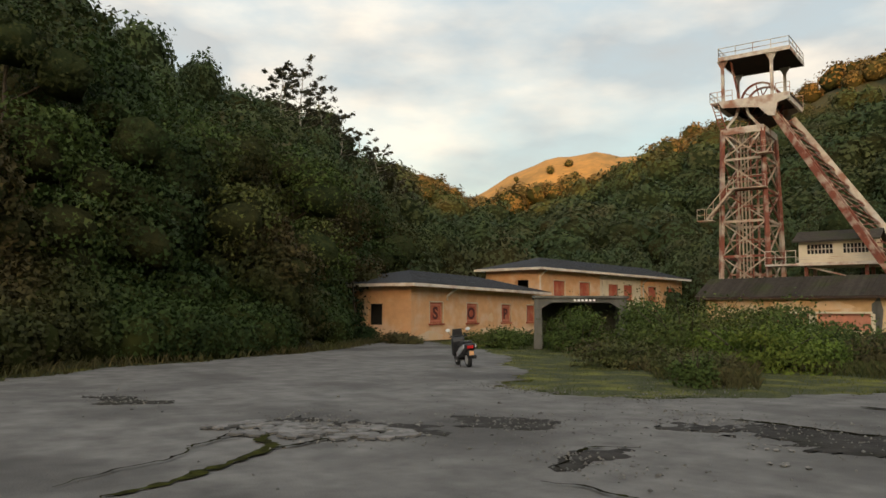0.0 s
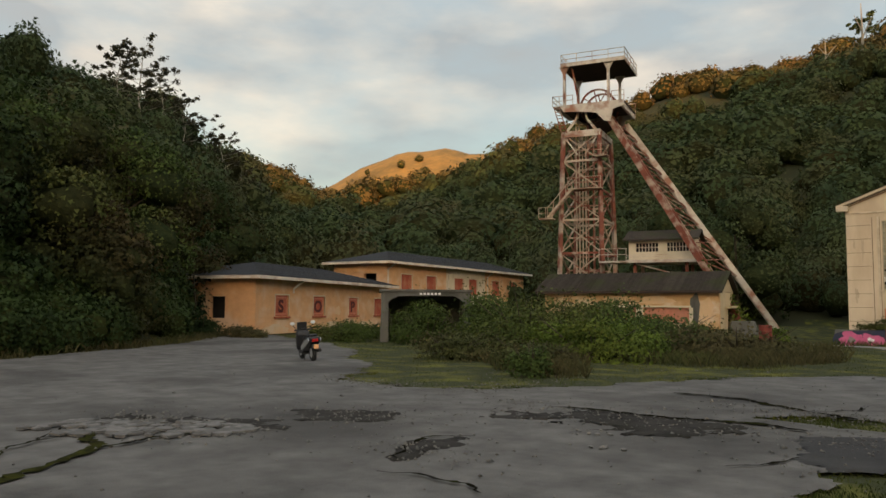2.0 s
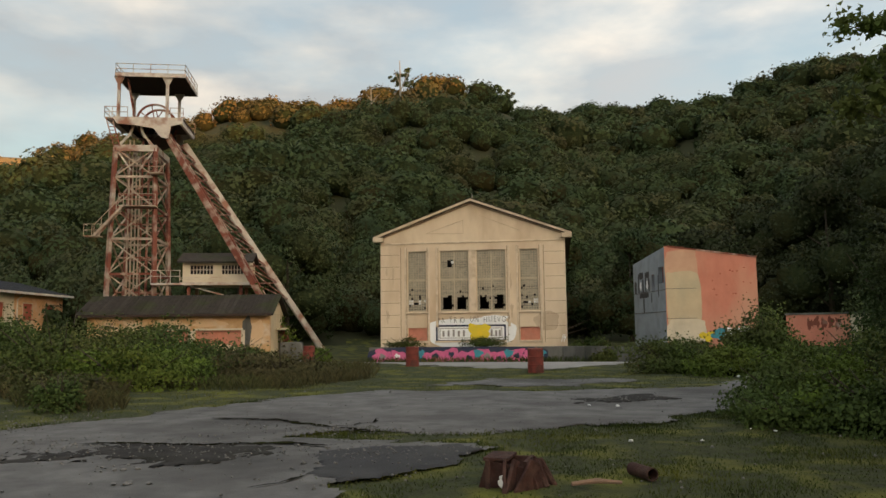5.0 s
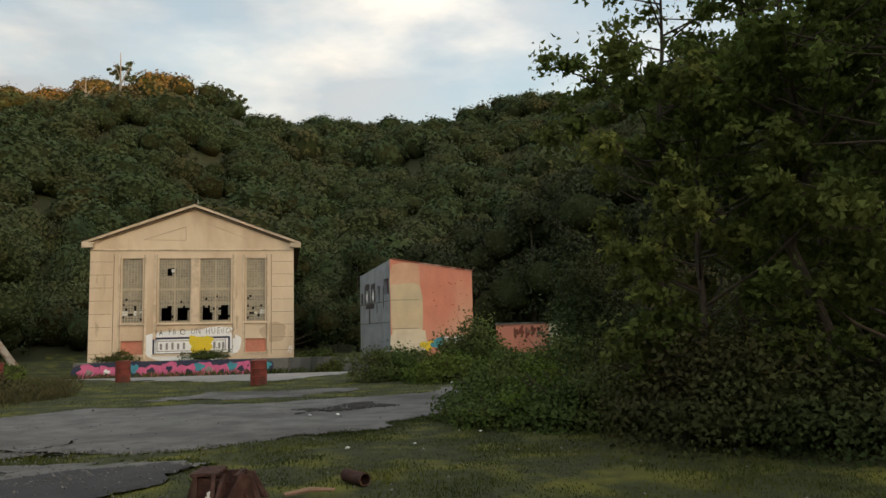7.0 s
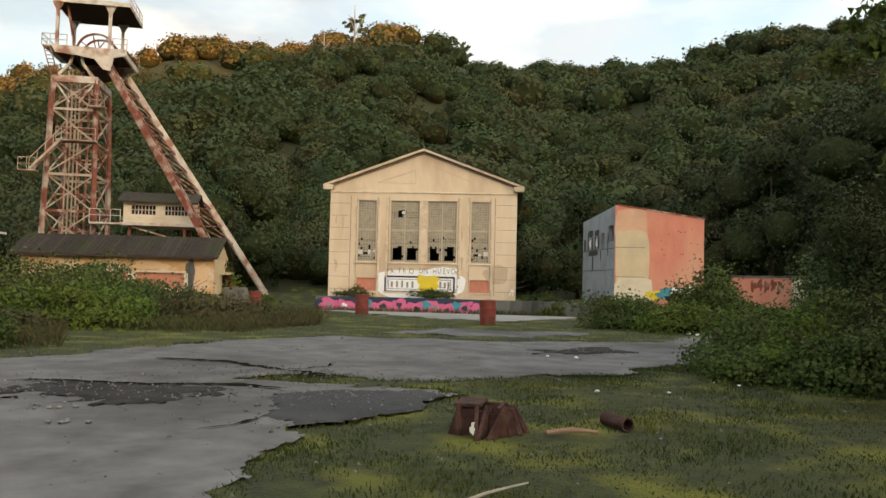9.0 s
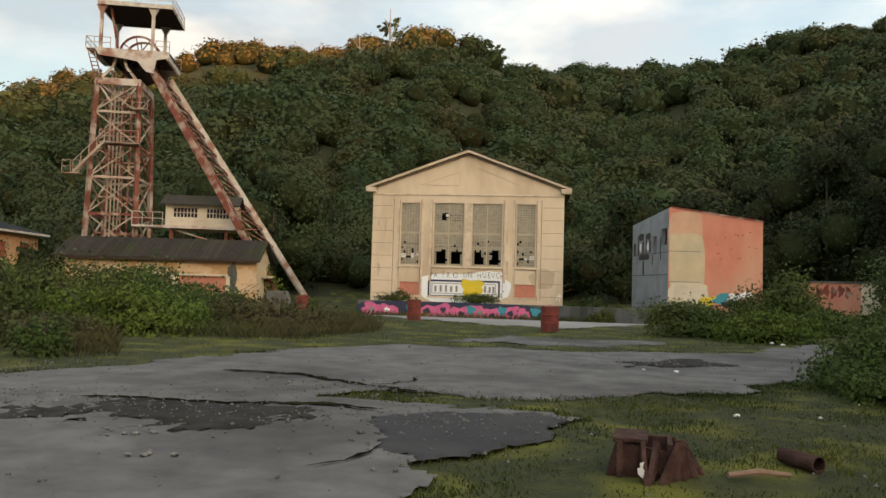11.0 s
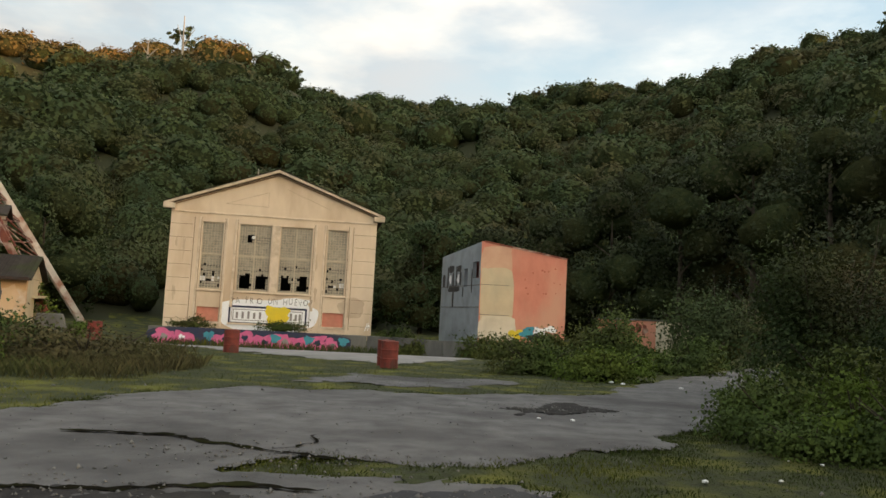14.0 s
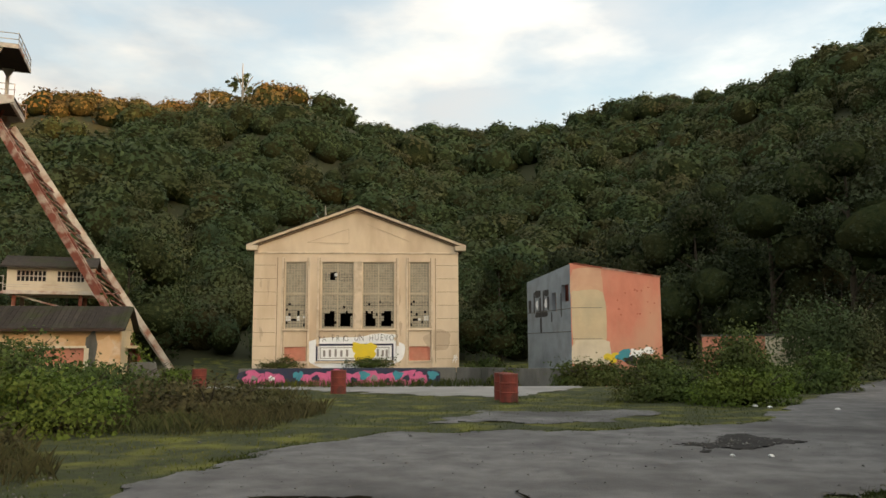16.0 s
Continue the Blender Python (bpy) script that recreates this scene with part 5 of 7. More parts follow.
def foot_house():
    corner = Matrix.Translation((12.3, -10.0, 0))
    h = thing("shed", TOWER @ corner @ pose(0, 0, 0, 0, 0, -8) @ corner.inverted(), "long low ochre shed with a sagging mossy roof", "shed")
    x0, x1, y0, y1, H = -1.8, 12.3, -10.0, -5.4, 2.95
    doors = [(2.9, 0.2, 6.0, 1.75), (6.6, 0.2, 10.1, 1.75)]
    bm = bm_new()
    wall_cells(bm, x1 - x0, H + 0.3, 0.35, doors, x0=x0, z0=-0.3, y0=y0)
    part("wall", bm, M_SHED, h)
    for d in doors:
        bm = bm_new()
        box(bm, d[0] + 0.01, y0 + 0.14, d[1], d[2] - 0.01, y0 + 0.22, d[3] - 0.01)
        part("door", bm, M_SALMON, h, "faded salmon boarded opening")
        bm = bm_new()
        box(bm, d[0] - 0.15, y0 - 0.06, d[3], d[2] + 0.15, y0 + 0.1, d[3] + 0.14)
        part("lintel", bm, M_WHITEWALL, h)
        for xp in (d[0] - 0.3, d[2] + 0.02):
            bm = bm_new()
            box(bm, xp, y0 - 0.05, -0.2, xp + 0.28, y0 - 0.003, d[3] - 0.004)
            part("jamb", bm, M_WHITEWALL, h)
    bm = bm_new()
    box(bm, x0, y0 + 0.352, -0.3, x0 + 0.35, y1, H - 0.01)
    box(bm, x0 + 0.35, y1 - 0.35, -0.3, x1, y1, H - 0.01)
    part("wall", bm, M_SHED, h)
    ym = (y0 + y1) / 2
    bm = bm_new()
    wall_cells(bm, y1 - y0 - 0.704, H + 0.28, 0.35, [(2.4, -0.2, 3.6, 1.7)], x0=0.0, z0=-0.3)
    bmesh.ops.transform(bm, matrix=Matrix.Translation((x1, y0 + 0.352, 0)) @ Matrix.Rotation(radians(90), 4, "Z"), verts=bm.verts)
    prism(bm, [(y0, H), (y1, H), (ym, 4.35)], x1 - 0.35, x1, "x")
    part("wall", bm, M_BUFF, h, "buff gable wall with a dark doorway")
    # shade inside the doorway, made with an added black sheet
    bm = bm_new()
    box(bm, x1 - 1.2, y0 + 1.0, -0.25, x1 - 1.1, y1 - 0.6, H - 0.3)
    part("inner_wall", bm, M_DARK, h)
    bm = bm_new()
    box(bm, x1 + 0.02, y0 + 1.8, 1.72, x1 + 0.5, y0 + 4.4, 1.9)
    part("canopy", bm, M_BUFF, h)
    for s, ye in ((-1, y0 - 0.5), (1, y1 + 0.5)):
        bm = bm_new()
        prism(bm, [(ye, H - 0.12), (ym, 4.4), (ym, 4.55), (ye, H + 0.05)] if s < 0 else [(ym, 4.4), (ye, H - 0.12), (ye, H + 0.05), (ym, 4.55)], x0 - 0.6, x1 + 0.35, "x")
        part("roof", bm, M_OLDROOF, h, "mossy dark roof slope")
    for k in range(46):
        xa = x0 - 0.58 + k * (x1 - x0 + 0.9) / 46
        bm = bm_new()
        beam(bm, (xa, y0 - 0.53, H + 0.06 + 0.02 * math.sin(k * 0.7)), (xa, ym, 4.56), 0.26, 0.035)
        part("roof_tile", bm, M_OLDROOF, h)
    bm = bm_new()
    box(bm, x0 - 0.6, y0 - 0.56, H - 0.13, x1 + 0.2, y0 - 0.505, H + 0.06)
    part("eaves_board", bm, M_SOFFIT, h)
    bm = bm_new()
    for cx, cz, rx, rz, s in ((4.4, 2.3, 1.0, 0.35, 1), (7.6, 2.3, 1.3, 0.3, 2), (2.0, 1.2, 0.8, 0.8, 3), (8.6, 0.3, 1.6, 0.35, 4), (11.3, 1.6, 0.6, 0.9, 5)):
        blob(bm, cx, cz, rx, rz, y0 - 0.006 - 0.001 * s, 0.3, 22, 200 + s)
    part("bare_plaster", bm, M_FADED, h, "patches of bare pale plaster")
    bm = bm_new()
    blob(bm, 10.55, 1.6, 0.35, 1.3, y0 - 0.014, 0.2, 22, 220)
    part("soot_streak", bm, M_CONC, h, "dark water streak below the eaves")
    # block under the front strut
    b = thing("foundation_block", TOWER, "mossy grey concrete block under a strut", "block")
    bm = bm_new()
    prism(bm, [(12.7, -0.6), (14.9, -0.6), (14.5, 0.75), (12.9, 0.75)], -7.6, -5.4)
    part("block", bm, M_CONC, b, bevel=0.06)
    bm = bm_new()
    prism(bm, [(15.3, -1.4), (17.0, -1.4), (16.7, -0.7), (15.6, -0.7)], 5.2, 7.0)
    part("block", bm, M_CONC, b, bevel=0.06)


foot_house()


def cabin():
    c = thing("control_cabin", TOWER, "cream cabin with barred windows raised on steel legs", "cabin")
    x0, x1, y0, y1, z0, z1 = 4.4, 9.9, -3.4, 0.6, 5.8, 7.5
    wins = [(5.0, 6.5, 6.9, 7.25), (7.6, 6.5, 9.4, 7.25)]
    bm = bm_new()
    wall_cells(bm, x1 - x0, z1 - z0, 0.2, wins, x0=x0, z0=z0, y0=y0)
    part("wall", bm, M_WHITEWALL, c)
    bm = bm_new()
    box(bm, x0, y0 + 0.201, z0, x0 + 0.2, y1, z1)
    box(bm, x0 + 0.2, y1 - 0.2, z0, x1, y1, z1)
    part("wall", bm, M_WHITEWALL, c)
    ym = (y0 + y1) / 2
    bm = bm_new()
    box(bm, x1 - 0.2, y0 + 0.201, z0, x1, y1 - 0.2, z1)
    prism(bm, [(y0, z1), (y1, z1), (ym, 8.35)], x1 - 0.2, x1, "x")
    part("wall", bm, M_CREAM, c)
    # black sheet added behind the bars for the cabin's dark inside
    bm = bm_new()
    box(bm, x0 + 0.3, y0 + 0.6, z0, x1 - 0.3, y0 + 0.65, z1)
    part("inner_wall", bm, M_DARK, c)
    for w in wins:
        wn_ = new("window")
        wn_.parent = c
        n = 7
        for k in range(n + 1):
            bm = bm_new()
            x = w[0] + (w[2] - w[0]) * k / n
            box(bm, x - 0.035, y0 + 0.05, w[1], x + 0.035, y0 + 0.12, w[3])
            part("bar", bm, M_OLDWHITE, wn_)
        bm = bm_new()
        box(bm, w[0], y0 + 0.04, (w[1] + w[3]) / 2 - 0.03, w[2], y0 + 0.13, (w[1] + w[3]) / 2 + 0.03)
        part("bar", bm, M_OLDWHITE, wn_)
    for a, b in ((y0 - 0.45, ym), (y1 + 0.45, ym)):
        bm = bm_new()
        o = [(a, z1 - 0.08), (b, 8.38), (b, 8.5), (a, z1 + 0.06)]
        prism(bm, o if a < b else o[::-1], x0 - 0.4, x1 + 0.35, "x")
        part("roof", bm, M_OLDROOF, c)
    bm = bm_new()
    box(bm, x0 - 0.1, y0 - 0.5, z0 - 0.25, x1 + 0.1, y1, z0 - 0.004)
    part("floor_slab", bm, M_OLDWHITE, c)
    bm = bm_new()
    box(bm, 1.9, y0 - 0.4, z0 - 0.2, x0 - 0.103, y0 + 1.2, z0 - 0.06)
    part("gangway", bm, M_OLDWHITE, c)
    bm = bm_new()
    for zz in (0.5, 1.0):
        beam(bm, (1.9, y0 - 0.38, z0 + zz), (x0 - 0.1, y0 - 0.38, z0 + zz), 0.05)
        beam(bm, (x0 - 0.1, y0 - 0.48, z0 + 0.1 + zz * 0.3), (x1, y0 - 0.48, z0 + 0.1 + zz * 0.3), 0.04)
    for x in (1.9, 2.7, 3.5, 4.25):
        beam(bm, (x, y0 - 0.38, z0 - 0.1), (x, y0 - 0.38, z0 + 1.0), 0.05)
    part("railing", bm, M_OLDWHITE, c)
    for x, y in ((4.9, -3.2), (9.2, -3.2), (4.9, 0.3), (9.2, 0.3), (3.2, -3.2)):
        bm = bm_new()
        beam(bm, (x, y, 0), (x, y, z0 - 0.2), 0.3 if x != 3.2 else 0.45, 0.25)
        part("leg", bm, M_RUST if x != 3.2 else M_OLDWHITE, c)
    bm = bm_new()
    beam(bm, (5.0, -3.3, 5.5), (8.9, -3.3, 4.4), 0.12)
    part("brace", bm, M_OLDWHITE, c)


cabin()


# ---------------------------------------------------------------- pink block, low wall, concrete portal
def pink_block():
    p = thing("transformer_house", pose(3.85, 53.0, 0.0, 0, 0, 0), "roofless salmon and buff block with a blue-grey graffitied side", "building")
    # front
    bm = bm_new()
    prism(bm, [(0, -1.1), (5.7, -1.1), (5.7, 6.05), (0, 6.95)], 0, 0.3)
    part("wall", bm, M_PINK, p, "salmon painted wall with chipped edges")
    for k, (cx, cz, rx, rz, m_) in enumerate([(1.05, 5.6, 1.02, 1.05, M_PEACH), (1.1, 3.2, 1.08, 2.1, M_BUFF), (1.25, 1.3, 1.24, 0.8, M_WHITEWALL)]):
        bm = bm_new()
        blob(bm, cx, cz, rx, rz, -0.004 - 0.002 * k, 0.07, 48, 296 + k, 5)
        part("paint_patch", bm, m_, p, "worn patch where paler paint shows")
    bm = bm_new()
    prism(bm, [(0.2, 6.99), (5.75, 6.11), (5.75, 6.0), (0.2, 6.88)], -0.04, 0.34)
    part("coping", bm, M_RUST, p)
    for z in (4.1, 2.15):
        bm = bm_new()
        box(bm, 0.0, -0.016, z, 1.95, -0.0095, z + 0.03)
        part("joint", bm, M_CONC, p)
    q = random.Random(3)
    for k in range(14):
        bm = bm_new()
        blob(bm, q.uniform(2.2, 5.4), q.uniform(3.6, 5.4), q.uniform(0.03, 0.08), q.uniform(0.03, 0.06), -0.008, 0.3, 9, 310 + k)
        part("chip", bm, M_SHUTTER, p)
    # side, running back
    side = new("side_wall")
    side.parent = p
    side.matrix_basis = pose(-1.85, 7.6, 0, 0, 0, -76.3)
    L = 7.8
    bm = bm_new()
    holes = [(4.7, 4.0, 5.45, 5.25), (6.35, 4.55, 7.5, 5.65)]
    wall_cells(bm, L, 7.4, 0.28, holes, z0=-1.1)
    prism(bm, [(0, 6.3), (L, 6.3), (L, 6.9), (0, 6.35)], 0, 0.28)
    part("wall", bm, M_GREYWALL, side, "blue-grey wall with small openings")
    for z, h in ((2.6, 0.05), (4.05, 0.05)):
        bm = bm_new()
        box(bm, 0.01, -0.02, z, L - 0.01, -0.003, z + h)
        part("ledge", bm, M_CONC, side)
    # black sprayed frames and strokes
    for k, (x0, z0, x1, z1) in enumerate([(0.3, 4.1, 0.85, 5.0), (1.3, 4.0, 1.6, 5.5), (1.601, 5.1, 2.7, 5.6), (2.4, 4.0, 2.75, 5.099), (1.601, 3.7, 3.9, 4.15), (3.1, 4.16, 3.4, 5.5), (3.401, 5.1, 4.2, 5.55),
                                          (3.9, 4.16, 4.25, 5.099), (2.5, 2.6, 2.85, 3.699), (4.55, 3.3, 4.75, 3.99), (6.2, 3.6, 6.4, 5.2)]):
        bm = bm_new()
        blob(bm, (x0 + x1) / 2, (z0 + z1) / 2, (x1 - x0) / 2, (z1 - z0) / 2, -0.006 - 0.001 * k, 0.1, 22, 330 + k, 5)
        part("graffiti", bm, M_BLACK, side, "black sprayed stroke")
    for k, cx in enumerate((2.0, 3.65)):
        bm = bm_new()
        blob(bm, cx, 4.6, 0.24, 0.32, -0.02, 0.25, 14, 340 + k)
        part("graffiti", bm, M_WHITE, side)
    bm = bm_new()
    box(bm, 4.2, 0.5, 3.5, 7.6, 0.55, 6.0)
    part("inner_wall", bm, M_SHUTTER, side)
    bm = bm_new()
    box(bm, 5.4, 0.302, 0, 5.7, 7.6, 5.9)
    box(bm, -1.6, 7.4, 0, 5.398, 7.7, 5.9)
    box(bm, 0.3, 0.9, 0.0, 5.3, 1.0, 5.8)
    part("wall", bm, M_CONC, p)
    for k, (cx, cz, rx, rz, m_) in enumerate([(2.5, 1.0, 0.5, 0.3, M_YELLOW), (3.3, 1.1, 0.5, 0.4, M_TEAL), (4.0, 1.2, 0.4, 0.3, M_WHITE), (3.7, 0.8, 0.4, 0.3, M_BLACK), (4.7, 1.4, 0.5, 0.2, M_WHITE)]):
        bm = bm_new()
        blob(bm, cx, cz, rx, rz, -0.01 - 0.002 * k, 0.4, 18, 350 + k)
        part("graffiti", bm, m_, p)


pink_block()


def low_wall():
    w = thing("garden_wall", pose(9.9, 46.7, 0.0, 0, 0, -21), "low salmon and white wall with a coping", "wall", kind="structure")
    for x0, x1, m_ in ((0, 3.2, M_PINK), (3.203, 5.6, M_WHITEWALL)):
        bm = bm_new()
        box(bm, x0, 0, 0, x1, 0.25, 2.2)
        part("wall", bm, m_, w)
    bm = bm_new()
    box(bm, -0.05, -0.06, 2.203, 5.65, 0.31, 2.3)
    part("coping", bm, M_CONC, w)
    bm = bm_new()
    for k in range(5):
        blob(bm, 1.2 + 0.35 * k, 1.7 + 0.1 * (k % 2), 0.16, 0.3, -0.006 - 0.001 * k, 0.5, 14, 400 + k)
    part("graffiti", bm, M_RUST, w, "dark red sprayed scrawl")


low_wall()


def portal():
    p = thing("concrete_shelter", pose(-26.6, 23.4, 0.0, 0, 0, 49), "stained grey concrete shelter open at the front", "shelter")
    W, H, D = 4.1, 2.3, 3.0
    for x0 in (0.0, W - 0.32):
        bm = bm_new()
        prism(bm, [(x0 - 0.05, -0.2), (x0 + 0.37, -0.2), (x0 + 0.32, H - 0.45), (x0, H - 0.45)], 0, 0.35)
        part("pillar", bm, M_CONC, p, bevel=0.02)
    bm = bm_new()
    prism(bm, [(0, H - 0.447), (0.32, H - 0.447), (0.75, H - 0.18), (W - 0.75, H - 0.18), (W - 0.32, H - 0.447), (W, H - 0.447), (W, H), (0, H)][::-1], 0, 0.35)
    part("lintel", bm, M_CONC, p)
    bm = bm_new()
    box(bm, -0.1, -0.08, H + 0.003, W + 0.1, D, H + 0.12)
    part("roof_slab", bm, M_CONC, p, bevel=0.02)
    bm = bm_new()
    box(bm, 0, 0.353, -0.2, 0.2, D, H)
    box(bm, W - 0.2, 0.353, -0.2, W, D, H)
    box(bm, 0.2, D - 0.2, -0.2, W - 0.2, D, H)
    part("wall", bm, M_CONC, p)
    for k in range(6):
        bm = bm_new()
        box(bm, 1.75 + k * 0.17, -0.016, H - 0.13, 1.86 + k * 0.17, -0.003, H - 0.03)
        part("painted_bar", bm, M_WHITE, p)


portal()

# ---------------------------------------------------------------- loose things in the yard
def gz(x, y):
    return float(land(x, y))


def scooter():
    s = thing("scooter", pose(-18.6, 13.6, gz(-18.6, 13.6) + 0.04, 0, -5, 70) @ Matrix.Diagonal((0.84, 0.84, 0.84, 1)), "black and silver motor scooter parked on its stand", "scooter")
    # local: rides towards +y
    def wheel(y):
        w = new("wheel")
        w.parent = s
        bm = bm_new()
        bmesh.ops.create_cone(bm, cap_ends=True, segments=28, radius1=0.27, radius2=0.27, depth=0.12)
        bmesh.ops.transform(bm, matrix=pose(0, y, 0.27, 0, 90, 0), verts=bm.verts)
        part("tyre", bm, M_TYRE, w, bevel=0.02)
        bm = bm_new()
        bmesh.ops.create_cone(bm, cap_ends=True, segments=20, radius1=0.16, radius2=0.16, depth=0.135)
        bmesh.ops.transform(bm, matrix=pose(0, y, 0.27, 0, 90, 0), verts=bm.verts)
        part("rim", bm, M_SILVER, w)
    wheel(-0.62)
    wheel(0.72)
    bm = bm_new()
    prism(bm, [(-0.95, 0.62), (-0.55, 0.42), (0.0, 0.3), (0.12, 0.42), (-0.1, 0.7), (-0.5, 0.82), (-0.98, 0.84)], -0.2, 0.2, "x")
    part("tail_body", bm, M_BLACKPLASTIC, s, bevel=0.05)
    for x in (-1, 1):
        bm = bm_new()
        prism(bm, [(-0.95, 0.7), (-0.5, 0.5), (0.0, 0.36), (0.05, 0.48), (-0.45, 0.7), (-0.9, 0.8)], x * 0.2, x * 0.225, "x")
        part("side_panel", bm, M_SILVER, s, "silver side fairing")
    bm = bm_new()
    prism(bm, [(-0.75, 0.78), (0.05, 0.7), (0.1, 0.78), (-0.35, 0.9), (-0.8, 0.92)], -0.16, 0.16, "x")
    part("seat", bm, M_BLACKPLASTIC, s, bevel=0.04)
    bm = bm_new()
    prism(bm, [(0.0, 0.2), (0.55, 0.22), (0.6, 0.34), (0.0, 0.32)], -0.19, 0.19, "x")
    part("footboard", bm, M_BLACKPLASTIC, s, bevel=0.03)
    bm = bm_new()
    prism(bm, [(0.5, 0.3), (0.66, 0.4), (0.62, 0.95), (0.5, 1.05), (0.42, 0.9)], -0.24, 0.24, "x")
    part("leg_shield", bm, M_BLACKPLASTIC, s, bevel=0.05)
    bm = bm_new()
    prism(bm, [(0.62, 0.45), (0.98, 0.5), (0.9, 0.62), (0.64, 0.66)], -0.09, 0.09, "x")
    part("front_mudguard", bm, M_SILVER, s, bevel=0.03)
    bm = bm_new()
    prism(bm, [(-1.05, 0.42), (-0.5, 0.5), (-0.55, 0.6), (-1.0, 0.58)], -0.1, 0.1, "x")
    part("rear_mudguard", bm, M_BLACKPLASTIC, s, bevel=0.02)
    bm = bm_new()
    box(bm, -0.11, -0.99, 0.66, 0.11, -0.96, 0.76)
    part("tail_light", bm, M_TAIL, s, bevel=0.01)
    bm = bm_new()
    box(bm, -0.08, -1.08, 0.44, 0.08, -1.06, 0.58)
    part("number_plate", bm, M_AMBER, s, "plain pale orange plate")
    bm = bm_new()
    tube(bm, [(-0.33, 0.42, 1.02), (0, 0.5, 1.06), (0.33, 0.42, 1.02)], 0.02, 8)
    part("handlebar", bm, M_BLACKPLASTIC, s)
    for x in (-1, 1):
        bm = bm_new()
        tube(bm, [(x * 0.24, 0.46, 1.05), (x * 0.36, 0.42, 1.22)], 0.01, 6)
        part("mirror_stalk", bm, M_BLACKPLASTIC, s)
        bm = bm_new()
        bmesh.ops.create_icosphere(bm, subdivisions=2, radius=0.075)
        bmesh.ops.transform(bm, matrix=Matrix.Translation((x * 0.37, 0.42, 1.27)) @ Matrix.Diagonal((1.2, 0.35, 0.8, 1)), verts=bm.verts)
        part("mirror", bm, M_MIRRORBACK, s)
    bm = bm_new()
    prism(bm, [(0.52, 1.02), (0.66, 1.0), (0.55, 1.3), (0.5, 1.3)], -0.17, 0.17, "x")
    part("screen", bm, M_BLACKPLASTIC, s)
    bm = bm_new()
    tube(bm, [(0.17, -0.9, 0.36), (0.17, -0.3, 0.3)], [0.06, 0.05], 10)
    part("exhaust", bm, M_BLACKPLASTIC, s)
    bm = bm_new()
    for x in (-0.16, 0.16):
        tube(bm, [(x, -0.2, 0.25), (x * 1.3, -0.28, 0.0)], 0.015, 6)
    part("stand", bm, M_BLACKPLASTIC, s)


scooter()


def drum(x, y, dz=0.0, lean=0.0, turn=0.0, r=0.29, h=0.88):
    d = thing("oil_drum", pose(x, y, gz(x, y) + dz, lean, 0, turn), "rusty red steel drum standing on the ground", "drum", "rusty drums in the yard")
    bm = bm_new()
    zs = [0, 0.02, 0.03, 0.27, 0.29, 0.31, 0.33, 0.56, 0.58, 0.6, 0.62, 0.85, 0.86, 0.88]
    rs = [0.97, 1.03, 1, 1, 1.04, 1.04, 1, 1, 1.04, 1.04, 1, 1, 1.03, 1.0]
    tube(bm, [(0, 0, z * h / 0.88) for z in zs], [k * r for k in rs], 22)
    part("shell", bm, M_DRUM, d)
    bm = bm_new()
    tube(bm, [(0.12, 0, h), (0.12, 0, h + 0.03)], 0.035, 8)
    part("bung", bm, M_RUST, d)
    return d


M_DRUM = mat("rusty_drum_paint", (0.24, 0.045, 0.03), (0.14, 0.035, 0.025), 4.0, 0.65, 0.3, c3=(0.08, 0.035, 0.025), c3_scale=2.0, c3_amount=0.8)
for a in ((-2.4, 28.75, 0, 0, 10), (-2.5, 29.7, 0, 0, 80), (-8.33, 33.5, 0, 0, 0), (-14.4, 36.4, 0, 0, 20)):
    drum(*a)


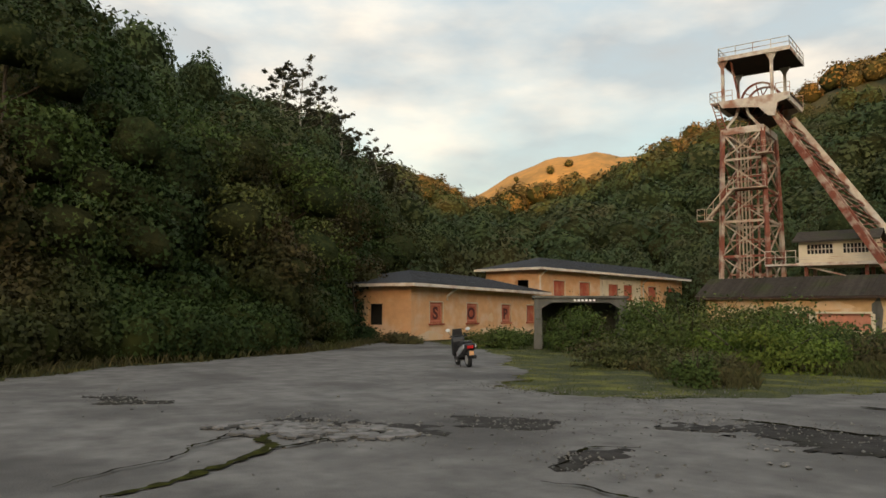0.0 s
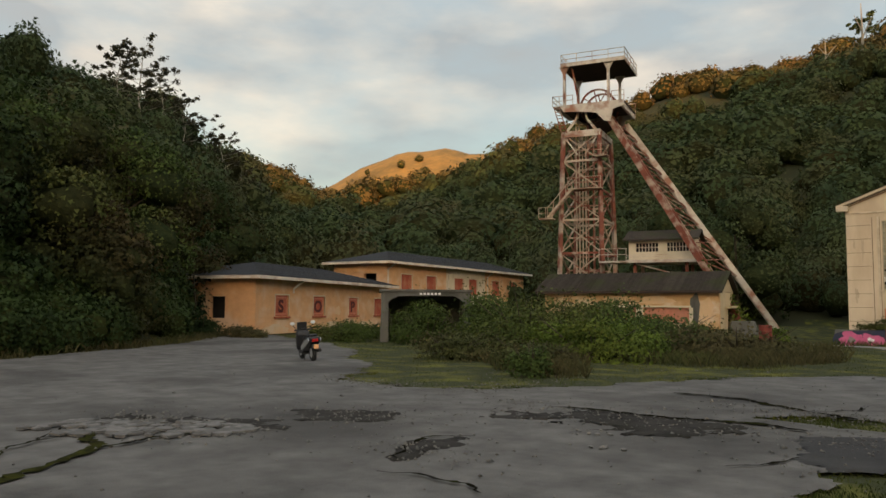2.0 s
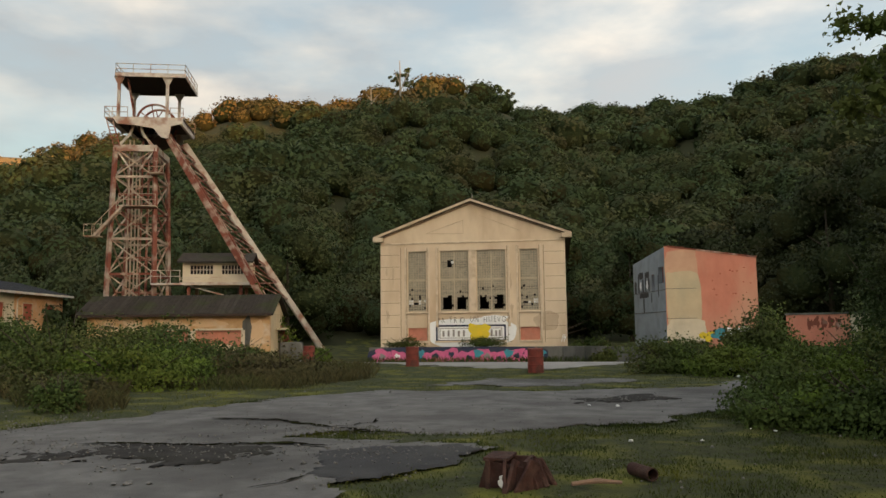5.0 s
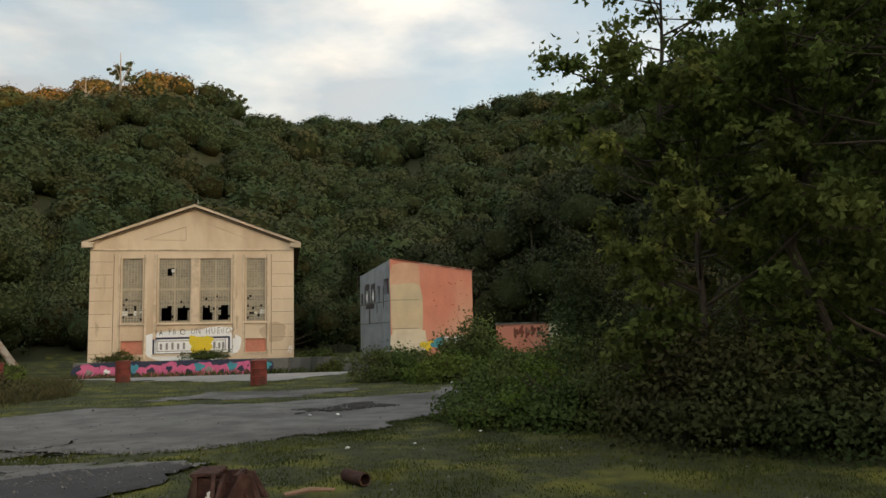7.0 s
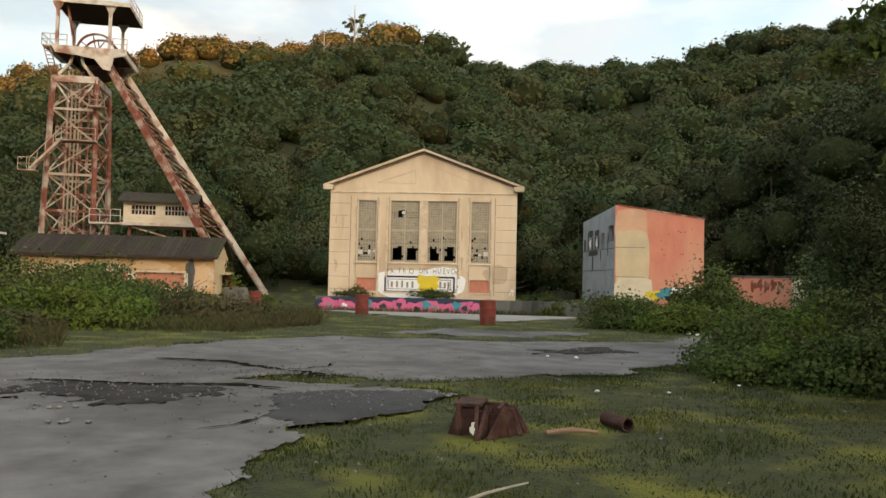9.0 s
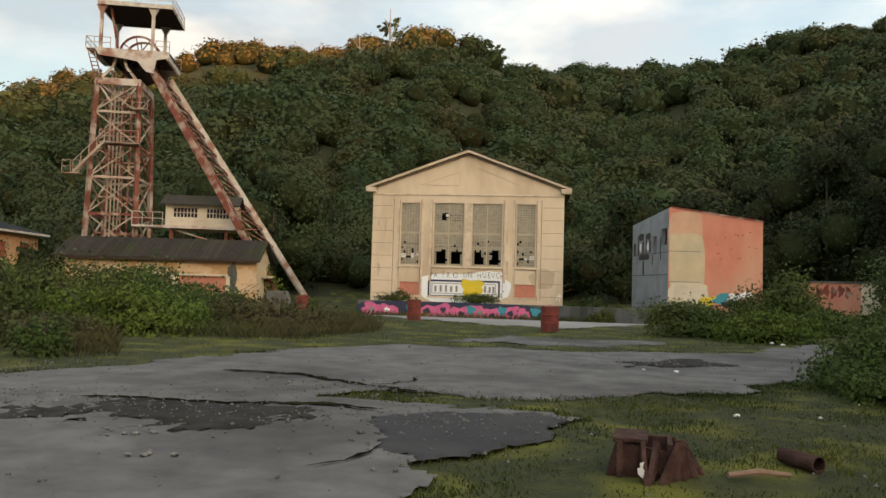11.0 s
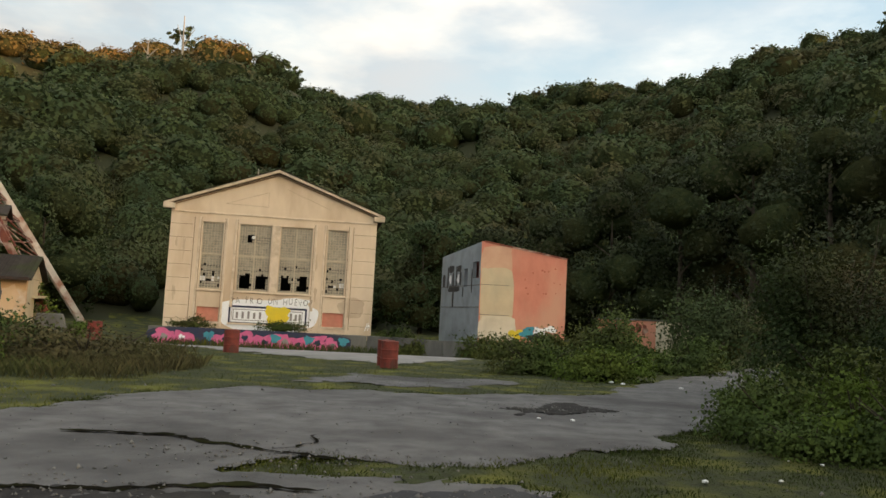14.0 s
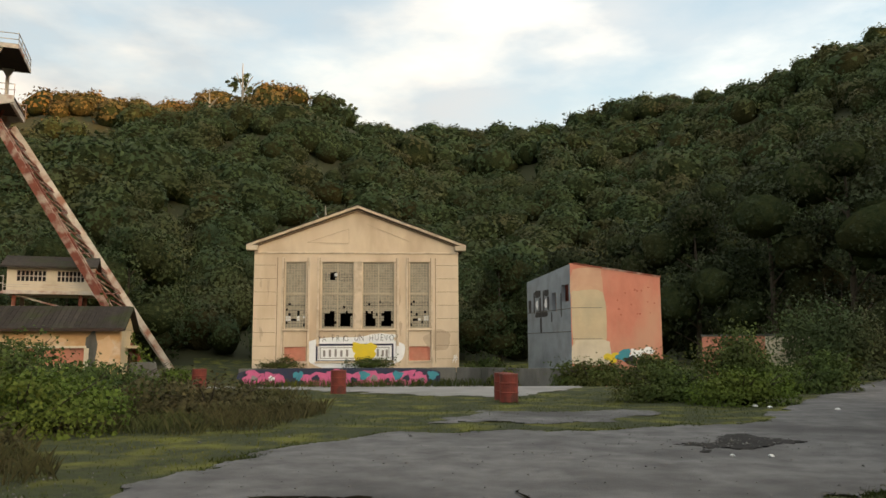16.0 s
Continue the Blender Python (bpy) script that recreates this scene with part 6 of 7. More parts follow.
def steel_stump():
    s = thing("machine_footing", pose(-0.62, 8.15, 0.0, 0, 0, -4) @ Matrix.Diagonal((0.75, 0.75, 0.68, 1)), "rusty riveted steel machine footing in the grass", "footing")
    bm = bm_new()
    prism(bm, [(-0.42, 0.0), (0.42, 0.0), (0.34, 0.3), (0.1, 0.36), (-0.3, 0.42)], -0.28, -0.22)
    part("side_plate", bm, M_STEELRED, s, bevel=0.008)
    bm = bm_new()
    prism(bm, [(-0.42, 0.0), (0.42, 0.0), (0.3, 0.42), (-0.3, 0.42)], 0.22, 0.28)
    part("side_plate", bm, M_STEELRED, s, bevel=0.008)
    bm = bm_new()
    box(bm, -0.34, -0.3, 0.42, 0.02, 0.3, 0.47)
    part("top_plate", bm, M_STEELRED, s, bevel=0.008)
    for x, yaw in ((-0.05, 8), (0.12, -14), (0.38, -38)):
        bm = bm_new()
        prism(bm, [(-0.42, 0.0), (0.1, 0.0), (0.04, 0.4), (-0.1, 0.46)], -0.025, 0.025, "x")
        bmesh.ops.transform(bm, matrix=pose(x, -0.2, 0, 0, 0, yaw), verts=bm.verts)
        part("gusset", bm, M_STEELRED, s, bevel=0.006)
    bm = bm_new()
    prism(bm, [(-0.035, 0.13), (0.015, 0.08), (0.03, 0.17), (0.012, 0.2), (0.025, 0.27), (-0.02, 0.25), (-0.012, 0.2), (-0.04, 0.19)], -0.6, -0.585)
    bmesh.ops.transform(bm, matrix=pose(0.02, 0.05, 0, 0, 0, -6), verts=bm.verts)
    part("flaked_paint", bm, M_LITTER, s, "patch of pale flaked paint")
    bm = bm_new()
    tube(bm, [(0.5, -0.1, 0.03), (0.34, 0.02, 0.42)], 0.05, 8)
    tube(bm, [(0.58, 0.1, 0.0), (0.36, 0.16, 0.4)], 0.05, 8)
    part("bar", bm, M_STEELRED, s)
    for xa, xb, ya, zt in ((-0.3, -0.24, -0.34, 0.44), (0.22, 0.27, -0.3, 0.43)):
        bm = bm_new()
        box(bm, xa, ya, 0.0, xb, 0.3, zt)
        part("web", bm, M_STEELRED, s)


M_STEELRED = mat("dark_rust", (0.062, 0.022, 0.016), (0.028, 0.014, 0.011), 9.0, 0.85, 0.9, c3=(0.14, 0.08, 0.06), c3_scale=5.0, c3_amount=0.4)
steel_stump()


def pipe_piece():
    p = thing("pipe", pose(0.72, 8.8, 0.07, 0, 0, -60) @ Matrix.Diagonal((0.85, 0.6, 0.6, 1)), "short rusty pipe lying in the grass", "pipe")
    bm = bm_new()
    seg = 20
    for ra, rb, flip in ((0.12, 0.12, 1), (0.1, 0.1, -1)):
        r0 = [bm.verts.new((-0.24, ra * math.cos(a), ra * math.sin(a))) for a in (2 * math.pi * k / seg for k in range(seg))]
        r1 = [bm.verts.new((0.24, rb * math.cos(a), rb * math.sin(a))) for a in (2 * math.pi * k / seg for k in range(seg))]
        for k in range(seg):
            q = (r0[k], r1[k], r1[(k + 1) % seg], r0[(k + 1) % seg])
            bm.faces.new(q if flip > 0 else q[::-1])
        if flip > 0:
            o0, o1 = r0, r1
    for k in range(seg):
        j = (k + 1) % seg
        bm.faces.new((o0[k], o0[j], r0[j], r0[k]))
        bm.faces.new((o1[j], o1[k], r1[k], r1[j]))
    part("pipe", bm, M_STEELRED, p)


pipe_piece()

bm = bm_new()
tube(bm, [(0.0, 8.05, 0.06), (0.25, 8.15, 0.08), (0.5, 8.2, 0.06)], [0.022, 0.028, 0.018], 7)
solo("stick", bm, M_WOODSTICK, "broken brown wooden stick lying in the grass", "stick")
bm = bm_new()
tube(bm, [(-0.75, 4.6, 0.05), (-0.6, 5.2, 0.09), (-0.35, 5.7, 0.08), (-0.1, 6.1, 0.06)], [0.012, 0.014, 0.012, 0.008], 6)
solo("twig", bm, M_PALEBARK, "thin pale dry twig on the grass", "twig")


def stones(name, label, spots, material, seed, group):
    q = np.random.default_rng(seed)
    for x, y, n, spread, size in spots:
        for _ in range(n):
            a, b = x + q.normal() * spread, y + q.normal() * spread * 0.7
            s = size * 0.78 * q.uniform(0.5, 1.4)
            bm = bm_new()
            bmesh.ops.create_icosphere(bm, subdivisions=1, radius=s)
            for v in bm.verts:
                v.co *= q.uniform(0.7, 1.15)
                v.co.z *= 0.5
            solo(name, bm, material, label, "stone", group, m=pose(a, b, gz(a, b) + 0.035 + s * 0.2, 0, 0, q.uniform(0, 360)))


stones("stone", "small pale broken stone on the asphalt", [(-4.63, 7.53, 9, 0.16, 0.045), (-5.4, 8.3, 9, 0.25, 0.04), (-9.8, 4.7, 22, 0.35, 0.05), (-8.6, 5.4, 18, 0.3, 0.045), (-7.0, 9.9, 12, 0.8, 0.04),
                                                                     (-8.6, 4.2, 14, 0.3, 0.04), (-6.2, 6.9, 6, 0.3, 0.035)], M_RUBBLE, 5, "stones on the yard")
stones("litter", "crumpled white scrap of litter on the grass", [(1.0, 10.8, 2, 0.6, 0.05), (2.6, 12.6, 2, 0.7, 0.05), (4.2, 26.0, 1, 0.1, 0.16), (0.8, 15.6, 2, 0.8, 0.05), (1.9, 6.2, 3, 0.6, 0.05), (4.4, 25.0, 2, 0.6, 0.09)], M_LITTER, 6, "litter")


def platelets():
    """Broken asphalt plates in the crazed patch, each a piece of its own."""
    q = np.random.default_rng(12)
    n = 0
    for _ in range(400):
        x, y = q.uniform(-10.9, -7.9), q.uniform(3.3, 5.9)
        u, v = (x + 9.4) * 0.8 + (y - 4.35) * 0.6, -(x + 9.4) * 0.6 + (y - 4.35) * 0.8
        if (u / 1.5) ** 2 + (v / 0.62) ** 2 > 1 or n >= 130:
            continue
        n += 1
        bm = bm_new()
        k = int(q.integers(4, 7))
        r = q.uniform(0.07, 0.15)
        pts = [(r * q.uniform(0.75, 1.15) * math.cos(2 * math.pi * i / k), r * q.uniform(0.75, 1.15) * math.sin(2 * math.pi * i / k)) for i in range(k)]
        prism(bm, pts[::-1], 0.0, 0.03, "z")
        ob = new("asphalt_plate", finish("asphalt_plate", bm, M_PLATE))
        ob.parent = road
        ob.matrix_basis = pose(x, y, gz(x, y) + 0.045, q.uniform(-4, 4), q.uniform(-4, 4), q.uniform(0, 360))


M_PLATE = mat("asphalt_plates", (0.16, 0.155, 0.15), (0.11, 0.108, 0.105), 5.0, 0.85, 0.4, objects=0.3)
platelets()


def gravel():
    """Loose chips over the broken patches and along the crumbling edges."""
    q = np.random.default_rng(21)
    spots = []
    for cx, cy, sx, sy, n in ((-6.4, 9.6, 1.5, 0.6, 360), (-9.6, 4.9, 0.9, 0.5, 400), (-8.6, 7.1, 0.7, 0.5, 250), (-14.6, 3.2, 0.8, 0.3, 180), (-5.8, 5.8, 0.5, 0.3, 160),
                              (-2.6, 9.8, 0.7, 0.6, 200), (0.4, 18.0, 0.8, 0.6, 160), (-12.2, 10.4, 0.9, 0.3, 250), (-9.6, 11.6, 0.4, 0.9, 220), (-4.0, 12.0, 1.0, 0.4, 220), (-5.5, 11, 5, 5, 900)):
        spots.append(np.column_stack([cx + q.normal(size=n) * sx, cy + q.normal(size=n) * sy]))
    c = np.concatenate(spots)
    n = len(c)
    s = q.uniform(0.008, 0.028, n) * np.where(q.random(n) < 0.06, 1.8, 1.0)
    base = np.array([[1, 0, -0.4], [-0.5, 0.87, -0.4], [-0.5, -0.87, -0.4], [0.1, 0.1, 0.55]])
    v = base[None] * q.uniform(0.6, 1.3, (n, 4, 1)) * s[:, None, None]
    a = q.uniform(0, 6.28, n)
    ca, sa = np.cos(a)[:, None], np.sin(a)[:, None]
    x, y = v[..., 0] * ca - v[..., 1] * sa, v[..., 0] * sa + v[..., 1] * ca
    z = v[..., 2] + (land(c[:, 0], c[:, 1]) + 0.062)[:, None]
    v = np.stack([x + c[:, :1], y + c[:, 1:], z], -1).reshape(-1, 3)
    f = (np.arange(n)[:, None, None] * 4 + np.array([[0, 1, 3], [1, 2, 3], [2, 0, 3], [0, 2, 1]])[None]).reshape(-1, 3)
    tagged(new("gravel", np_mesh("gravel", v, f, M_RUBBLE)), "loose pale gravel chips on the broken asphalt", "gravel", kind="stuff")


gravel()

# ---------------------------------------------------------------- woods on the slopes
def woods():
    wood = thing("forest", pose(0, 0, 0), "dense mixed woodland covering the hillsides", "forest", kind="stuff")
    lods = [[knobbly(n, 3.0, size, jitter=0.38, knobs=14) for _ in range(8)] for n, size in ((760, 0.4), (420, 0.52), (230, 0.7))]
    spots = []
    for r_lo, r_hi, step in ((30, 130, 4.3), (130, 220, 5.2), (220, 345, 6.1)):
        n = int(math.pi * (r_hi ** 2 - r_lo ** 2) * (150 / 360) / step ** 2)
        r = np.sqrt(rng.uniform(r_lo ** 2, r_hi ** 2, n))
        a = rng.uniform(-52, 98, n)
        x, y = -r * np.sin(np.radians(a)), r * np.cos(np.radians(a))
        foot, crest = curve(FOOT, a), curve(CREST, a)
        ok = (r > foot + np.where(a > 61, 24, 1)) & (r < crest + 14)
        spots += [(u, v, r_lo, w) for u, v, w in zip(x[ok], y[ok], a[ok])]
    # scattered trees on the far heath
    for _ in range(40):
        r, a = rng.uniform(430, 700), rng.uniform(30, 56)
        spots.append((-r * math.sin(math.radians(a)), r * math.cos(math.radians(a)), 220, a))
    leaves, cores = [], []
    for x, y, band, a in spots:
        lod = 0 if band < 130 else 1 if band < 220 else 2
        (v, f, nv), (c, cf) = lods[lod][rng.integers(8)]
        s = rng.uniform(0.62, 1.3) * (0.95 if band < 130 else 1.15)
        if rng.random() < 0.07:
            s *= 1.35
        t = rng.uniform(0, 6.28)
        turn = np.array([[math.cos(t), -math.sin(t), 0], [math.sin(t), math.cos(t), 0], [0, 0, 1]])
        wide = 1.0 if band < 130 else 1.25
        m = turn * np.array([wide, wide, rng.uniform(0.9, 1.5) if band < 130 else rng.uniform(0.95, 1.4)])[:, None] * s
        o = np.array([x, y, float(land(x, y)) + (1.6 if band < 130 else 1.3) * s + rng.uniform(-0.5, 1.4)])
        leaves.append((v @ m.T + o, f, nv @ turn.T))
        cores.append((c @ m.T + o, cf))
    # crest trees get the gold colour as if the sun struck them
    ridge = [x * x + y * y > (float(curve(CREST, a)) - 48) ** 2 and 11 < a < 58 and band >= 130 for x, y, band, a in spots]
    foliage("foliage", wood, [p for p, k in zip(leaves, ridge) if not k], L_FOREST, "stuff")
    tagged(foliage("ridge_foliage", wood, [p for p, k in zip(leaves, ridge) if k], L_SUNLIT, "stuff"), "ridge trees coloured gold for the low sun")
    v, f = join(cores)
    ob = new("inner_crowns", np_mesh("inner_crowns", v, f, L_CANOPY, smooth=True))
    ob.parent = wood
    tagged(ob, kind="stuff")


woods()


def bank():
    """The overgrown slope beside the yard: hazel, bramble and creeper in humps."""
    b = thing("overgrown_bank", pose(0, 0, 0), "steep bank smothered in dark shrubs, creepers and bracken", "shrubbery", kind="stuff")
    leaves, cores = [], []
    for _ in range(560):
        a = rng.uniform(58, 104)
        foot = float(curve(FOOT, a))
        d = rng.uniform(0, 1) ** 1.5 * 30
        r = foot + 0.2 + d
        if a < 62 and d < 14:
            continue
        x, y = -r * math.sin(math.radians(a)), r * math.cos(math.radians(a))
        s = rng.uniform(0.9, 1.5) * (0.8 + d * 0.075)
        n = min(int(420 + 150 * s * s), 1250)
        (v, f, nv), (c, cf) = knobbly(n, s * 1.05, 0.17 + 0.009 * d, 1.0, -0.4, 0.8, 14, 0.8)
        o = np.array([x, y, float(land(x, y)) + 0.45 * s])
        leaves.append((v + o, f, nv))
        cores.append((c + o, cf))
    foliage("foliage", b, leaves, L_BANK, "stuff")
    # lumps in the dark core colour paint the bank's shaded gaps
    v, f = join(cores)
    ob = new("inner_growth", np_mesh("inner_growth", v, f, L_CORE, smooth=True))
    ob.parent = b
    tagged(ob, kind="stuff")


bank()


def tree(name, x, y, height, spread, n_leaves, leaf, leaves_mat, bark, label, seed, category="tree", bare=0.25, lean=(0, 0), tufts=26, tuft_r=0.22, group=""):
    """A tapered trunk with limbs and twigs, and leaves in clumps at their ends."""
    q = np.random.default_rng(seed)
    t = thing(name, pose(x, y, gz(x, y) - 0.1), label, category, group)
    bm = bm_new()
    r0 = height * 0.009 + 0.03
    pts = [Vector((lean[0] * k / 6 + q.normal() * 0.015 * height * (k > 0), lean[1] * k / 6 + q.normal() * 0.015 * height * (k > 0), height * 0.92 * k / 6)) for k in range(7)]
    tube(bm, pts, [r0 * (1 - 0.14 * k) for k in range(7)], 9)
    part("trunk", bm, bark, t)
    tips = []
    for k in range(tufts):
        u = bare + (1 - bare) * (k + q.uniform(0, 1)) / tufts
        i = min(int(u * 6), 5)
        a = pts[i].lerp(pts[i + 1], u * 6 - i)
        w = q.uniform(0, 6.28) if k % 2 else 2.4 * k
        reach = spread * (1.0 - 0.55 * abs(u - 0.55)) * q.uniform(0.5, 1.05)
        b = a + Vector((math.cos(w) * reach, math.sin(w) * reach, reach * q.uniform(0.15, 0.65)))
        mid = a.lerp(b, 0.5) + Vector((0, 0, -0.06 * reach))
        bm = bm_new()
        tube(bm, [a, mid, b], [r0 * 0.38 * (1.1 - u * 0.7), r0 * 0.24 * (1.1 - u * 0.7), r0 * 0.07], 6, False)
        part("limb", bm, bark, t)
        tips += [(b, 1.0), (a.lerp(b, 0.68) + Vector(q.normal(size=3)) * 0.1 * reach, 0.8)]
    tips.append((pts[-1], 1.0))
    ps, ds = [], []
    per = max(8, int(n_leaves * 1.6) // len(tips))
    for c, s in tips:
        p, d = crown_points(per, height * tuft_r * s * q.uniform(0.6, 1.0), 6, 0.7, -0.7)
        ps.append(p * rng.uniform(0.35, 1.0, (len(p), 1)) + np.array(c))
        ds.append(d)
    foliage("crown", t, [leaf_tris(np.concatenate(ps), np.concatenate(ds) + [0, 0, 0.4], leaf, 0.75, 0.9, 0.4)], leaves_mat)
    return t


def bush(x, y, rx, ry, h, n, leaf, leaves_mat, label, base=None, group="", core=0.36):
    t = thing("bush", pose(x, y, gz(x, y) if base is None else base), label, "bush", group)
    p, d = crown_points(int(n * 2.6), 1.0, 16, 1.0, -0.25)
    k = np.array([rx, ry, h * 0.62])
    p = p * k * [1.05, 1.05, 1.3] + [0, 0, h * 0.3]
    sprig = rng.random(len(p)) < 0.14
    p[sprig] = p[sprig] * rng.uniform(1.0, 1.3, (sprig.sum(), 1)) + [0, 0, 0.06 * h]
    p[:, 2] = np.where(p[:, 2] < 0.03, h * 0.4 * rng.random(len(p)) ** 1.5 + 0.02, p[:, 2])
    m = n // 2
    w = rng.uniform(0, 6.28, m)
    out = np.stack([np.cos(w), np.sin(w), np.full(m, 0.2)], -1)
    low = out * rng.uniform(0.55, 1.0, (m, 1)) * k
    low[:, 2] = h * 0.45 * rng.random(m) ** 1.3
    p, d = np.concatenate([p, low]), np.concatenate([d, out])
    foliage("foliage", t, [leaf_tris(p, d + [0, 0, 0.3], leaf * 0.85, 0.8, 0.7, 0.5)], leaves_mat)
    # dark lump standing in for the shade deep in the bush
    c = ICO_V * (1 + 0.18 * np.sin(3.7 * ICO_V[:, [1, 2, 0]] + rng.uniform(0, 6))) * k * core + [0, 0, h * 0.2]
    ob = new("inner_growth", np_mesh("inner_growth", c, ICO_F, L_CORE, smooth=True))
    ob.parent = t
    for _ in range(7):
        bm = bm_new()
        w = rng.uniform(0, 6.28)
        tube(bm, [(0, 0, 0), (0.45 * rx * math.cos(w), 0.45 * ry * math.sin(w), h * 0.55), (0.8 * rx * math.cos(w), 0.8 * ry * math.sin(w), h * rng.uniform(0.7, 1.12))], [0.03, 0.02, 0.006], 5, False)
        part("stem", bm, M_BARK, t)
    return t


def blades(name, x, y, n, h, width, material, label, category="grass", kind="stuff", lean=0.45):
    """Tapered grass blades at the given spots."""
    x, y = np.asarray(x), np.asarray(y)
    n = len(x)
    z = land(x, y)
    hh = h * rng.uniform(0.4, 1.3, n)
    a = rng.uniform(0, 6.28, n)
    w = width * rng.uniform(0.6, 1.3, n) * 0.5
    dx, dy = np.cos(a) * w, np.sin(a) * w
    b = rng.uniform(0, 6.28, n)
    lx, ly = np.cos(b) * hh * lean * rng.uniform(0.2, 1.2, n), np.sin(b) * hh * lean * rng.uniform(0.2, 1.2, n)
    v = np.stack([np.stack([x - dx, y - dy, z - 0.01], -1), np.stack([x + dx, y + dy, z - 0.01], -1),
                  np.stack([x + dx * 0.6 + lx * 0.4, y + dy * 0.6 + ly * 0.4, z + hh * 0.6], -1), np.stack([x + lx, y + ly, z + hh], -1)], 1).reshape(-1, 3)
    f = np.arange(4 * n).reshape(n, 4)
    return tagged(new(name, np_mesh(name, v, f, material)), label, category, kind=kind)


def scatter(poly, n, off_road=True):
    xs, ys = [p[0] for p in poly], [p[1] for p in poly]
    x, y = rng.uniform(min(xs), max(xs), n), rng.uniform(min(ys), max(ys), n)
    ok = seg_dist(x, y, poly) > 0
    if off_road:
        ok &= seg_dist(x, y, YARD) + ragged(x, y) < 0.05
    return x[ok], y[ok]


# lawn beside the yard, verge in front of the thicket, strips at the foot of the bank
LAWN = [(-2.6, 3.0), (-0.5, 2.2), (4, 3.5), (9, 7), (9, 13), (6, 20), (0, 14.2), (-4.3, 11.8), (-2.6, 9)]
x, y = scatter(LAWN, 190000)
clump = np.sin(2.3 * x + np.sin(1.9 * y)) * np.sin(2.0 * y + 1.3 * np.sin(1.7 * x)) + 0.5 * np.sin(6.1 * x) * np.sin(5.3 * y)
k = rng.uniform(-1.1, 1.0, len(x)) < clump
blades("lawn_grass", x[k], y[k], 0, 0.034, 0.012, L_GRASS, "short mossy green grass with tufts", lean=0.8)
VERGE = [(-40, 26), (-30, 20.8), (-21, 16.5), (-16, 13.2), (-12.4, 10.0), (-9.8, 10.9), (-8.8, 14.4), (-5.6, 18.5), (-1, 20.2), (3, 22), (6.5, 28), (3, 34), (-3, 32), (-9, 36), (-25, 40), (-38, 34)]
x, y = scatter(VERGE, 70000)
blades("verge_grass", x, y, 0, 0.05, 0.014, L_VERGE, "rough green verge grass", lean=0.7)
x, y = scatter([(-14, 21), (-8.5, 19.5), (-7.5, 25), (-9, 31), (-14, 35), (-22, 38), (-26, 30), (-18, 20), (-11.5, 14), (-9.6, 14.6)], 46000)
k = np.sin(0.7 * x + 1) * np.sin(0.6 * y) > -0.35
blades("dry_weeds", x[k], y[k], 0, 0.34, 0.016, L_DRY, "tall brown withered weeds", "weeds", lean=0.8)
x, y = scatter([(-19.0, 0), (-22, 4.4), (-24.2, 8.6), (-28.8, 15.3), (-37, 23.4), (-39, 22), (-32, 15), (-27, 8), (-24.4, 4), (-21.5, -1)], 26000)
blades("bank_foot_grass", x, y, 0, 0.3, 0.03, L_DRY, "withered grass along the foot of the bank", lean=0.7)
x, y = scatter([(-18, 55), (8, 54.6), (9, 57.6), (-18, 57.6)], 3000)
blades("dock_weeds", x, y, 0, 0.5, 0.04, L_GRASS, "weeds along the dock wall", "weeds")

# tufts creeping over the broken edge of the asphalt
x, y = rng.uniform(-14, 8, 420000), rng.uniform(2, 24, 420000)
k = np.abs(seg_dist(x, y, YARD) + ragged(x, y) + 0.02) < 0.1 + 0.1 * np.sin(3.1 * x + np.sin(2.3 * y))
blades("edge_grass", x[k], y[k], 0, 0.05, 0.013, L_GRASS, "grass and moss creeping over the asphalt edge", lean=0.8)

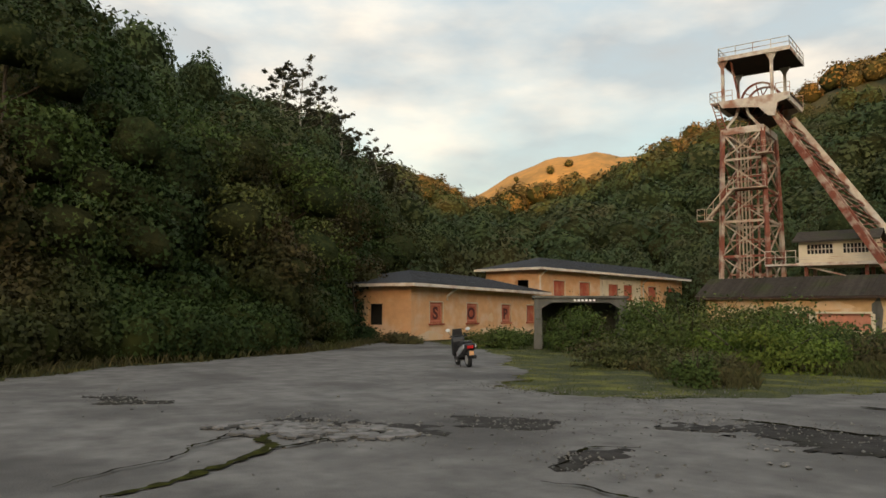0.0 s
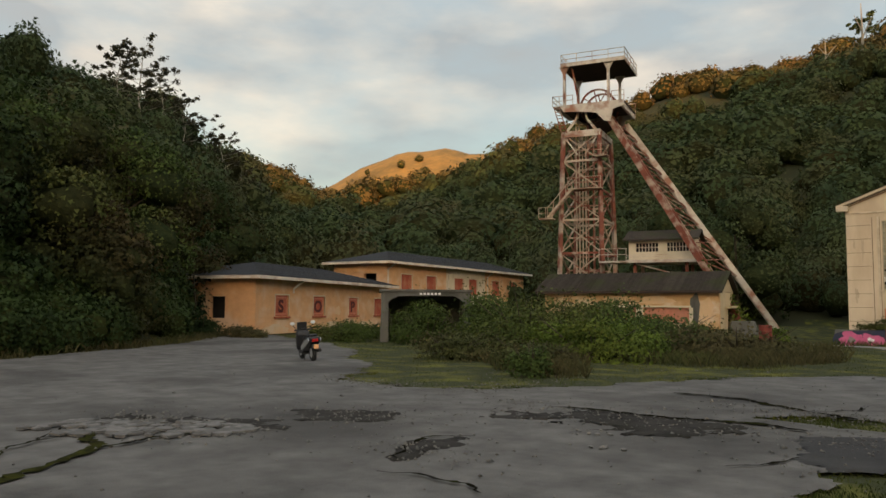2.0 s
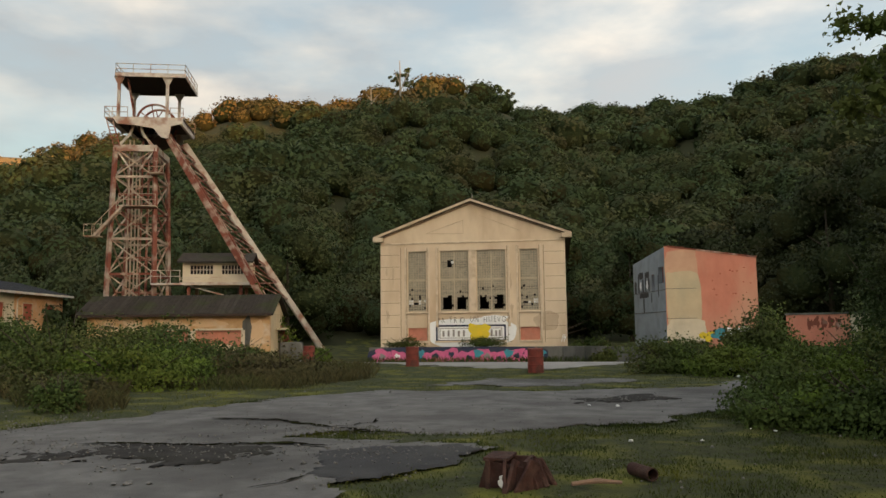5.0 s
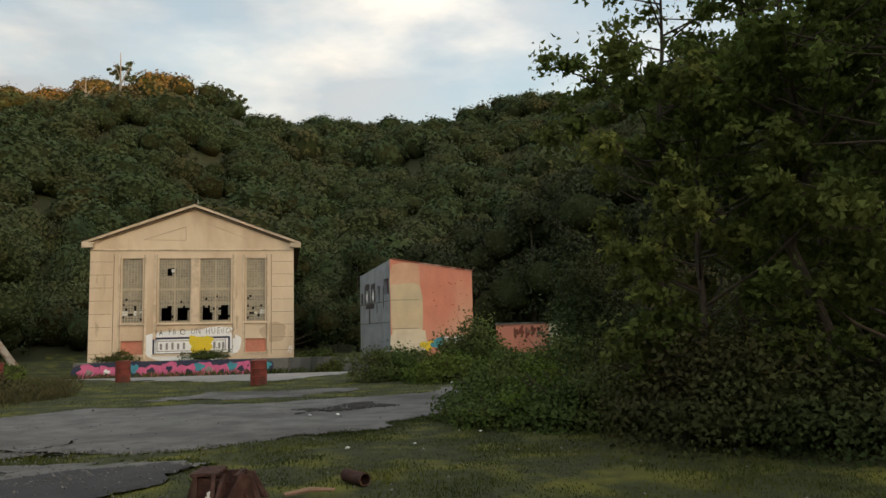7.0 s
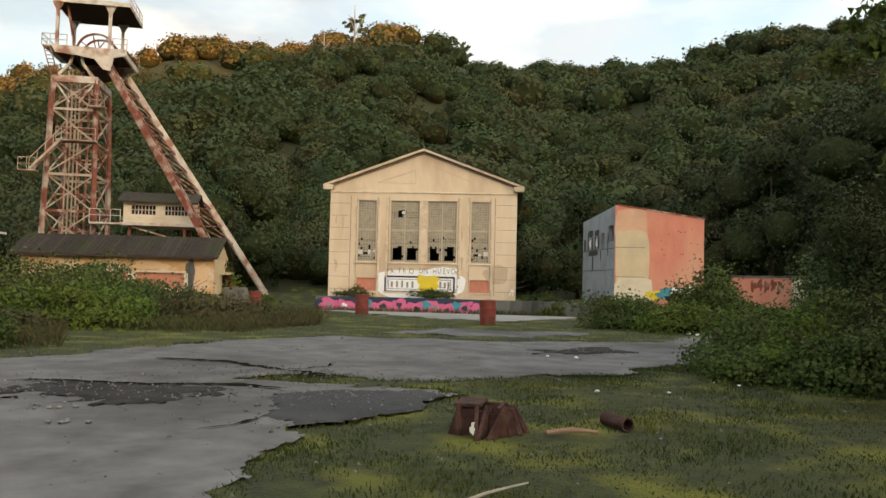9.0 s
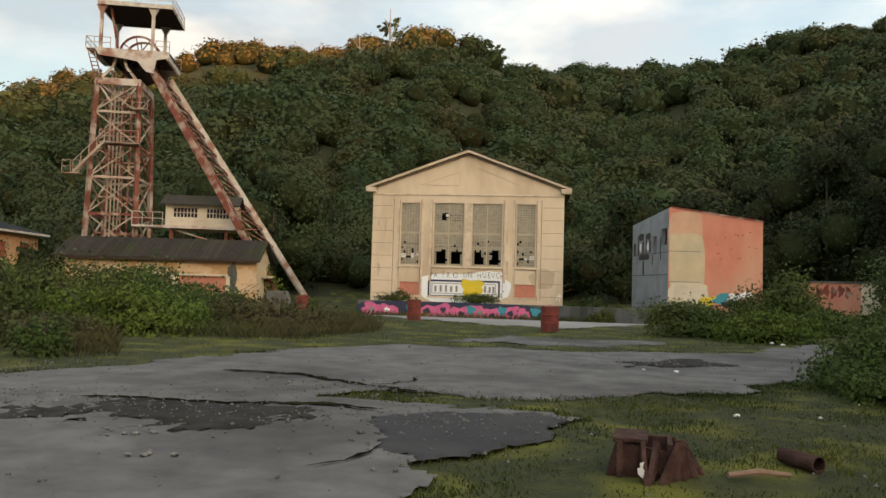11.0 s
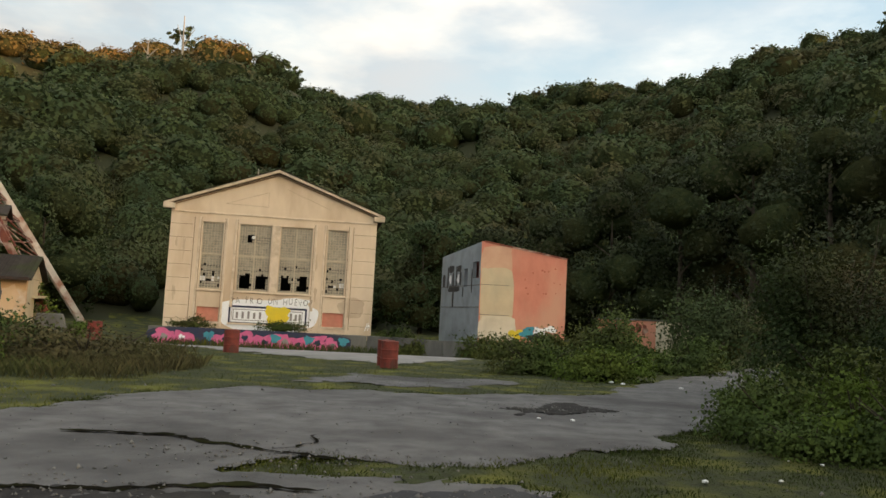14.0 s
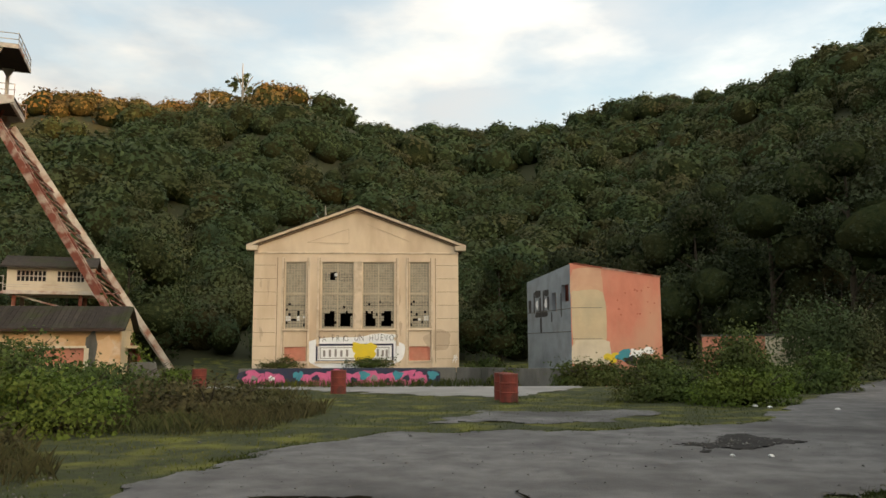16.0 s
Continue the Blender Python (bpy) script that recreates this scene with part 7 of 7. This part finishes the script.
# thicket in the middle of the yard
for a in ((-13.4, 20.6, 2.4, 1.8, 1.25, 3800, 0.13, L_BRIGHT, "low mound of bright green bramble"),
          (-17.4, 22.4, 3.0, 2.4, 2.3, 3600, 0.14, L_BUSH, "dense dark green bramble bush"),
          (-20.8, 24.6, 2.2, 2.0, 2.2, 2600, 0.14, L_BUSH, "dense dark green bramble bush"),
          (-14.6, 25.6, 3.4, 2.2, 1.3, 3400, 0.15, L_BUSH, "dense dark green bramble bush"),
          (-19.0, 29.5, 3.4, 2.6, 2.1, 3000, 0.17, L_BUSH, "dense dark green bramble bush"),
          (-10.6, 24.6, 2.4, 1.8, 1.0, 2400, 0.13, L_DRY, "low brown withered shrub"),
          (-16.2, 17.4, 1.5, 1.2, 0.85, 1500, 0.11, L_DRY, "low brown withered shrub"),
          (-11.0, 14.3, 0.55, 0.5, 0.75, 700, 0.09, L_BUSH, "small green shrub at the asphalt edge"),
          (-12.6, 16.6, 1.4, 1.0, 0.7, 1300, 0.1, L_DRY, "low brown withered shrub"),
          (-25.6, 25.0, 1.5, 1.7, 1.8, 2600, 0.12, L_BUSH, "shrub growing inside the concrete shelter"),
          (-24.2, 24.0, 1.2, 1.5, 1.45, 2000, 0.12, L_BUSH, "green shrub before the concrete shelter"),
          (-28.5, 22.6, 2.0, 1.0, 0.8, 1500, 0.12, L_BUSH, "low green shrub beside the road"),
          (-31.5, 25.6, 2.6, 1.2, 0.9, 1500, 0.14, L_BUSH, "low green shrub beside the road"),
          (-27.5, 31.0, 2.4, 2.0, 1.9, 2000, 0.17, L_BUSH, "dense dark green bramble bush"),
          (-25.6, 52.6, 1.2, 1.0, 1.0, 1100, 0.22, L_BUSH, "green shrub against the shed"),
          (-22.5, 57.6, 1.4, 1.2, 1.0, 800, 0.22, L_BRIGHT, "creeper on the foundation block"),
          (-23.0, 47.0, 3.0, 1.6, 0.9, 1200, 0.2, L_DRY, "low brown withered shrub"),
          (-32.5, 44.5, 4.0, 2.0, 1.4, 2600, 0.2, L_BUSH, "dense dark green bramble bush"),
          (-38.5, 44.0, 4.0, 2.4, 2.3, 2200, 0.22, L_BUSH, "dense dark green bramble bush"),
          (-40.6, 20.4, 1.6, 1.6, 2.2, 1800, 0.18, L_BANK, "dark shrub against the end of the office"),
          (-37.8, 20.6, 1.6, 1.0, 1.0, 1300, 0.15, L_BANK, "dark shrub against the end of the office"),
          (-34.6, 21.4, 1.6, 0.8, 0.6, 1000, 0.13, L_DRY, "low withered shrub by the road end")):
    bush(*a, group="bushes in the yard")

# bushes before the pink block and along the drive
for a in ((2.6, 28.8, 1.9, 1.2, 1.1, 2600, 0.13, L_BUSH, "leafy green bush at the grass edge"),
          (4.3, 27.2, 1.7, 1.1, 1.0, 2200, 0.12, L_BRIGHT, "low bright green bramble"),
          (6.2, 31.8, 1.6, 1.5, 2.2, 3000, 0.15, L_BUSH, "dark green rounded leafy bush"),
          (8.8, 33.0, 2.2, 1.4, 0.9, 2200, 0.15, L_BUSH, "dark green rounded leafy bush"),
          (12.2, 38.4, 1.6, 1.4, 1.3, 1500, 0.18, L_BUSH, "dark green rounded leafy bush"),
          (4.6, 50.8, 2.4, 0.8, 1.7, 2000, 0.2, L_BUSH, "green bush against the salmon block"),
          (8.3, 50.6, 2.2, 0.9, 1.8, 1900, 0.2, L_BUSH, "green bush against the salmon block"),
          (0.2, 55.6, 1.6, 0.8, 1.3, 1300, 0.22, L_BUSH, "tall green weeds by the wall"),
          (-1.2, 58.6, 1.8, 1.0, 1.9, 1100, 0.24, L_BUSH, "tall green weeds by the wall"),
          (-15.3, 58.3, 1.6, 0.3, 0.75, 520, 0.16, L_BUSH, "thin green shrub on the dock", 0.28),
          (-9.4, 58.35, 1.9, 0.3, 0.75, 620, 0.16, L_BUSH, "thin green shrub on the dock", 0.28),
          (3.7, 15.2, 1.5, 1.3, 0.95, 3200, 0.09, L_BUSH, "low mound of bramble beside the grass"),
          (3.2, 13.5, 0.9, 0.8, 0.5, 1700, 0.08, L_BUSH, "low mound of bramble beside the grass"),
          (4.7, 13.0, 1.4, 1.1, 0.9, 3000, 0.09, L_BUSH, "low mound of bramble beside the grass"),
          (4.3, 14.2, 0.8, 0.7, 1.05, 1300, 0.08, L_BRIGHT, "bright green bramble shoots on the mound"),
          (5.4, 18.0, 1.4, 1.2, 0.85, 2600, 0.1, L_BUSH, "low mound of bramble beside the grass"),
          (6.0, 15.9, 2.1, 1.7, 1.4, 4600, 0.1, L_BUSH, "low mound of bramble beside the grass"),
          (6.6, 13.2, 2.2, 1.8, 1.6, 4600, 0.1, L_BUSH, "low mound of bramble beside the grass"),
          (3.9, 13.9, 1.1, 0.9, 0.55, 1800, 0.09, L_BRIGHT, "small bright green bramble"),
          (8.3, 21.9, 2.3, 2.0, 4.0, 6000, 0.12, L_BANK, "large dark green laurel bush"),
          (10.4, 23.6, 2.4, 2.2, 4.4, 5600, 0.13, L_BANK, "large dark green laurel bush"),
          (9.2, 18.4, 2.0, 1.8, 2.2, 4200, 0.11, L_BANK, "large dark green laurel bush"),
          (15.3, 43.0, 3.2, 2.6, 5.0, 3400, 0.2, L_FOREST, "olive green rounded bush by the drive"),
          (24.6, 41.0, 3.4, 3.0, 5.0, 3400, 0.24, L_FOREST, "olive green rounded bush by the drive"),
          (6.0, 10.4, 1.9, 1.4, 1.5, 3600, 0.1, L_BANK, "dark undergrowth below the trees"),
          (8.0, 9.0, 2.2, 1.6, 1.6, 3600, 0.1, L_BANK, "dark undergrowth below the trees"),
          (9.6, 11.2, 2.4, 2.0, 1.8, 4200, 0.11, L_BANK, "dark undergrowth below the trees"),
          (12.4, 9.0, 2.6, 2.2, 2.2, 3600, 0.12, L_BANK, "dark undergrowth below the trees"),
          (12.5, 16.5, 3.0, 2.6, 3.2, 4600, 0.14, L_BANK, "dark undergrowth below the trees")):
    bush(*a, group="bushes along the drive")

# trees beside the drive
for i, (x, y, h, s) in enumerate([(6.3, 11.6, 6.2, 2.5), (7.9, 13.2, 7.0, 2.7), (8.2, 9.4, 6.8, 2.7), (10.0, 11.4, 7.8, 3.0), (10.8, 15.4, 7.6, 2.8), (12.6, 8.8, 8.6, 3.0), (13.2, 13.0, 9.0, 3.2)]):
    tree("tree", x, y, h, s, 12000, 0.13, L_TREE, M_BARK, "slender broadleaf tree with fine dark branches", 40 + i, bare=0.1, tufts=36, tuft_r=0.14, group="trees beside the drive")

for i, (x, y, h, s) in enumerate([(6.1, 12.4, 8.6, 2.4), (7.6, 10.8, 9.6, 2.8), (9.0, 9.0, 10.0, 3.0)]):
    tree("tree", x, y, h, s, 3600, 0.13, L_TREE, M_BARK, "tall sparse broadleaf tree with open top branches", 60 + i, bare=0.45, tufts=26, tuft_r=0.09, group="trees beside the drive")

def wood_tree(x, y, h, w, leaves_mat, label, n=6300, leaf=0.36, group="tall trees at the edge of the woods"):
    """A tall broad tree: trunk, limbs and a crown of leafy masses one above another."""
    t = thing("tree", pose(x, y, gz(x, y) - 0.3), label, "tree", group)
    bm = bm_new()
    tube(bm, [(0, 0, 0), (0.1, 0.05, h * 0.35), (0, 0, h * 0.85)], [0.02 * h + 0.05, 0.014 * h, 0.004 * h], 8)
    part("trunk", bm, M_BARK, t)
    pieces, inner = [], []
    for k in range(9):
        u = 0.2 + 0.72 * k / 8
        a = rng.uniform(0, 6.28)
        reach = w * 0.5 * math.sin(math.pi * min(0.95, 0.25 + 0.7 * u)) * (0.0 if k == 8 else rng.uniform(0.5, 1.0))
        o = np.array([math.cos(a) * reach, math.sin(a) * reach, u * h])
        r = w * rng.uniform(0.26, 0.4) * (0.75 if k == 8 else 1.0)
        (v, f, nv), (c, cf) = knobbly(n // 9, r, leaf, 0.85, -0.6, 0.8, 14, 0.66)
        pieces.append((v + o, f, nv))
        inner.append((c + o, cf))
        bm = bm_new()
        tube(bm, [(0, 0, max(u - 0.15, 0.1) * h), tuple(o)], [0.007 * h, 0.002 * h], 5, False)
        part("limb", bm, M_BARK, t)
    foliage("crown", t, pieces, leaves_mat)
    v, f = join(inner)
    ob = new("inner_growth", np_mesh("inner_growth", v, f, L_CANOPY, smooth=True))
    ob.parent = t
    tagged(ob, kind="stuff")


# bearing to the left of +y, distance, height, width
for k, (a, r, h, w) in enumerate(((-10, 84, 13, 9), (-14.5, 78, 15, 10), (-19, 74, 17, 11), (-23.5, 70, 18, 11), (-28, 66, 18, 11), (-33, 62, 18, 12), (-38, 60, 18, 12), (-16.5, 92, 20, 11), (-25.5, 86, 23, 12),
                                  (-6, 88, 12, 9), (-1.5, 90, 12, 9), (3.2, 88, 12, 9), (23.5, 86, 13, 10), (27, 88, 12, 9), (8, 92, 13, 10))):
    wood_tree(-r * math.sin(radians(a)), r * math.cos(radians(a)), h, w, L_OAK if a < -3 else L_FOREST, "tall dark oak at the edge of the woods" if a < -3 else "broad green tree at the foot of the slope")

for a, r, h, w, m_ in ((63.5, 47, 7.5, 6, L_BANK), (66.5, 42, 8, 6, L_BUSH), (69.5, 43, 8, 6.5, L_BANK), (72.5, 36, 7.5, 5.5, L_BUSH), (75.5, 38, 8, 6, L_BANK), (79, 34, 7.5, 6, L_BANK), (82, 30, 6.5, 5, L_BUSH),
                       (85.5, 33, 8.5, 6, L_BANK), (68, 35, 5, 4.5, L_BANK), (77, 31, 5, 4.5, L_BANK), (89, 28, 7, 5, L_BANK), (61.5, 60, 8, 7, L_BANK), (59, 72, 8, 7, L_FOREST), (56.5, 86, 9, 8, L_FOREST)):
    wood_tree(-r * math.sin(radians(a)), r * math.cos(radians(a)), h, w, m_, "leafy hazel rising out of the overgrown bank", 7200, 0.2 if r < 50 else 0.26, "trees on the bank")

# gum trees on the skyline and dead pale trunks on the hill
for i, (a, r, h) in enumerate([(67.5, 88, 11), (66.0, 96, 13), (64.6, 100, 13), (63.0, 108, 12), (61.8, 116, 12), (60.4, 124, 12), (59.0, 140, 10), (57.6, 150, 9)]):
    x, y = -r * math.sin(math.radians(a)), r * math.cos(math.radians(a))
    tree("gum_tree", x, y, h, 3.0, 2600, 0.26, L_GUM, M_PALEBARK, "tall gum tree with thin tufted crown", 70 + i, bare=0.35, tufts=24, tuft_r=0.085, group="gum trees on the ridge")
for a, r, h, sd in ((72.6, 36, 7.5, 5), (71.4, 38, 5.5, 6), (70.2, 40, 4.5, 8), (75.5, 34, 5.0, 9), (62.0, 44, 6.0, 10), (60.8, 46, 4.5, 12)):
    x, y = -r * math.sin(math.radians(a)), r * math.cos(math.radians(a))
    tree("sapling", x, y, h, 1.2, 900, 0.28, L_BANK, M_BARK, "slender sapling rising out of the overgrown bank", 120 + sd, bare=0.15, tufts=14, tuft_r=0.12, group="saplings on the bank")
for i, (a, r, h) in enumerate([(15.4, 205, 17), (17.6, 215, 9), (10.0, 130, 9)]):
    x, y = -r * math.sin(math.radians(a)), r * math.cos(math.radians(a))
    q = np.random.default_rng(90 + i)
    t = thing("dead_tree", pose(x, y, gz(x, y) + 2), "bare pale dead tree among the woods", "tree")
    bm = bm_new()
    tube(bm, [(0, 0, 0), (0.3, 0, h * 0.5), (0.1, 0.2, h)], [0.35, 0.28, 0.08], 7)
    part("trunk", bm, M_PALEBARK, t)
    bm = bm_new()
    tube(bm, [(0.3, 0, h * 0.5), (2.0, 0, h * 0.72), (3.0, 0, h * 0.8)], [0.2, 0.15, 0.05], 6)
    tube(bm, [(0.2, 0, h * 0.6), (-1.4, 0, h * 0.85)], [0.16, 0.05], 6)
    part("limb", bm, M_PALEBARK, t)
for a, r, h, s in ((15.2, 285, 15, 6), (7.6, 292, 14, 5), (-10.4, 118, 14, 3.4)):
    x, y = -r * math.sin(math.radians(a)), r * math.cos(math.radians(a))
    tree("tree", x, y, h, s, 1500, 0.95, L_FOREST, M_BARK, "tall dark tree standing above the woods", int(r), bare=0.2, tufts=22, tuft_r=0.13)
